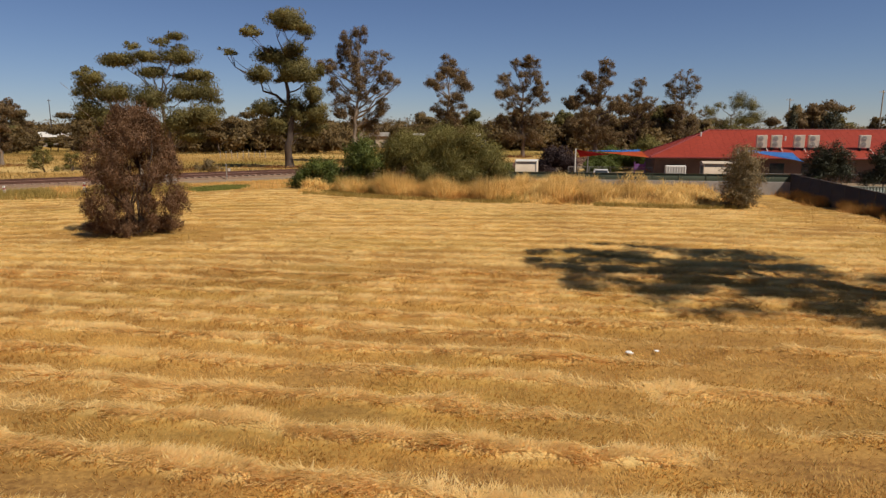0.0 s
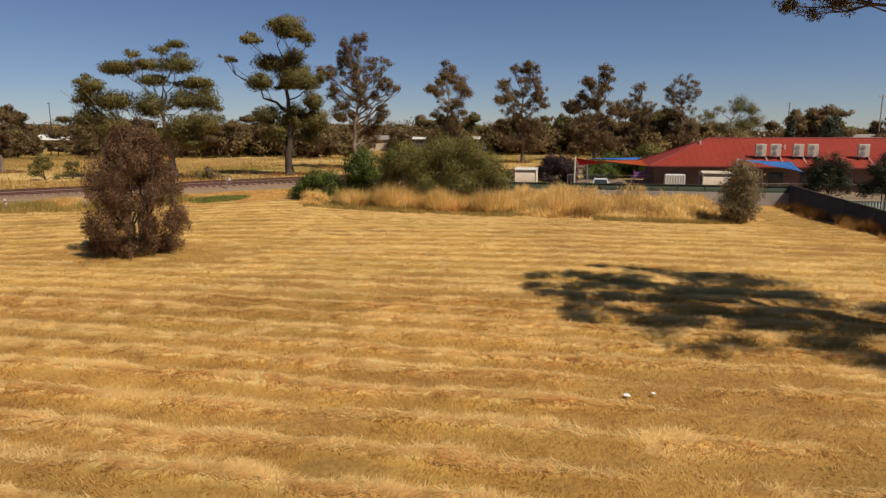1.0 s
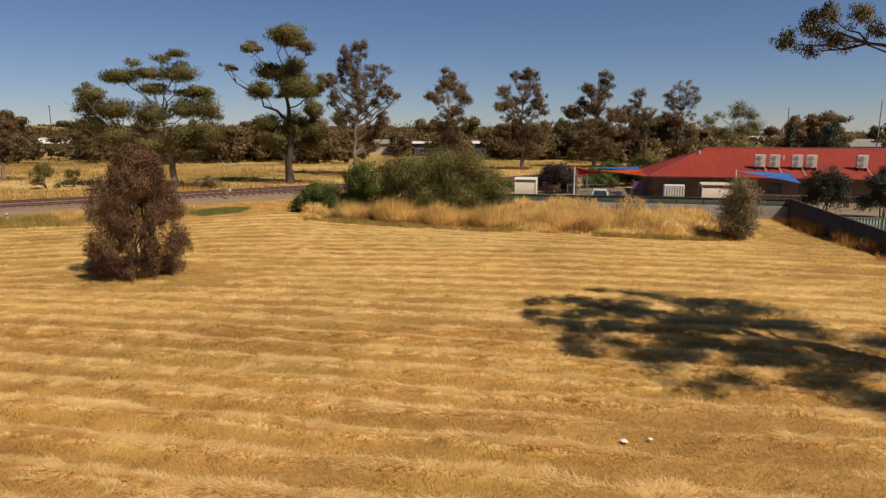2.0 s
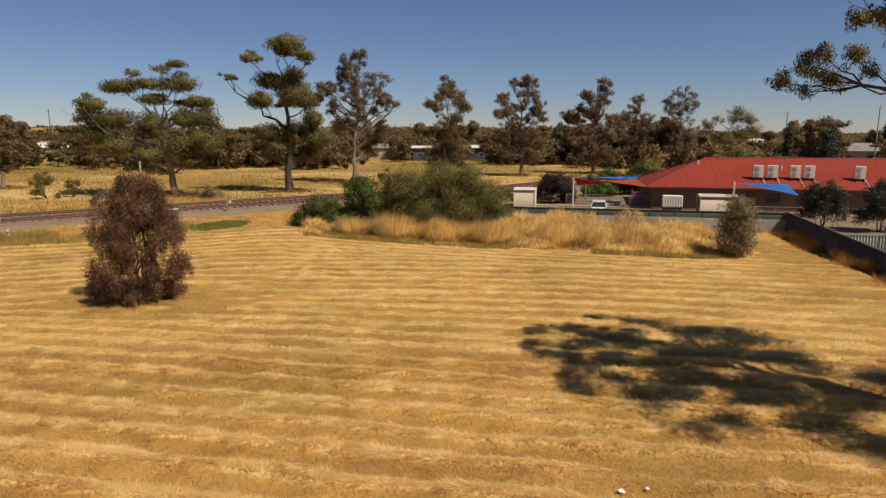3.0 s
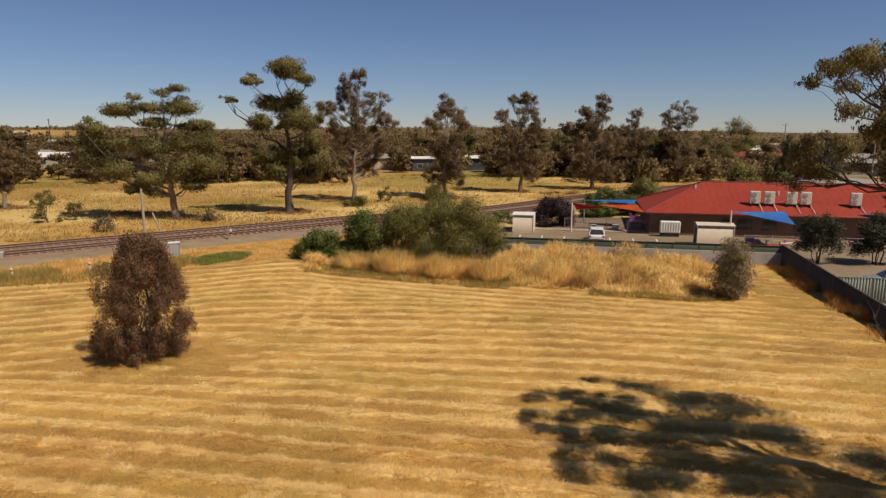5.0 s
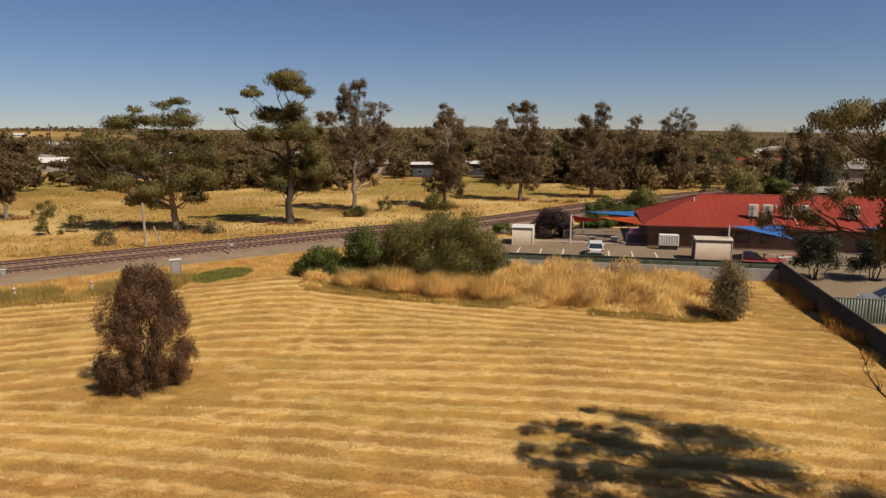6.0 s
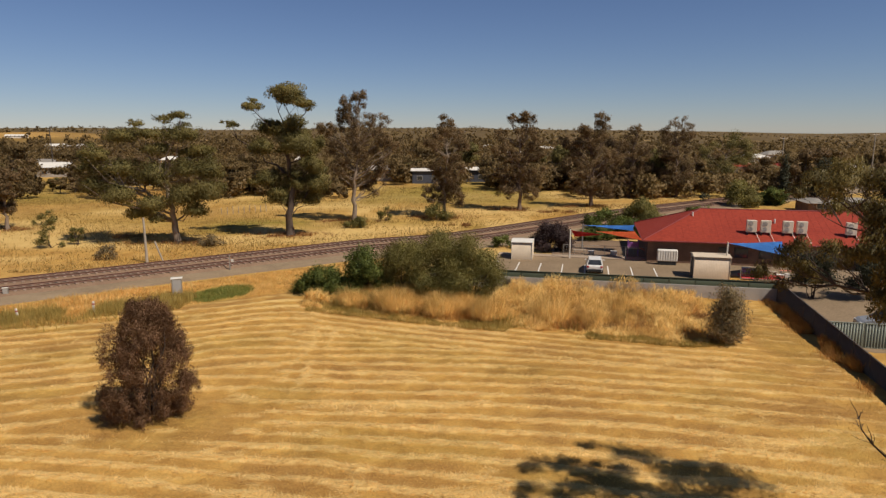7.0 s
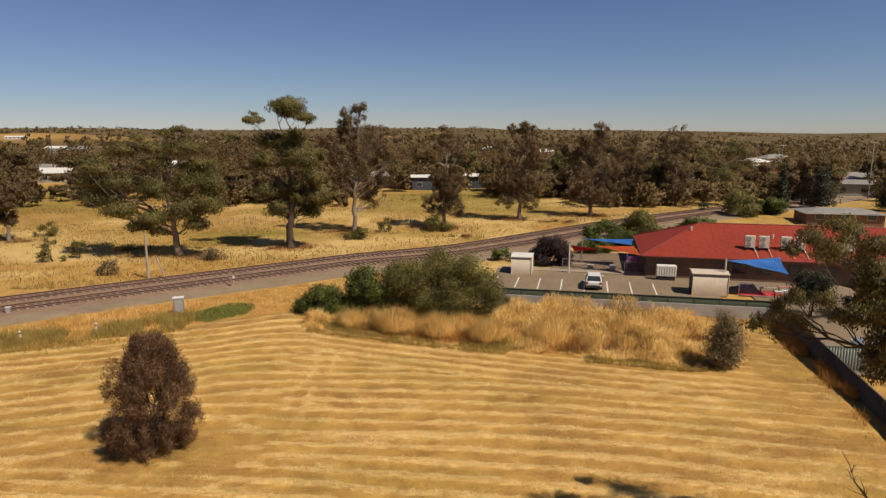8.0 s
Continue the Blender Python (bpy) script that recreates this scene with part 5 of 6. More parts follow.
def signal_post(x, y, h, label):
    """A slim trackside post with a short arm and a plate."""
    t = thing("signal_post", (x, y, land_at(x, y)), label, "post")
    for nm, m, d, mat in (("shaft", (0, 0, -0.1), (0.09, 0.09, h + 0.1), M_GREYMETAL), ("arm", (0.16, 0, h * 0.62), (0.5, 0.06, 0.06), M_GREYMETAL), ("plate", (0.3, -0.05, h * 0.55), (0.26, 0.03, 0.3), M_WHITE)):
        ob = part(nm, boxed(Matrix.Translation(m), *d, 0.008), mat, None)
        ob.parent = t


signal_post(-23.4, 67.3, 1.7, "slim grey trackside post with a small plate")


def relay_box(x, y, label, s=1.0):
    z = land_at(x, y)
    t = thing("trackside_cabinet", pose(x, y, z, 0, 0, 20), label, "cabinet")
    for nm, m, d, mat in (("plinth", (0, 0, -0.05), (0.95, 0.65, 0.2), M_CONCRETE), ("body", (0, 0, 0.15), (0.85, 0.55, 1.35), M_GREYMETAL), ("roof", (0, 0, 1.5), (0.98, 0.68, 0.09), M_WHITE), ("door", (0.0, -0.285, 0.22), (0.7, 0.03, 1.2), M_GREYWALL)):
        ob = part(nm, boxed(Matrix.Translation(tuple(s * a for a in m)), *(s * a for a in d), 0.015), mat, None)
        ob.parent = t


relay_box(-24.7, 57.2, "grey steel trackside cabinet on a concrete plinth")
relay_box(-40.0, 56.6, "low pale trackside cabinet beside the rails", 0.5)


def power_pole(x, y, h, mat, label, stay=False, arm=0.0, turn=0.0):
    z = land_at(x, y)
    t = thing("power_pole", pose(x, y, z, 0, 0, turn), label, "pole")
    ob = part("shaft", rod(bmesh.new(), (0, 0, -0.2), (0, 0, h), 0.16, 0.11, 10), mat, None)
    ob.parent = t
    if arm:
        ob = part("crossarm", boxed(Matrix.Translation((0, 0, h - 0.5)), arm, 0.12, 0.12, 0.01), mat, None)
        ob.parent = t
        for k in (-0.45, -0.15, 0.15, 0.45):
            ob = part("insulator", rod(bmesh.new(), (k * arm, 0, h - 0.38), (k * arm, 0, h - 0.2), 0.05, 0.03), M_WHITE, None)
            ob.parent = t
    if stay:
        ob = part("prop", rod(bmesh.new(), (1.6, 0.6, -0.1), (0.9, 0.3, 2.4), 0.09), mat, None)
        ob.parent = t


power_pole(-34.2, 71.3, 5.1, M_POLE, "pale weathered timber pole beside the railway", True)
power_pole(85.5, 125.0, 15.4, M_POLE_DARK, "tall dark timber power pole", arm=0)
power_pole(97.0, 150.0, 13.5, M_POLE, "timber power pole with a crossarm beside the road", arm=2.4, turn=20)
power_pole(84.0, 165.0, 12.5, M_POLE, "timber power pole with a crossarm among the houses", arm=2.4, turn=20)
power_pole(-131.0, 210.0, 15.0, M_POLE_DARK, "tall dark mast behind the white-roofed house", arm=1.2)


# ---- trees ----
TREE_1 = [(-40.2, 16.1, 1.2, 0.5), (-37.2, 16.9, 1.4, 0.5), (-34.2, 17.2, 1.5, 0.5), (-42.7, 14.5, 2.6, 1.0), (-38.3, 14.7, 1.9, 0.8), (-34.5, 14.7, 2.5, 1.1), (-32.7, 12.4, 2.3, 0.6),
          (-37.8, 12.7, 2.2, 0.7), (-46.5, 13.2, 1.1, 0.5), (-45.1, 11.9, 1.9, 0.9), (-47.4, 10.8, 1.7, 1.3), (-43.5, 10.1, 2.6, 1.5), (-38.4, 9.4, 2.5, 1.5), (-34.0, 10.1, 2.5, 1.3), (-30.9, 10.1, 1.9, 1.5),
          (-46.5, 8.1, 1.9, 1.5), (-42.7, 6.8, 2.4, 1.5), (-38.8, 5.2, 2.3, 1.3), (-34.3, 6.5, 2.6, 1.6), (-31.3, 7.2, 2.2, 1.5), (-41.2, 4.2, 2.0, 0.9), (-33.3, 4.6, 2.0, 0.9)]
TREE_2 = [(-22.0, 20.1, 2.5, 1.2), (-23.4, 20.7, 1.2, 0.7), (-19.9, 18.9, 1.3, 0.7), (-27.0, 18.5, 1.6, 0.7), (-30.2, 16.1, 1.0, 0.5), (-24.5, 15.7, 2.2, 1.2), (-21.2, 16.0, 1.7, 1.1), (-25.8, 12.7, 1.8, 1.2),
          (-20.7, 13.4, 3.0, 1.5), (-18.4, 13.3, 1.0, 1.0), (-22.7, 12.7, 1.5, 0.8), (-18.9, 10.2, 1.5, 1.5), (-25.6, 8.3, 2.0, 1.3), (-21.7, 8.1, 2.0, 1.5), (-18.6, 7.5, 1.8, 1.5), (-24.2, 5.6, 2.2, 1.2), (-19.9, 5.4, 1.9, 1.2)]
TREE_3 = [(-16.4, 19.0, 1.0, 1.6), (-14.1, 19.4, 1.5, 1.6), (-14.0, 17.2, 1.9, 1.7), (-17.0, 16.8, 1.0, 1.4), (-18.9, 15.1, 1.1, 0.9), (-20.4, 15.6, 0.6, 0.5), (-11.3, 15.8, 1.9, 1.7), (-9.6, 12.9, 1.1, 1.0),
          (-12.3, 13.2, 2.3, 1.7), (-15.4, 14.3, 1.7, 1.9), (-18.5, 12.1, 1.5, 0.9), (-14.1, 11.2, 2.8, 1.4), (-17.7, 9.7, 1.9, 1.5), (-11.5, 9.3, 1.9, 1.5), (-15.1, 7.3, 2.3, 1.5), (-12.6, 5.9, 1.9, 1.1)]
TREE_4 = [(-0.8, 16.1, 1.3, 1.1), (-1.3, 14.6, 1.6, 0.9), (0.6, 14.2, 1.3, 1.0), (-2.2, 13.0, 1.2, 0.9), (1.5, 12.6, 1.2, 0.9), (-0.4, 11.0, 2.0, 1.2), (-1.8, 8.8, 1.8, 1.3), (1.0, 8.3, 1.8, 1.3), (-0.9, 5.7, 1.9, 1.4), (-3.6, 13.0, 0.5, 0.4), (-1.8, 3.4, 1.5, 1.2)]
TREE_5 = [(12.0, 17.5, 1.7, 0.9), (13.9, 17.5, 1.4, 0.9), (9.0, 14.2, 1.4, 1.1), (13.0, 15.1, 2.4, 1.1), (15.0, 13.5, 1.4, 1.2), (11.1, 12.2, 2.4, 1.4), (14.6, 11.2, 2.4, 1.4), (8.6, 11.0, 1.7, 1.4), (12.1, 8.8, 3.0, 1.6), (10.2, 6.6, 2.2, 1.4), (14.7, 7.1, 2.2, 1.4)]
TREE_6 = [(27.4, 17.0, 1.5, 0.8), (24.7, 15.3, 1.0, 0.8), (28.0, 14.8, 1.2, 0.9), (26.0, 13.6, 2.5, 1.3), (24.0, 11.5, 2.0, 1.5), (27.7, 11.0, 2.5, 1.5), (30.8, 10.5, 2.0, 1.5), (25.2, 8.5, 2.8, 1.7), (29.4, 7.9, 2.8, 1.7), (26.4, 5.0, 3.0, 1.6), (23.2, 6.4, 2.0, 1.7)]
TREE_7 = [(38.8, 15.3, 1.1, 1.1), (38.3, 13.0, 1.7, 1.3), (36.7, 11.3, 1.7, 1.3), (40.2, 11.1, 2.0, 1.4), (38.6, 8.2, 2.8, 2.0), (38.2, 4.9, 3.0, 1.6)]
TREE_8 = [(47.8, 16.5, 2.6, 1.0), (45.6, 14.8, 1.3, 1.3), (50.0, 14.4, 1.3, 1.5), (47.4, 13.6, 2.3, 1.0), (47.0, 11.3, 2.8, 1.7), (49.5, 8.7, 2.8, 2.0), (46.1, 7.0, 2.8, 2.0), (48.6, 4.5, 3.0, 1.6)]
for low, crown in ((12.5, TREE_5), (26.4, TREE_6), (38.0, TREE_7), (48.2, TREE_8), (-1.0, TREE_4)):
    crown += [(low - 2.2, 4.4, 1.7, 1.1), (low + 2.0, 3.9, 1.8, 1.1), (low + 0.4, 6.2, 2.4, 1.3)]
TREE_9 = [(70.2, 13.4, 1.9, 1.5), (68.3, 11.4, 1.9, 1.5), (72.4, 11.4, 2.4, 1.5), (74.0, 8.4, 2.7, 1.9), (70.6, 7.7, 2.7, 1.9), (64.9, 11.4, 1.3, 1.0), (62.9, 9.8, 1.9, 1.5), (62.5, 6.4, 2.7, 2.4), (67.4, 5.3, 3.0, 2.2)]
TREE_0 = [(-65.9, 8.6, 1.3, 1.2), (-65.8, 6.6, 1.2, 1.2), (-66.6, 4.4, 1.6, 1.6), (-67.6, 7.6, 1.4, 1.2), (-67.7, 5.2, 1.5, 1.6)]
ROW = "gum trees beyond the railway"
gum_tree("gum_tree", (-36.0, 84.0), TREE_1, M_GUM, M_BARK, "tall spreading gum tree with flat umbrella-like tufts of leaves", 1, 0.5, 2.6, group=ROW, top=(-37.2, 84, 8.6), max_n=90000, density=240)
gum_tree("gum_tree", (-22.6, 90.0), TREE_2, M_GUM, M_BARK_DARK, "tall dark-leaved gum tree with a rounded top and an open side", 2, 0.55, 2.4, group=ROW, top=(-22.3, 90, 13.5), max_n=90000, density=260)
gum_tree("gum_tree", (-15.7, 103.0), TREE_3, M_GUM_GREY, M_BARK, "slender grey-leaved gum tree with thin wispy foliage", 3, 0.4, 4.5, group=ROW, top=(-14.8, 103, 12.0), max_n=46000, leaf=0.2, airy=True)
gum_tree("gum_tree", (-1.0, 107.0), TREE_4, M_GUM_GREY, M_BARK, "narrow thin-crowned gum tree with a pale trunk", 4, 0.32, 3.0, group=ROW, top=(-0.7, 107, 11.5), max_n=46000, leaf=0.2, airy=True)
gum_tree("gum_tree", (12.5, 116.0), TREE_5, M_GUM_GREY, M_BARK_BROWN, "open-crowned gum tree with a wispy divided top", 5, 0.36, 3.6, group=ROW, top=(12.3, 116, 11.5), max_n=46000, leaf=0.2, airy=True)
gum_tree("gum_tree", (26.4, 121.0), TREE_6, M_GUM_GREY, M_BARK_BROWN, "broad ragged gum tree with several leaning stems", 6, 0.4, 2.2, group=ROW, top=(26.5, 121, 9.5), max_n=46000, leaf=0.2, airy=True)
gum_tree("gum_tree", (38.0, 137.0), TREE_7, M_GUM_GREY, M_BARK_BROWN, "small pointed gum tree with sparse grey leaves", 7, 0.3, 2.6, group=ROW, max_n=26000, leaf=0.2, airy=True)
gum_tree("gum_tree", (48.2, 138.0), TREE_8, M_GUM_GREY, M_BARK_BROWN, "round-topped gum tree with a gap below its cap of leaves", 8, 0.35, 2.6, group=ROW, max_n=26000, leaf=0.2, airy=True)
gum_tree("gum_tree", (68.0, 160.0), TREE_9, M_GUM, M_BARK, "bushy gum tree of several heads beyond the red roof", 9, 0.4, 2.6, group=ROW, max_n=26000)
gum_tree("gum_tree", (-66.5, 95.0), TREE_0, M_GUM_GREY, M_BARK, "drooping gum tree at the edge of the dry field", 10, 0.3, 2.0, group=ROW, max_n=26000, airy=True)

# the big gum beside the paddock: three boughs that come into view and the mass of the crown behind them
BOUGHS = (((12.2, 22.9, 10.1), [(10.7, 23.0, 9.8, 0.50, 0.50, 0.42), (11.4, 23.0, 10.3, 0.55, 0.55, 0.50), (12.0, 23.2, 10.8, 0.45, 0.45, 0.38), (12.2, 23.0, 9.9, 0.50, 0.50, 0.42), (12.9, 23.0, 10.6, 0.48, 0.48, 0.45), (13.4, 23.0, 10.2, 0.34, 0.34, 0.34), (11.3, 22.8, 9.5, 0.30, 0.30, 0.28)]),
          ((12.6, 21.8, 12.2), [(10.95, 21.6, 12.7, 0.48, 0.48, 0.34), (11.6, 21.8, 13.1, 0.58, 0.58, 0.42), (12.4, 21.9, 13.4, 0.60, 0.60, 0.42), (13.1, 22.0, 13.1, 0.60, 0.60, 0.48), (12.3, 21.9, 12.6, 0.45, 0.45, 0.34), (10.9, 19.3, 13.1, 0.60, 0.70, 0.45), (11.5, 18.6, 13.4, 0.70, 0.70, 0.50)]),
          ((14.0, 21.2, 10.8), [(13.2, 21.5, 12.2, 0.60, 0.60, 0.48), (13.8, 21.3, 11.6, 0.75, 0.75, 0.55), (13.2, 21.5, 11.3, 0.42, 0.42, 0.45), (14.3, 21.2, 10.6, 0.75, 0.75, 0.55), (13.7, 21.3, 10.4, 0.34, 0.34, 0.30), (14.4, 21.0, 9.5, 0.60, 0.60, 0.45)]),
          ((14.2, 18.6, 14.4), [(12.8, 18.8, 16.0, 0.55, 0.60, 0.60), (13.7, 18.6, 15.2, 0.80, 0.80, 0.62), (14.8, 18.8, 16.2, 0.80, 0.80, 0.60)]))
CROWN_MASS = [(12.9, 19.2, 11.2, 0.9, 0.9, 0.6), (13.2, 16.6, 10.3, 1.1, 1.1, 0.8), (14.2, 17.6, 9.6, 1.1, 1.1, 0.8), (15.6, 16.8, 9.3, 1.2, 1.1, 0.8), (16.6, 15.2, 9.3, 1.2, 1.1, 0.8), (16.6, 23.0, 10.5, 1.0, 1.0, 0.8),
              (14.9, 23.6, 11.6, 0.9, 0.9, 0.6), (13.6, 18.4, 10.0, 1.2, 1.2, 0.8), (17.5, 13.0, 10.0, 1.4, 1.3, 0.9), (17.0, 16.5, 11.0, 1.6, 1.5, 1.0), (16.5, 20.0, 10.5, 1.5, 1.4, 0.9), (15.8, 22.3, 10.2, 1.0, 1.0, 0.8),
              (19.0, 16.0, 10.5, 1.5, 1.4, 1.0), (19.0, 19.0, 11.0, 1.6, 1.5, 1.0), (17.0, 18.5, 13.6, 1.6, 1.5, 1.2), (15.3, 19.8, 14.2, 1.2, 1.1, 0.9), (18.5, 21.5, 11.0, 1.4, 1.3, 0.9), (21.0, 17.5, 10.5, 1.4, 1.3, 0.9),
              (12.6, 17.0, 11.8, 1.0, 1.0, 0.7), (11.7, 15.9, 12.2, 0.9, 0.9, 0.7), (12.8, 15.6, 11.0, 1.1, 1.1, 0.8), (12.3, 17.6, 12.6, 0.9, 0.9, 0.7), (14.2, 22.4, 11.3, 0.7, 0.7, 0.6),
              (14.0, 20.6, 11.8, 0.8, 0.8, 0.6), (15.2, 17.4, 10.6, 0.7, 0.6, 0.5), (16.0, 14.2, 10.0, 0.9, 0.9, 0.7), (15.3, 15.7, 10.2, 0.95, 0.9, 0.7), (15.6, 23.4, 11.0, 0.8, 0.8, 0.6), (17.4, 22.7, 10.6, 0.9, 0.9, 0.6), (14.6, 20.4, 12.8, 0.9, 0.9, 0.7),
              (12.4, 19.3, 10.0, 0.6, 0.7, 0.45), (13.0, 19.6, 9.5, 0.8, 0.8, 0.6), (11.3, 18.9, 11.3, 0.65, 0.7, 0.5), (11.8, 18.9, 12.3, 0.7, 0.7, 0.5), (12.2, 18.9, 10.7, 0.6, 0.6, 0.45), (12.6, 19.0, 11.6, 0.8, 0.8, 0.6), (11.2, 17.2, 11.9, 0.7, 0.8, 0.6), (13.6, 24.2, 11.9, 0.6, 0.7, 0.4), (14.4, 14.2, 10.6, 1.0, 1.0, 0.7), (13.3, 13.6, 11.0, 0.8, 0.8, 0.6)]


def near_gum():
    """Trunk, main boughs with branches to each tuft of leaves, and a crown of slim hanging leaves."""
    rng = np.random.default_rng(31)
    bx, by = 17.0, 18.0
    t = thing("gum_tree", (bx, by, land_at(bx, by)), "large overhanging gum tree that shades the paddock", "tree")
    trunk = bend(rng, (bx, by, land_at(bx, by) - 0.1), (16.8, 18.4, 14.6), 9, 0.0, 0.012)
    radii = [0.42 * (1.25 if i == 0 else 1) * (1 - 0.7 * i / 9) for i in range(10)]
    v, f = tube(trunk, radii, 10)
    part_np("trunk", v, f, M_BARK_DARK, t, smooth=True)

    def sprays(line, r0, c):
        tv, tf = [], []
        for k in range(5):
            off = Vector(rng.normal(size=3)) * 0.55
            q = bend(rng, line[2 + k % 3], Vector(c[:3]) + Vector((off.x * c[3], off.y * c[4], off.z * c[5])), 3, -0.05, 0.05)
            v, f = tube(q, [r0 * 0.4, r0 * 0.3, r0 * 0.2, r0 * 0.1], 4)
            tf += [tuple(a + len(tv) for a in g) for g in f]
            tv += v
        part_np("twig_spray", tv, tf, M_BARK_DARK, t)
    for end, tufts in BOUGHS:
        low = min(range(3, 8), key=lambda k: abs(trunk[k].z - (end[2] - 2.6)))
        bough = bend(rng, trunk[low], end, 7, -0.05, 0.018)
        v, f = tube(bough, [0.115 * (1 - 0.72 * k / 7) for k in range(8)], 7)
        part_np("bough", v, f, M_BARK_DARK, t, smooth=True)
        for c in tufts:
            line = bend(rng, bough[4 + int(rng.integers(0, 4))], c[:3], 4, -0.06, 0.04)
            v, f = tube(line, [0.034 * (1 - 0.7 * k / 4) for k in range(5)], 5)
            part_np("branch", v, f, M_BARK_DARK, t, smooth=True)
            sprays(line, 0.03, c)
    for c in CROWN_MASS[:30:6]:
        line = bend(rng, trunk[5], c[:3], 5, -0.08, 0.03)
        v, f = tube(line, [0.09 * (1 - 0.75 * k / 5) for k in range(6)], 6)
        part_np("limb", v, f, M_BARK_DARK, t, smooth=True)
        sprays(line, 0.05, c)
    v, f, nr = leaf_cloud(rng, [c for _, tufts in BOUGHS for c in tufts], 900, 0.10, 0.9, slim=0.30, max_n=90000, loose=1.75)
    part_np("crown", v, f, M_NEAR_GUM, t, normals=nr)
    v, f, nr = leaf_cloud(rng, CROWN_MASS, 900, 0.135, 0.9, slim=0.36, max_n=135000, loose=1.9)
    part_np("inner_crown", v, f, M_NEAR_GUM, t, normals=nr)


near_gum()


def bare_branch():
    """A dead hooked bough low on the near side of the big gum."""
    rng = np.random.default_rng(3)
    t = thing("dead_branch", (16.9, 18.2, 3.4), "bare dead bough reaching low from the big gum", "branch")
    line = bend(rng, (16.9, 18.2, 3.4), (13.5, 20.6, 4.8), 6, -0.10, 0.02) + [Vector((13.1, 20.6, 5.3)), Vector((12.9, 20.5, 5.7))]
    v, f = tube(line, [0.09, 0.075, 0.06, 0.05, 0.04, 0.034, 0.028, 0.02, 0.008], 6)
    part_np("bough", v, f, M_BARK_DARK, t, smooth=True)
    for i in range(16):
        p = line[5 + i % 4]
        q = p + Vector((rng.normal() * 0.35 - 0.1, rng.normal() * 0.25, 0.05 + abs(rng.normal()) * 0.28))
        v, f = tube(bend(rng, p, q, 3, 0.1, 0.08), [0.016, 0.012, 0.008, 0.004], 4)
        part_np("twig", v, f, M_BARK_DARK, t)


bare_branch()


def wattle():
    """The brown drooping tree alone in the paddock: many stems, a bell of hanging foliage and a dark skirt."""
    bx, by = -15.6, 32.6
    bz = land_at(bx, by)
    rng = np.random.default_rng(12)
    t = thing("wattle_tree", (bx, by, bz), "brown drooping wattle tree with a dark skirt alone in the paddock", "tree")
    clumps = []
    for i in range(210):
        k = i / 209
        z = 1.15 + 4.65 * k
        r = 2.6 - 0.45 * k - 1.25 * max(0, (k - 0.55) / 0.45) ** 1.5
        a = rng.uniform(0, 2 * math.pi)
        rr = r * (0.9 if k < 0.85 else 0.7) * math.sqrt(rng.uniform(0.2, 1.0))
        if k < 0.30 and (rng.uniform() < 0.42 or rr < 0.9):
            continue
        if rng.uniform() < 0.22 + 0.08 * (k < 0.4):
            continue
        clumps.append((bx + 0.05 + 0.12 * k + math.cos(a) * rr, by + math.sin(a) * rr, bz + z, 0.45, 0.45, 0.72))
    clumps += [(bx + 0.3, by, bz + 5.95, 0.75, 0.6, 0.35)]
    for i in range(44):
        a = rng.uniform(0, 2 * math.pi)
        q = math.sqrt(rng.uniform(0.05, 1))
        clumps.append((bx + 0.05 + math.cos(a) * 1.95 * q, by + math.sin(a) * 1.9 * q, bz + 0.42, 0.5, 0.5, 0.42))
    for i in range(36):
        a, q = 2 * math.pi * i / 36 + rng.normal() * 0.15, rng.uniform(1.5, 2.15)
        clumps.append((bx + 0.05 + math.cos(a) * q, by + math.sin(a) * q, bz + rng.uniform(0.8, 2.2), 0.38, 0.38, 0.6))
    for i in range(11):
        a = 2 * math.pi * i / 11 + rng.normal() * 0.2
        end = Vector((bx + math.cos(a) * rng.uniform(0.4, 1.8), by + math.sin(a) * rng.uniform(0.4, 1.8), bz + rng.uniform(3.4, 5.6)))
        line = bend(rng, (bx + math.cos(a) * 0.15, by + math.sin(a) * 0.15, bz - 0.05), end, 7, 0.06, 0.03)
        v, f = tube(line, [0.075 * (1 - 0.85 * k / 7) for k in range(8)], 6)
        part_np("stem", v, f, M_BARK_DARK, t, smooth=True)
    v, f, nr = leaf_cloud(rng, clumps, 560, 0.088, 1.0, 0.36, max_n=125000, loose=1.9)
    part_np("crown", v, f, M_WATTLE, t, "brown hanging foliage", normals=nr)


wattle()

# ---- shrubs round the wall ----
def lumps(seed, n, w, d, h, r):
    """Random rounded masses filling a box w by d by h."""
    rng = np.random.default_rng(seed)
    out = []
    for i in range(n):
        k = rng.uniform(0, 1) ** 0.62
        x, y = rng.uniform(-1, 1) * w, rng.uniform(-1, 1) * d
        top = h * math.sqrt(max(0.12, 1 - 0.85 * (x / w) ** 2))
        out.append((x * 0.85, y * 0.8, max(r * 0.6, k * (top - r * 0.7)), r * rng.uniform(0.8, 1.25), r * rng.uniform(0.8, 1.2), r * rng.uniform(0.65, 1.0)))
    return out


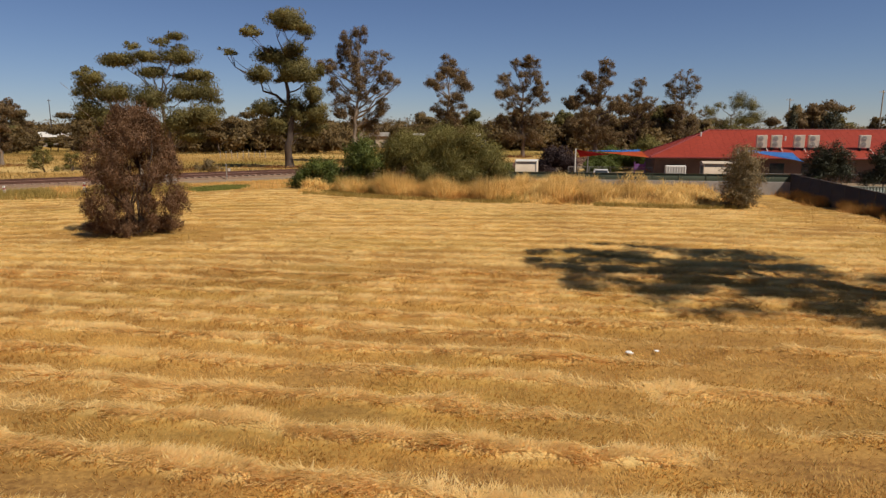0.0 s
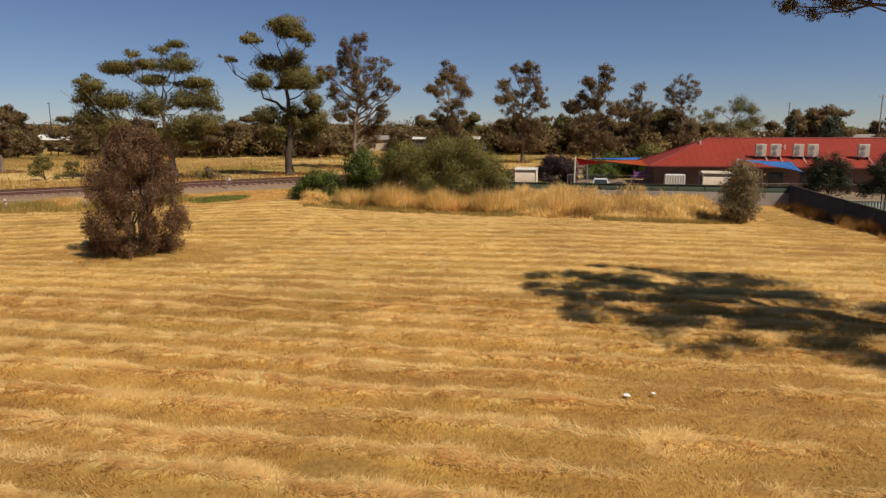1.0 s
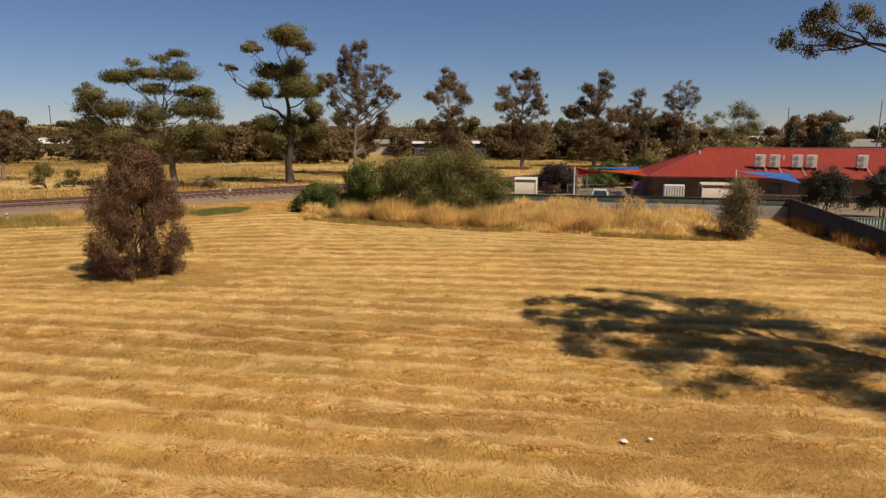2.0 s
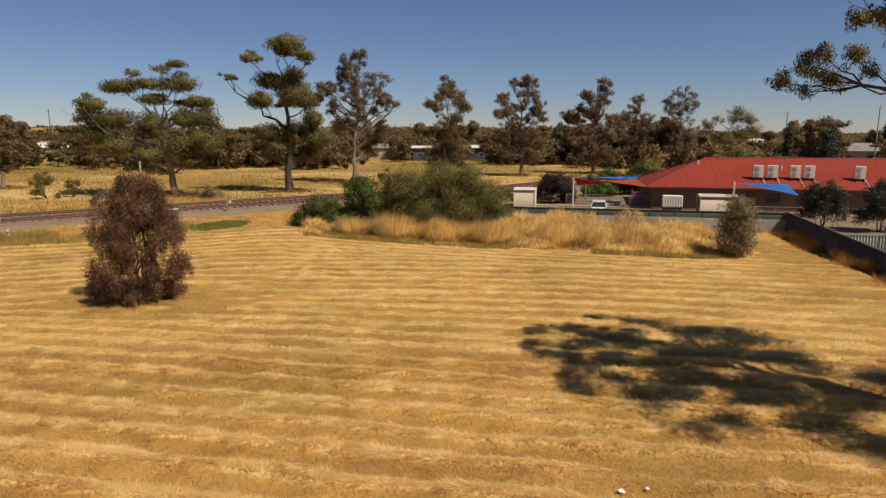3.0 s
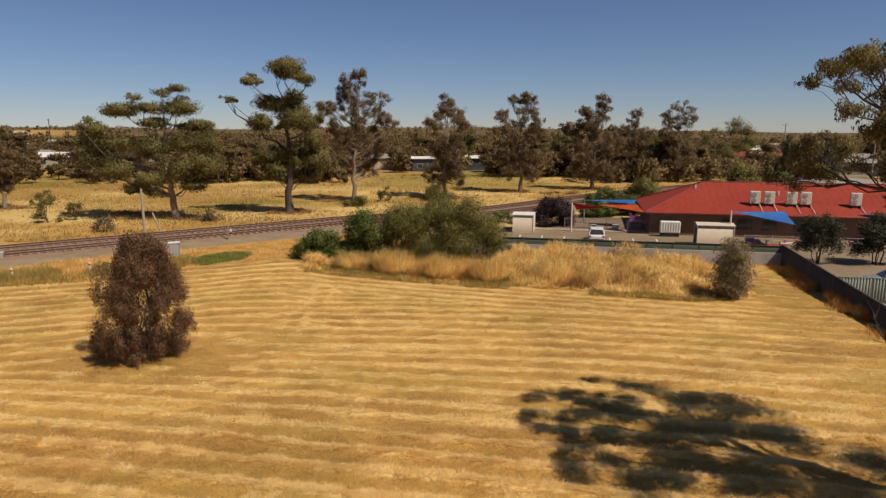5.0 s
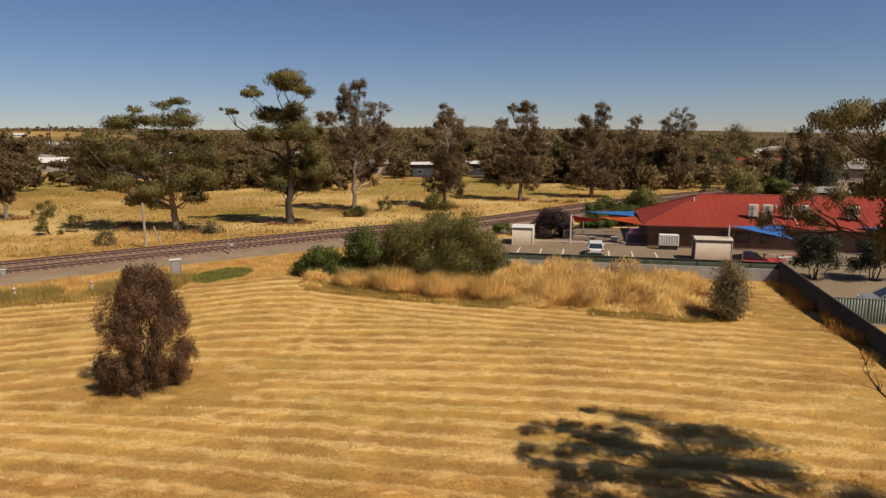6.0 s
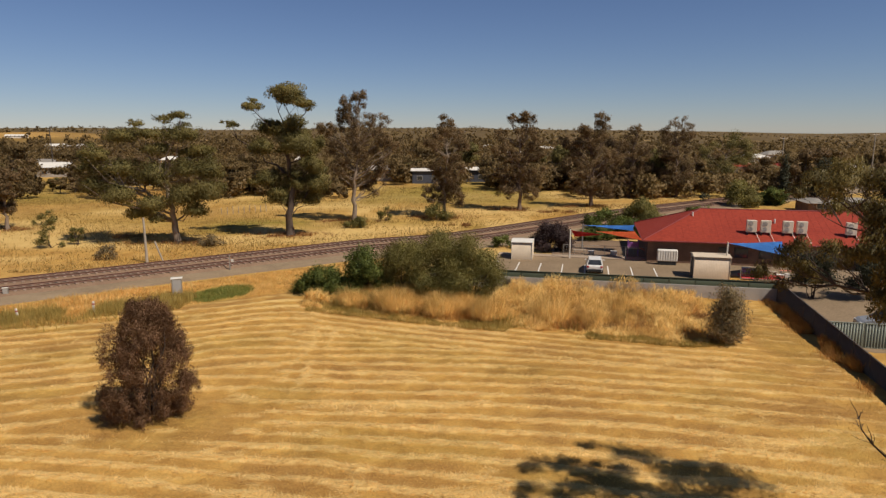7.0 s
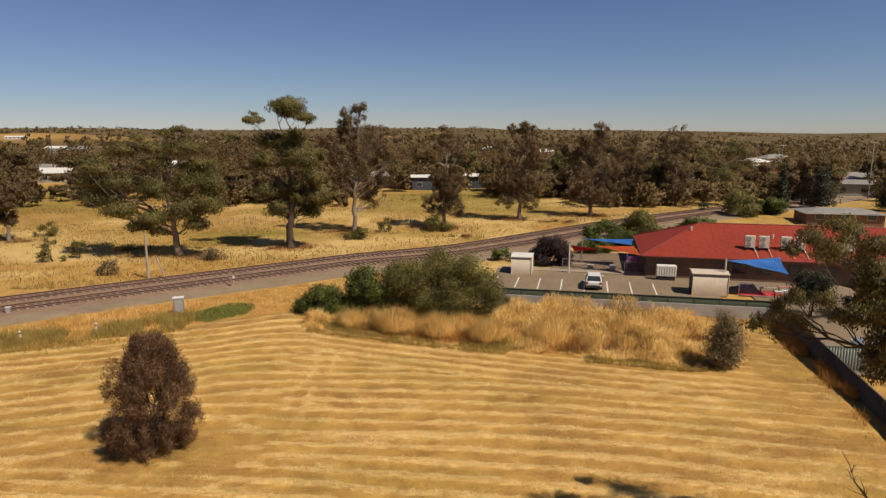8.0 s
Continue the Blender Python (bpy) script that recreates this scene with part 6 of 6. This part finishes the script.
HEDGE = "shrubs along the boundary wall"
shrub("shrub", (-11.6, 57.4), lumps(1, 28, 2.4, 1.4, 2.8, 0.9), M_GREEN, "low bright green shrub at the end of the wall", 41, 0.17, 150, 16000, group=HEDGE)
shrub("shrub", (-7.7, 57.6), lumps(2, 34, 1.8, 1.4, 4.9, 1.0), M_GREEN, "dark green glossy shrub", 42, 0.19, 150, 17000, group=HEDGE)
shrub("shrub", (-4.0, 58.2), lumps(3, 46, 2.5, 1.8, 6.0, 1.3), M_OLIVE, "large olive-green feathery shrub", 43, 0.16, 170, 40000, slim=0.34, hang=0.5, group=HEDGE)
shrub("shrub", (-0.9, 58.2), lumps(4, 46, 2.5, 1.8, 6.5, 1.3), M_OLIVE, "large olive-green feathery shrub", 44, 0.16, 170, 40000, slim=0.34, hang=0.5, group=HEDGE)
shrub("shrub", (2.2, 58.4), lumps(5, 42, 2.3, 1.7, 6.7, 1.3), M_OLIVE, "large olive-green feathery shrub against the wall", 45, 0.16, 170, 40000, slim=0.34, hang=0.5, group=HEDGE)
shrub("shrub", (5.6, 61.3), lumps(6, 6, 0.9, 0.5, 1.3, 0.5), M_PURPLE, "low brown shrub in front of the grey wall", 46, 0.14, 150, 4000, group=HEDGE)
shrub("grey_bush", (19.4, 44.6), [(0.6 * math.cos(k * 2.4) * (1 - k / 40), 0.5 * math.sin(k * 2.4), 0.45 + 0.102 * k, 1.05 * math.sin(0.45 + 2.3 * k / 33) ** 0.6 + 0.12, 0.85, 0.55) for k in range(34)], M_GREYBUSH, "grey-green rounded bush on a short stem in the paddock", 47, 0.17, 150, 17000, hang=-0.7, stems=9, slim=0.28)
shrub("shrub", (6.9, 84.5), lumps(8, 9, 1.5, 1.0, 2.2, 0.7), M_GREEN, "green shrub behind the cream shed", 48, 0.2, 110, 7000)
shrub("shrub", (13.0, 82.0), lumps(9, 30, 2.3, 1.6, 4.0, 1.0), M_PURPLE, "rounded purple-leaved shrub behind the play yard", 49, 0.2, 130, 24000)
shrub("shrub", (33.2, 58.6), [(dx, dy, 0.9 + dz, rx, ry, rz) for dx, dy, dz, rx, ry, rz in lumps(10, 30, 1.6, 1.3, 4.3, 0.8)], M_DARK, "dark dense shrub behind the side fence", 50, 0.16, 150, 14000, group="dark shrubs behind the side fence")
shrub("shrub", (38.2, 57.9), [(dx, dy, 0.9 + dz, rx, ry, rz) for dx, dy, dz, rx, ry, rz in lumps(11, 34, 2.1, 1.4, 4.3, 0.85)], M_DARK, "wide dark dense shrub behind the side fence", 51, 0.16, 150, 17000, group="dark shrubs behind the side fence")
shrub("shrub", (24.0, 99.5), lumps(12, 18, 3.6, 1.6, 3.0, 1.1), M_GREEN, "wide green shrub behind the shade sails", 52, 0.26, 90, 10000)
shrub("shrub", (30.0, 101.0), lumps(13, 20, 3.2, 1.8, 4.6, 1.2), M_OLIVE, "tall olive shrub behind the building", 53, 0.26, 90, 11000)
for i, (x, y, w, h) in enumerate(((20.6, 90.5, 2.2, 2.2), (24.6, 91.5, 2.6, 3.2), (29.0, 93.0, 2.6, 3.8), (33.5, 95.5, 2.8, 3.0), (38.0, 96.5, 2.6, 2.4))):
    shrub("shrub", (x, y), lumps(60 + i, 24, w, 1.5, h, 0.95), (M_GREEN, M_OLIVE)[i in (2, 3)], "dense dark green shrub at the back of the play yard", 160 + i, 0.2, 130, 14000, group="shrubs behind the play yard")
shrub("shrub", (40.5, 104.0), lumps(14, 14, 3.6, 1.5, 2.6, 1.1), M_GREEN, "low green hedge behind the building", 54, 0.28, 80, 9000)
shrub("shrub", (54.3, 121.0), lumps(15, 18, 2.7, 2.0, 5.2, 1.4), M_OLIVE, "rounded dark olive shrub beyond the building", 55, 0.32, 70, 10000)
shrub("shrub", (61.0, 123.0), lumps(16, 14, 2.4, 2.0, 4.2, 1.2), M_GREEN, "green shrub beside the cypress", 56, 0.32, 70, 8000)
shrub("cypress", (65.3, 127.0), [(0, 0, 0.9 + k * 0.80, 0.95 * (1 - (k / 11.0) ** 2.5) + 0.25, 0.95 * (1 - (k / 11.0) ** 2.5) + 0.25, 0.9) for k in range(11)], M_DARK, "tall narrow dark cypress", 57, 0.28, 60, 7000, hang=-0.6, stems=2, category="tree")
shrub("conifer", (75.2, 131.0), [(0, 0, 1.2 + k * 0.76, 2.7 * (1 - (k / 10.5) ** 2.6) + 0.3, 2.7 * (1 - (k / 10.5) ** 2.6) + 0.3, 0.9) for k in range(10)], M_DARK, "broad dark conifer beside the cypress", 58, 0.34, 40, 8000, hang=-0.3, stems=2, category="tree")
shrub("conifer", (87.0, 128.0), [(0, 0, 1.2 + k * 1.0, 2.3 * (1 - (k / 10.5) ** 1.6) + 0.3, 2.3 * (1 - (k / 10.5) ** 1.6) + 0.3, 0.9) for k in range(10)], M_DARK, "dark pointed conifer beside the tall pole", 59, 0.34, 40, 7000, hang=-0.3, stems=2, category="tree")
for i, (x, y, w, h, mt, lb) in enumerate(((-50.9, 80.5, 1.5, 3.6, M_OLIVE, "upright olive sapling in the dry field"), (-48.6, 82.5, 1.3, 2.6, M_OLIVE, "small olive sapling in the dry field"), (-39.6, 73.0, 1.3, 2.0, M_GREYBUSH, "low rounded grey shrub beside the railway"),
                                          (-31.0, 81.5, 1.6, 1.6, M_GREYBUSH, "low dry bush under the gum tree"), (-10.6, 104.0, 1.3, 2.8, M_OLIVE, "small upright bush in the dry field"), (-14.5, 98.0, 1.9, 2.0, M_OLIVE, "low green bush below the gum trees"),
                                          (-2.2, 105.5, 2.4, 3.0, M_OLIVE, "dense bush at the foot of a gum tree"), (50.2, 128.0, 1.2, 2.2, M_DARK, "small dark bush in the dry field"), (-64.0, 100.0, 1.6, 2.4, M_OLIVE, "olive bush at the edge of the field"))):
    shrub("bush", (x, y), lumps(20 + i, 9, w, w * 0.7, h, 0.42 * w), mt, lb, 70 + i, 0.2, 110, 6000, group="bushes in the dry field")


def tussock(x, y, s, seed):
    """A fountain of tall dry grass: blades fan out from the middle and hang over at the rim."""
    rng = np.random.default_rng(seed)
    n = int(3600 * s ** 1.6)
    r = np.sqrt(rng.uniform(0, 1, n)) * 0.75 * s
    a = rng.uniform(0, 2 * np.pi, n)
    px, py = x + r * np.cos(a) * 1.15, y + r * np.sin(a)
    lean = np.clip(0.95 * r / s + rng.normal(0.05, 0.32, n), -0.75, 0.97)
    ln = s * rng.uniform(0.45, 1.45, n) * (0.7 + 0.6 * lattice(px * 2.3, py * 2.3, seed))
    w = rng.uniform(0.022, 0.05, n)
    b = a + rng.normal(0, 0.8, n)
    up = np.sqrt(1 - lean ** 2)
    root = np.stack([px, py, land(px, py) - 0.03], 1)
    side = np.stack([-np.sin(b), np.cos(b), np.zeros(n)], 1) * (w / 2)[:, None]
    out = np.stack([np.cos(b) * lean, np.sin(b) * lean, up], 1) * ln[:, None]
    v = np.stack([root - side, root + side, root + out], 1).reshape(-1, 3)
    nr = np.stack([np.cos(a) * r / s, np.sin(a) * r / s, np.full(n, 0.45)], 1) + 0.7 * rng.normal(size=(n, 3))
    nr = np.repeat(nr / np.linalg.norm(nr, axis=1)[:, None], 3, axis=0)
    t = thing("grass_tussock", (x, y, land_at(x, y)), "fountain-shaped tussock of tall dry golden grass", "grass tussock", "tussocks along the bank")
    part_np("grass_crown", v, np.arange(3 * n).reshape(-1, 3), M_TALL, t, normals=nr)


rng = np.random.default_rng(88)
EXTRA = []
for i in range(34):
    x = -10 + 31 * (i + rng.uniform(0, 1)) / 34
    lo = float(rank_front(x)) + 2.2
    EXTRA.append((x, lo + rng.uniform(0, 1) * (wall_line(x) - 1.5 - lo), rng.uniform(0.6, 1.05) * (0.75 if x > 17 else 1)))
for i, (x, y, s) in enumerate(((-8.4, 54.2, 1.15), (-4.6, 53.3, 1.6), (-1.0, 52.4, 1.5), (3.1, 51.4, 1.5), (8.0, 50.7, 1.5), (11.4, 49.9, 1.2), (13.6, 49.5, 1.0), (16.6, 48.5, 0.9), (9.0, 54.5, 1.2), (14.5, 54.0, 1.15), (19.0, 52.5, 0.9), *EXTRA)):
    tussock(x, y, s, 90 + i)


# ---- houses and woods in the distance ----
HOUSES = []


def hides_house(x, y):
    """Whether a tree at (x, y) would stand close in front of a house."""
    return any(hy - (70 if hx < -60 else 45) < y < hy + w / 2 and abs(x - hx * y / hy) < 0.30 * w + 1.5 for hx, hy, w in HOUSES)


def house(x, y, w, d, h, wall, roof, label, turn=0.0, gable=False, pitch=0.38):
    HOUSES.append((x, y, w))
    z = land_at(x, y)
    t = thing("house" if h < 3.4 else "barn", pose(x, y, z, 0, 0, turn), label, "house", "houses in the distance")

    def child(name, bm, mat, parent=t):
        ob = part(name, bm, mat, None)
        ob.parent = parent
        return ob
    child("wall_shell", boxed(Matrix.Translation((0, 0, -0.5)), w, d, h + 0.5, 0.02), wall)
    o, rz = 0.5, h + pitch * d / 2
    bm = bmesh.new()
    k = 0.0 if gable else d / 2
    lo = [bm.verts.new(p) for p in ((-w / 2 - o, -d / 2 - o, h), (w / 2 + o, -d / 2 - o, h), (w / 2 + o, d / 2 + o, h), (-w / 2 - o, d / 2 + o, h))]
    r0, r1 = bm.verts.new((-w / 2 - o + k, 0, rz)), bm.verts.new((w / 2 + o - k, 0, rz))
    for f in ((lo[0], lo[1], r1, r0), (lo[1], lo[2], r1), (lo[2], lo[3], r0, r1), (lo[3], lo[0], r0), tuple(reversed(lo))):
        bm.faces.new(f)
    child("roof", bm, roof)
    for i in range(max(2, int(w / 3.5))):
        wx = -w / 2 + (i + 0.5) * w / max(2, int(w / 3.5))
        win = child("window", boxed(Matrix.Translation((wx, -d / 2 - 0.03, 0.9)), 1.5, 0.1, 1.2, 0.01), M_GREYWALL)
        child("pane", boxed(Matrix.Translation((wx, -d / 2 - 0.07, 1.0)), 1.3, 0.05, 1.0, 0.005), M_GLASS, win)
    return t


house(-125.0, 203, 10, 8, 3.0, M_GREYWALL, M_WHITE, "long house with a white steel roof", 8, True)
house(-141, 222, 13, 9, 3.0, M_CREAM, M_GREYROOF, "low house with a grey roof", -6)
house(-83, 172, 12, 7, 2.6, M_GREYWALL, M_GREYROOF, "grey shed at the edge of the field", -8)
house(-238, 356, 11, 8, 3.0, M_WHITE, M_WHITE, "white farmhouse among the trees", 5)
house(-290, 470, 14, 9, 3.4, M_WHITE, M_WHITE, "long white shed on the hillside", 5, True)
house(-270, 468, 14, 10, 3.2, M_CREAM, M_GREYROOF, "cream house on the hillside", 15)
house(-470, 690, 20, 9, 1.8, M_WHITE, M_WHITE, "long white barn on the yellow hill", 12, True)
house(-111, 254, 9, 7, 3.0, M_WHITE, M_WHITE, "small white house behind the gum trees", 20)
house(-101, 250, 9, 7, 3.0, M_WHITE, M_GREYROOF, "small white house with a grey roof", -15, True)
house(-60, 255, 10, 8, 3.0, M_CREAM, M_WHITE, "cream cottage between the trees", 12)
house(-6.6, 177, 8, 6, 3.4, M_BLUEWALL, M_WHITE, "dark blue steel barn with a white roof", 2, True, 0.2)
house(6.6, 182, 8, 6, 3.3, M_BLUEWALL, M_WHITE, "dark slate shed with a pale roof", -6, True, 0.25)
house(-20.5, 186, 9, 6, 3.2, M_CREAM, M_GREYROOF, "low shed with a greenish grey roof", 4)
house(51, 350, 8, 7, 4.4, M_WHITE, M_WHITE, "white gabled house in the woods", 12, True)
house(28, 455, 11, 8, 3.2, M_WHITE, M_WHITE, "white roofed house in the woods", -20)
house(122, 262, 12, 8, 3.2, M_WHITE, M_WHITE, "white house with a white roof among dark trees", 20)
house(107, 200, 15, 9, 3.0, M_WHITE, M_ROOF, "white house with a red roof", -14)
house(92, 204, 7, 6, 3.0, M_CREAM, M_ROOF, "cream cottage with a red roof", -14)
house(99, 160, 9, 7, 3.0, M_GREYWALL, M_GREYROOF, "grey shed with a pale curved roof", -20, True, 0.25)
house(112, 178, 11, 8, 3.0, M_BRICK, M_GREYROOF, "brick house with a grey roof", -10)
house(68, 113, 12, 7, 1.9, M_BRICK, M_GREYROOF, "low brick building with a grey roof behind the red one", -12, False, 0.22)
house(150, 300, 14, 9, 3.1, M_WHITE, M_GREYROOF, "pale house far along the road", 10)
house(30, 310, 12, 8, 3.1, M_CREAM, M_WHITE, "cream house with a white roof in the woods", 5)
house(85, 330, 12, 8, 3.1, M_CREAM, M_GREYROOF, "cream house between dark trees", 5)


def build_woods():
    """The wooded town and hills, as one mass of many small crowns."""
    rng = np.random.default_rng(77)
    cs, per = [], []
    for i in range(9500):
        d = 150 * (2600 / 150) ** (rng.uniform() ** 1.15)
        a = rng.uniform(-0.86, 0.86)
        x, y = a * d, d
        if i < 1700:
            y = rng.uniform(134, 215)
            x = a * y
        if y < 152 and -0.17 < a < 0.2:
            continue
        if y < 168 and -0.12 < a < 0.0:
            continue
        if y < 172 and a > 0.36 and rng.uniform() < 0.5:
            continue
        hill = math.exp(-(((x + 520) / 120.0) ** 2 + ((y - 700) / 100.0) ** 2))
        if hill > 0.35 and rng.uniform() < 0.8:
            continue
        if lattice(np.array(x * 0.012), np.array(y * 0.008), 51) > (0.72 if y < 600 else 0.58) and y > 260:
            continue
        if hides_house(x, y):
            continue
        h = rng.uniform(3, 11.0) * (0.75 if y < 220 else 1.0) * (0.8 if a > 0.25 else 1.0)
        w = h * rng.uniform(0.28, 0.5)
        z = land_at(x, y)
        k = 3 if y < 420 else 2
        for j in range(k):
            cs.append((x + rng.normal() * w * 0.5, y + rng.normal() * w * 0.4, z + h * (0.32 + 0.5 * (j / k) + 0.05 * rng.normal()), w * rng.uniform(0.6, 0.95), w * 0.8, h * 0.2))
            per.append(80 if y < 300 else (34 if y < 600 else 12))
    cs, per = np.array(cs), np.array(per)
    idx = np.repeat(np.arange(len(cs)), per)
    n = len(idx)
    d = rng.normal(size=(n, 3))
    d /= np.linalg.norm(d, axis=1)[:, None]
    p = cs[idx, :3] + d * cs[idx, 3:] * rng.uniform(0.5, 1.1, n)[:, None]
    size = np.where(cs[idx, 1] < 300, 0.65, np.where(cs[idx, 1] < 600, 1.25, 2.8))
    v, f = leaf_quads(rng, p, 1.0, 0.3, 0.7)
    c = np.repeat(p, 4, axis=0)
    v = c + (v - c) * np.repeat(size, 4)[:, None]
    out = d * (0.8, 0.8, 1.0) + 0.3 * rng.normal(size=(n, 3)) + np.array((0, 0, 0.3))
    out /= np.linalg.norm(out, axis=1)[:, None]
    tagged(part_np("distant_woods", v, f, M_WOODS, None, normals=np.repeat(out, 4, axis=0)), "olive-brown woodland and garden trees of the town and hills", "woods", kind="stuff")


build_woods()

# nearer trees at the edge of the town, each a thing of its own
protos = []
for s in range(4):
    rng = np.random.default_rng(200 + s)
    cl = [(rng.normal() * 1.7, rng.normal() * 1.4, 2.6 + 5.2 * rng.uniform(), 1.6 * rng.uniform(0.7, 1.2), 1.5, 1.1 * rng.uniform(0.7, 1.2)) for k in range(9)]
    bx, by = ((-72.0, 150.0), (-48.0, 152.0), (40.0, 154.0), (57.0, 156.0))[s]
    full = [(bx + a, by + b, land_at(bx, by) + c, r, q, e) for a, b, c, r, q, e in cl]
    protos.append(gum_tree("town_tree", (bx, by), full, (M_GUM_GREY, M_WOODS, M_GUM, M_WOODS)[s], M_BARK_DARK, ("ragged grey-green tree at the edge of the town", "brownish spreading tree at the edge of the town", "dark rounded gum at the edge of the town", "dry brown-leaved tree at the edge of the town")[s], 300 + s, 0.26, 2.0, leaf=0.42, density=70, max_n=8000, group="trees at the edge of the town"))
rng = np.random.default_rng(444)
for i in range(84):
    a = -0.74 + 1.48 * (i + rng.uniform(-0.4, 0.4)) / 83
    y = rng.uniform(136, 185) + (30 if -0.2 < a < 0.0 else (12 if 0 <= a < 0.17 else 0))
    x = a * y
    if hides_house(x, y) or 60 < x < 72:
        continue
    src = protos[i % 4]
    sc = rng.uniform(0.8, 1.35)
    m = Matrix.Translation((x, y, land_at(x, y) - 0.05)) @ Matrix.Rotation(rng.uniform(0, 6.28), 4, "Z") @ Matrix.Diagonal((sc, sc, sc * rng.uniform(0.9, 1.2), 1))
    copy_thing(src, m)
for i in range(46):
    a = -0.76 + 1.12 * (i + rng.uniform(-0.4, 0.4)) / 45
    y = rng.uniform(142, 160) + (26 if -0.2 < a < 0.17 else 0)
    x = a * y
    if any(math.hypot(x - hx, y - hy) < w / 2 + 5 for hx, hy, w in HOUSES):
        continue
    sc = rng.uniform(0.36, 0.62)
    copy_thing(protos[(i + 1) % 4], Matrix.Translation((x, y, land_at(x, y) - 0.05)) @ Matrix.Rotation(rng.uniform(0, 6.28), 4, "Z") @ Matrix.Diagonal((sc * 1.25, sc * 1.25, sc, 1)))

# scraps of paper in the stubble
for x, y, s in ((4.0, 15.3, 0.085), (4.62, 15.42, 0.055)):
    t = thing("paper_scrap", (x, y, land_at(x, y) + 0.09 + 0.12 * float(swath(np.array(x), np.array(y)))), "crumpled scrap of white paper in the dry stubble", "litter")
    bm = bmesh.new()
    bmesh.ops.create_icosphere(bm, subdivisions=2, radius=s)
    for vtx in bm.verts:
        vtx.co = Vector((vtx.co.x * 1.4, vtx.co.y, vtx.co.z * 0.5)) * (0.75 + 0.5 * noise.noise(vtx.co * 14))
    ob = part("sheet", bm, M_LITTER, None)
    ob.parent = t

build_track(-2.0, "railway tracks")
build_track(2.0, "railway tracks")
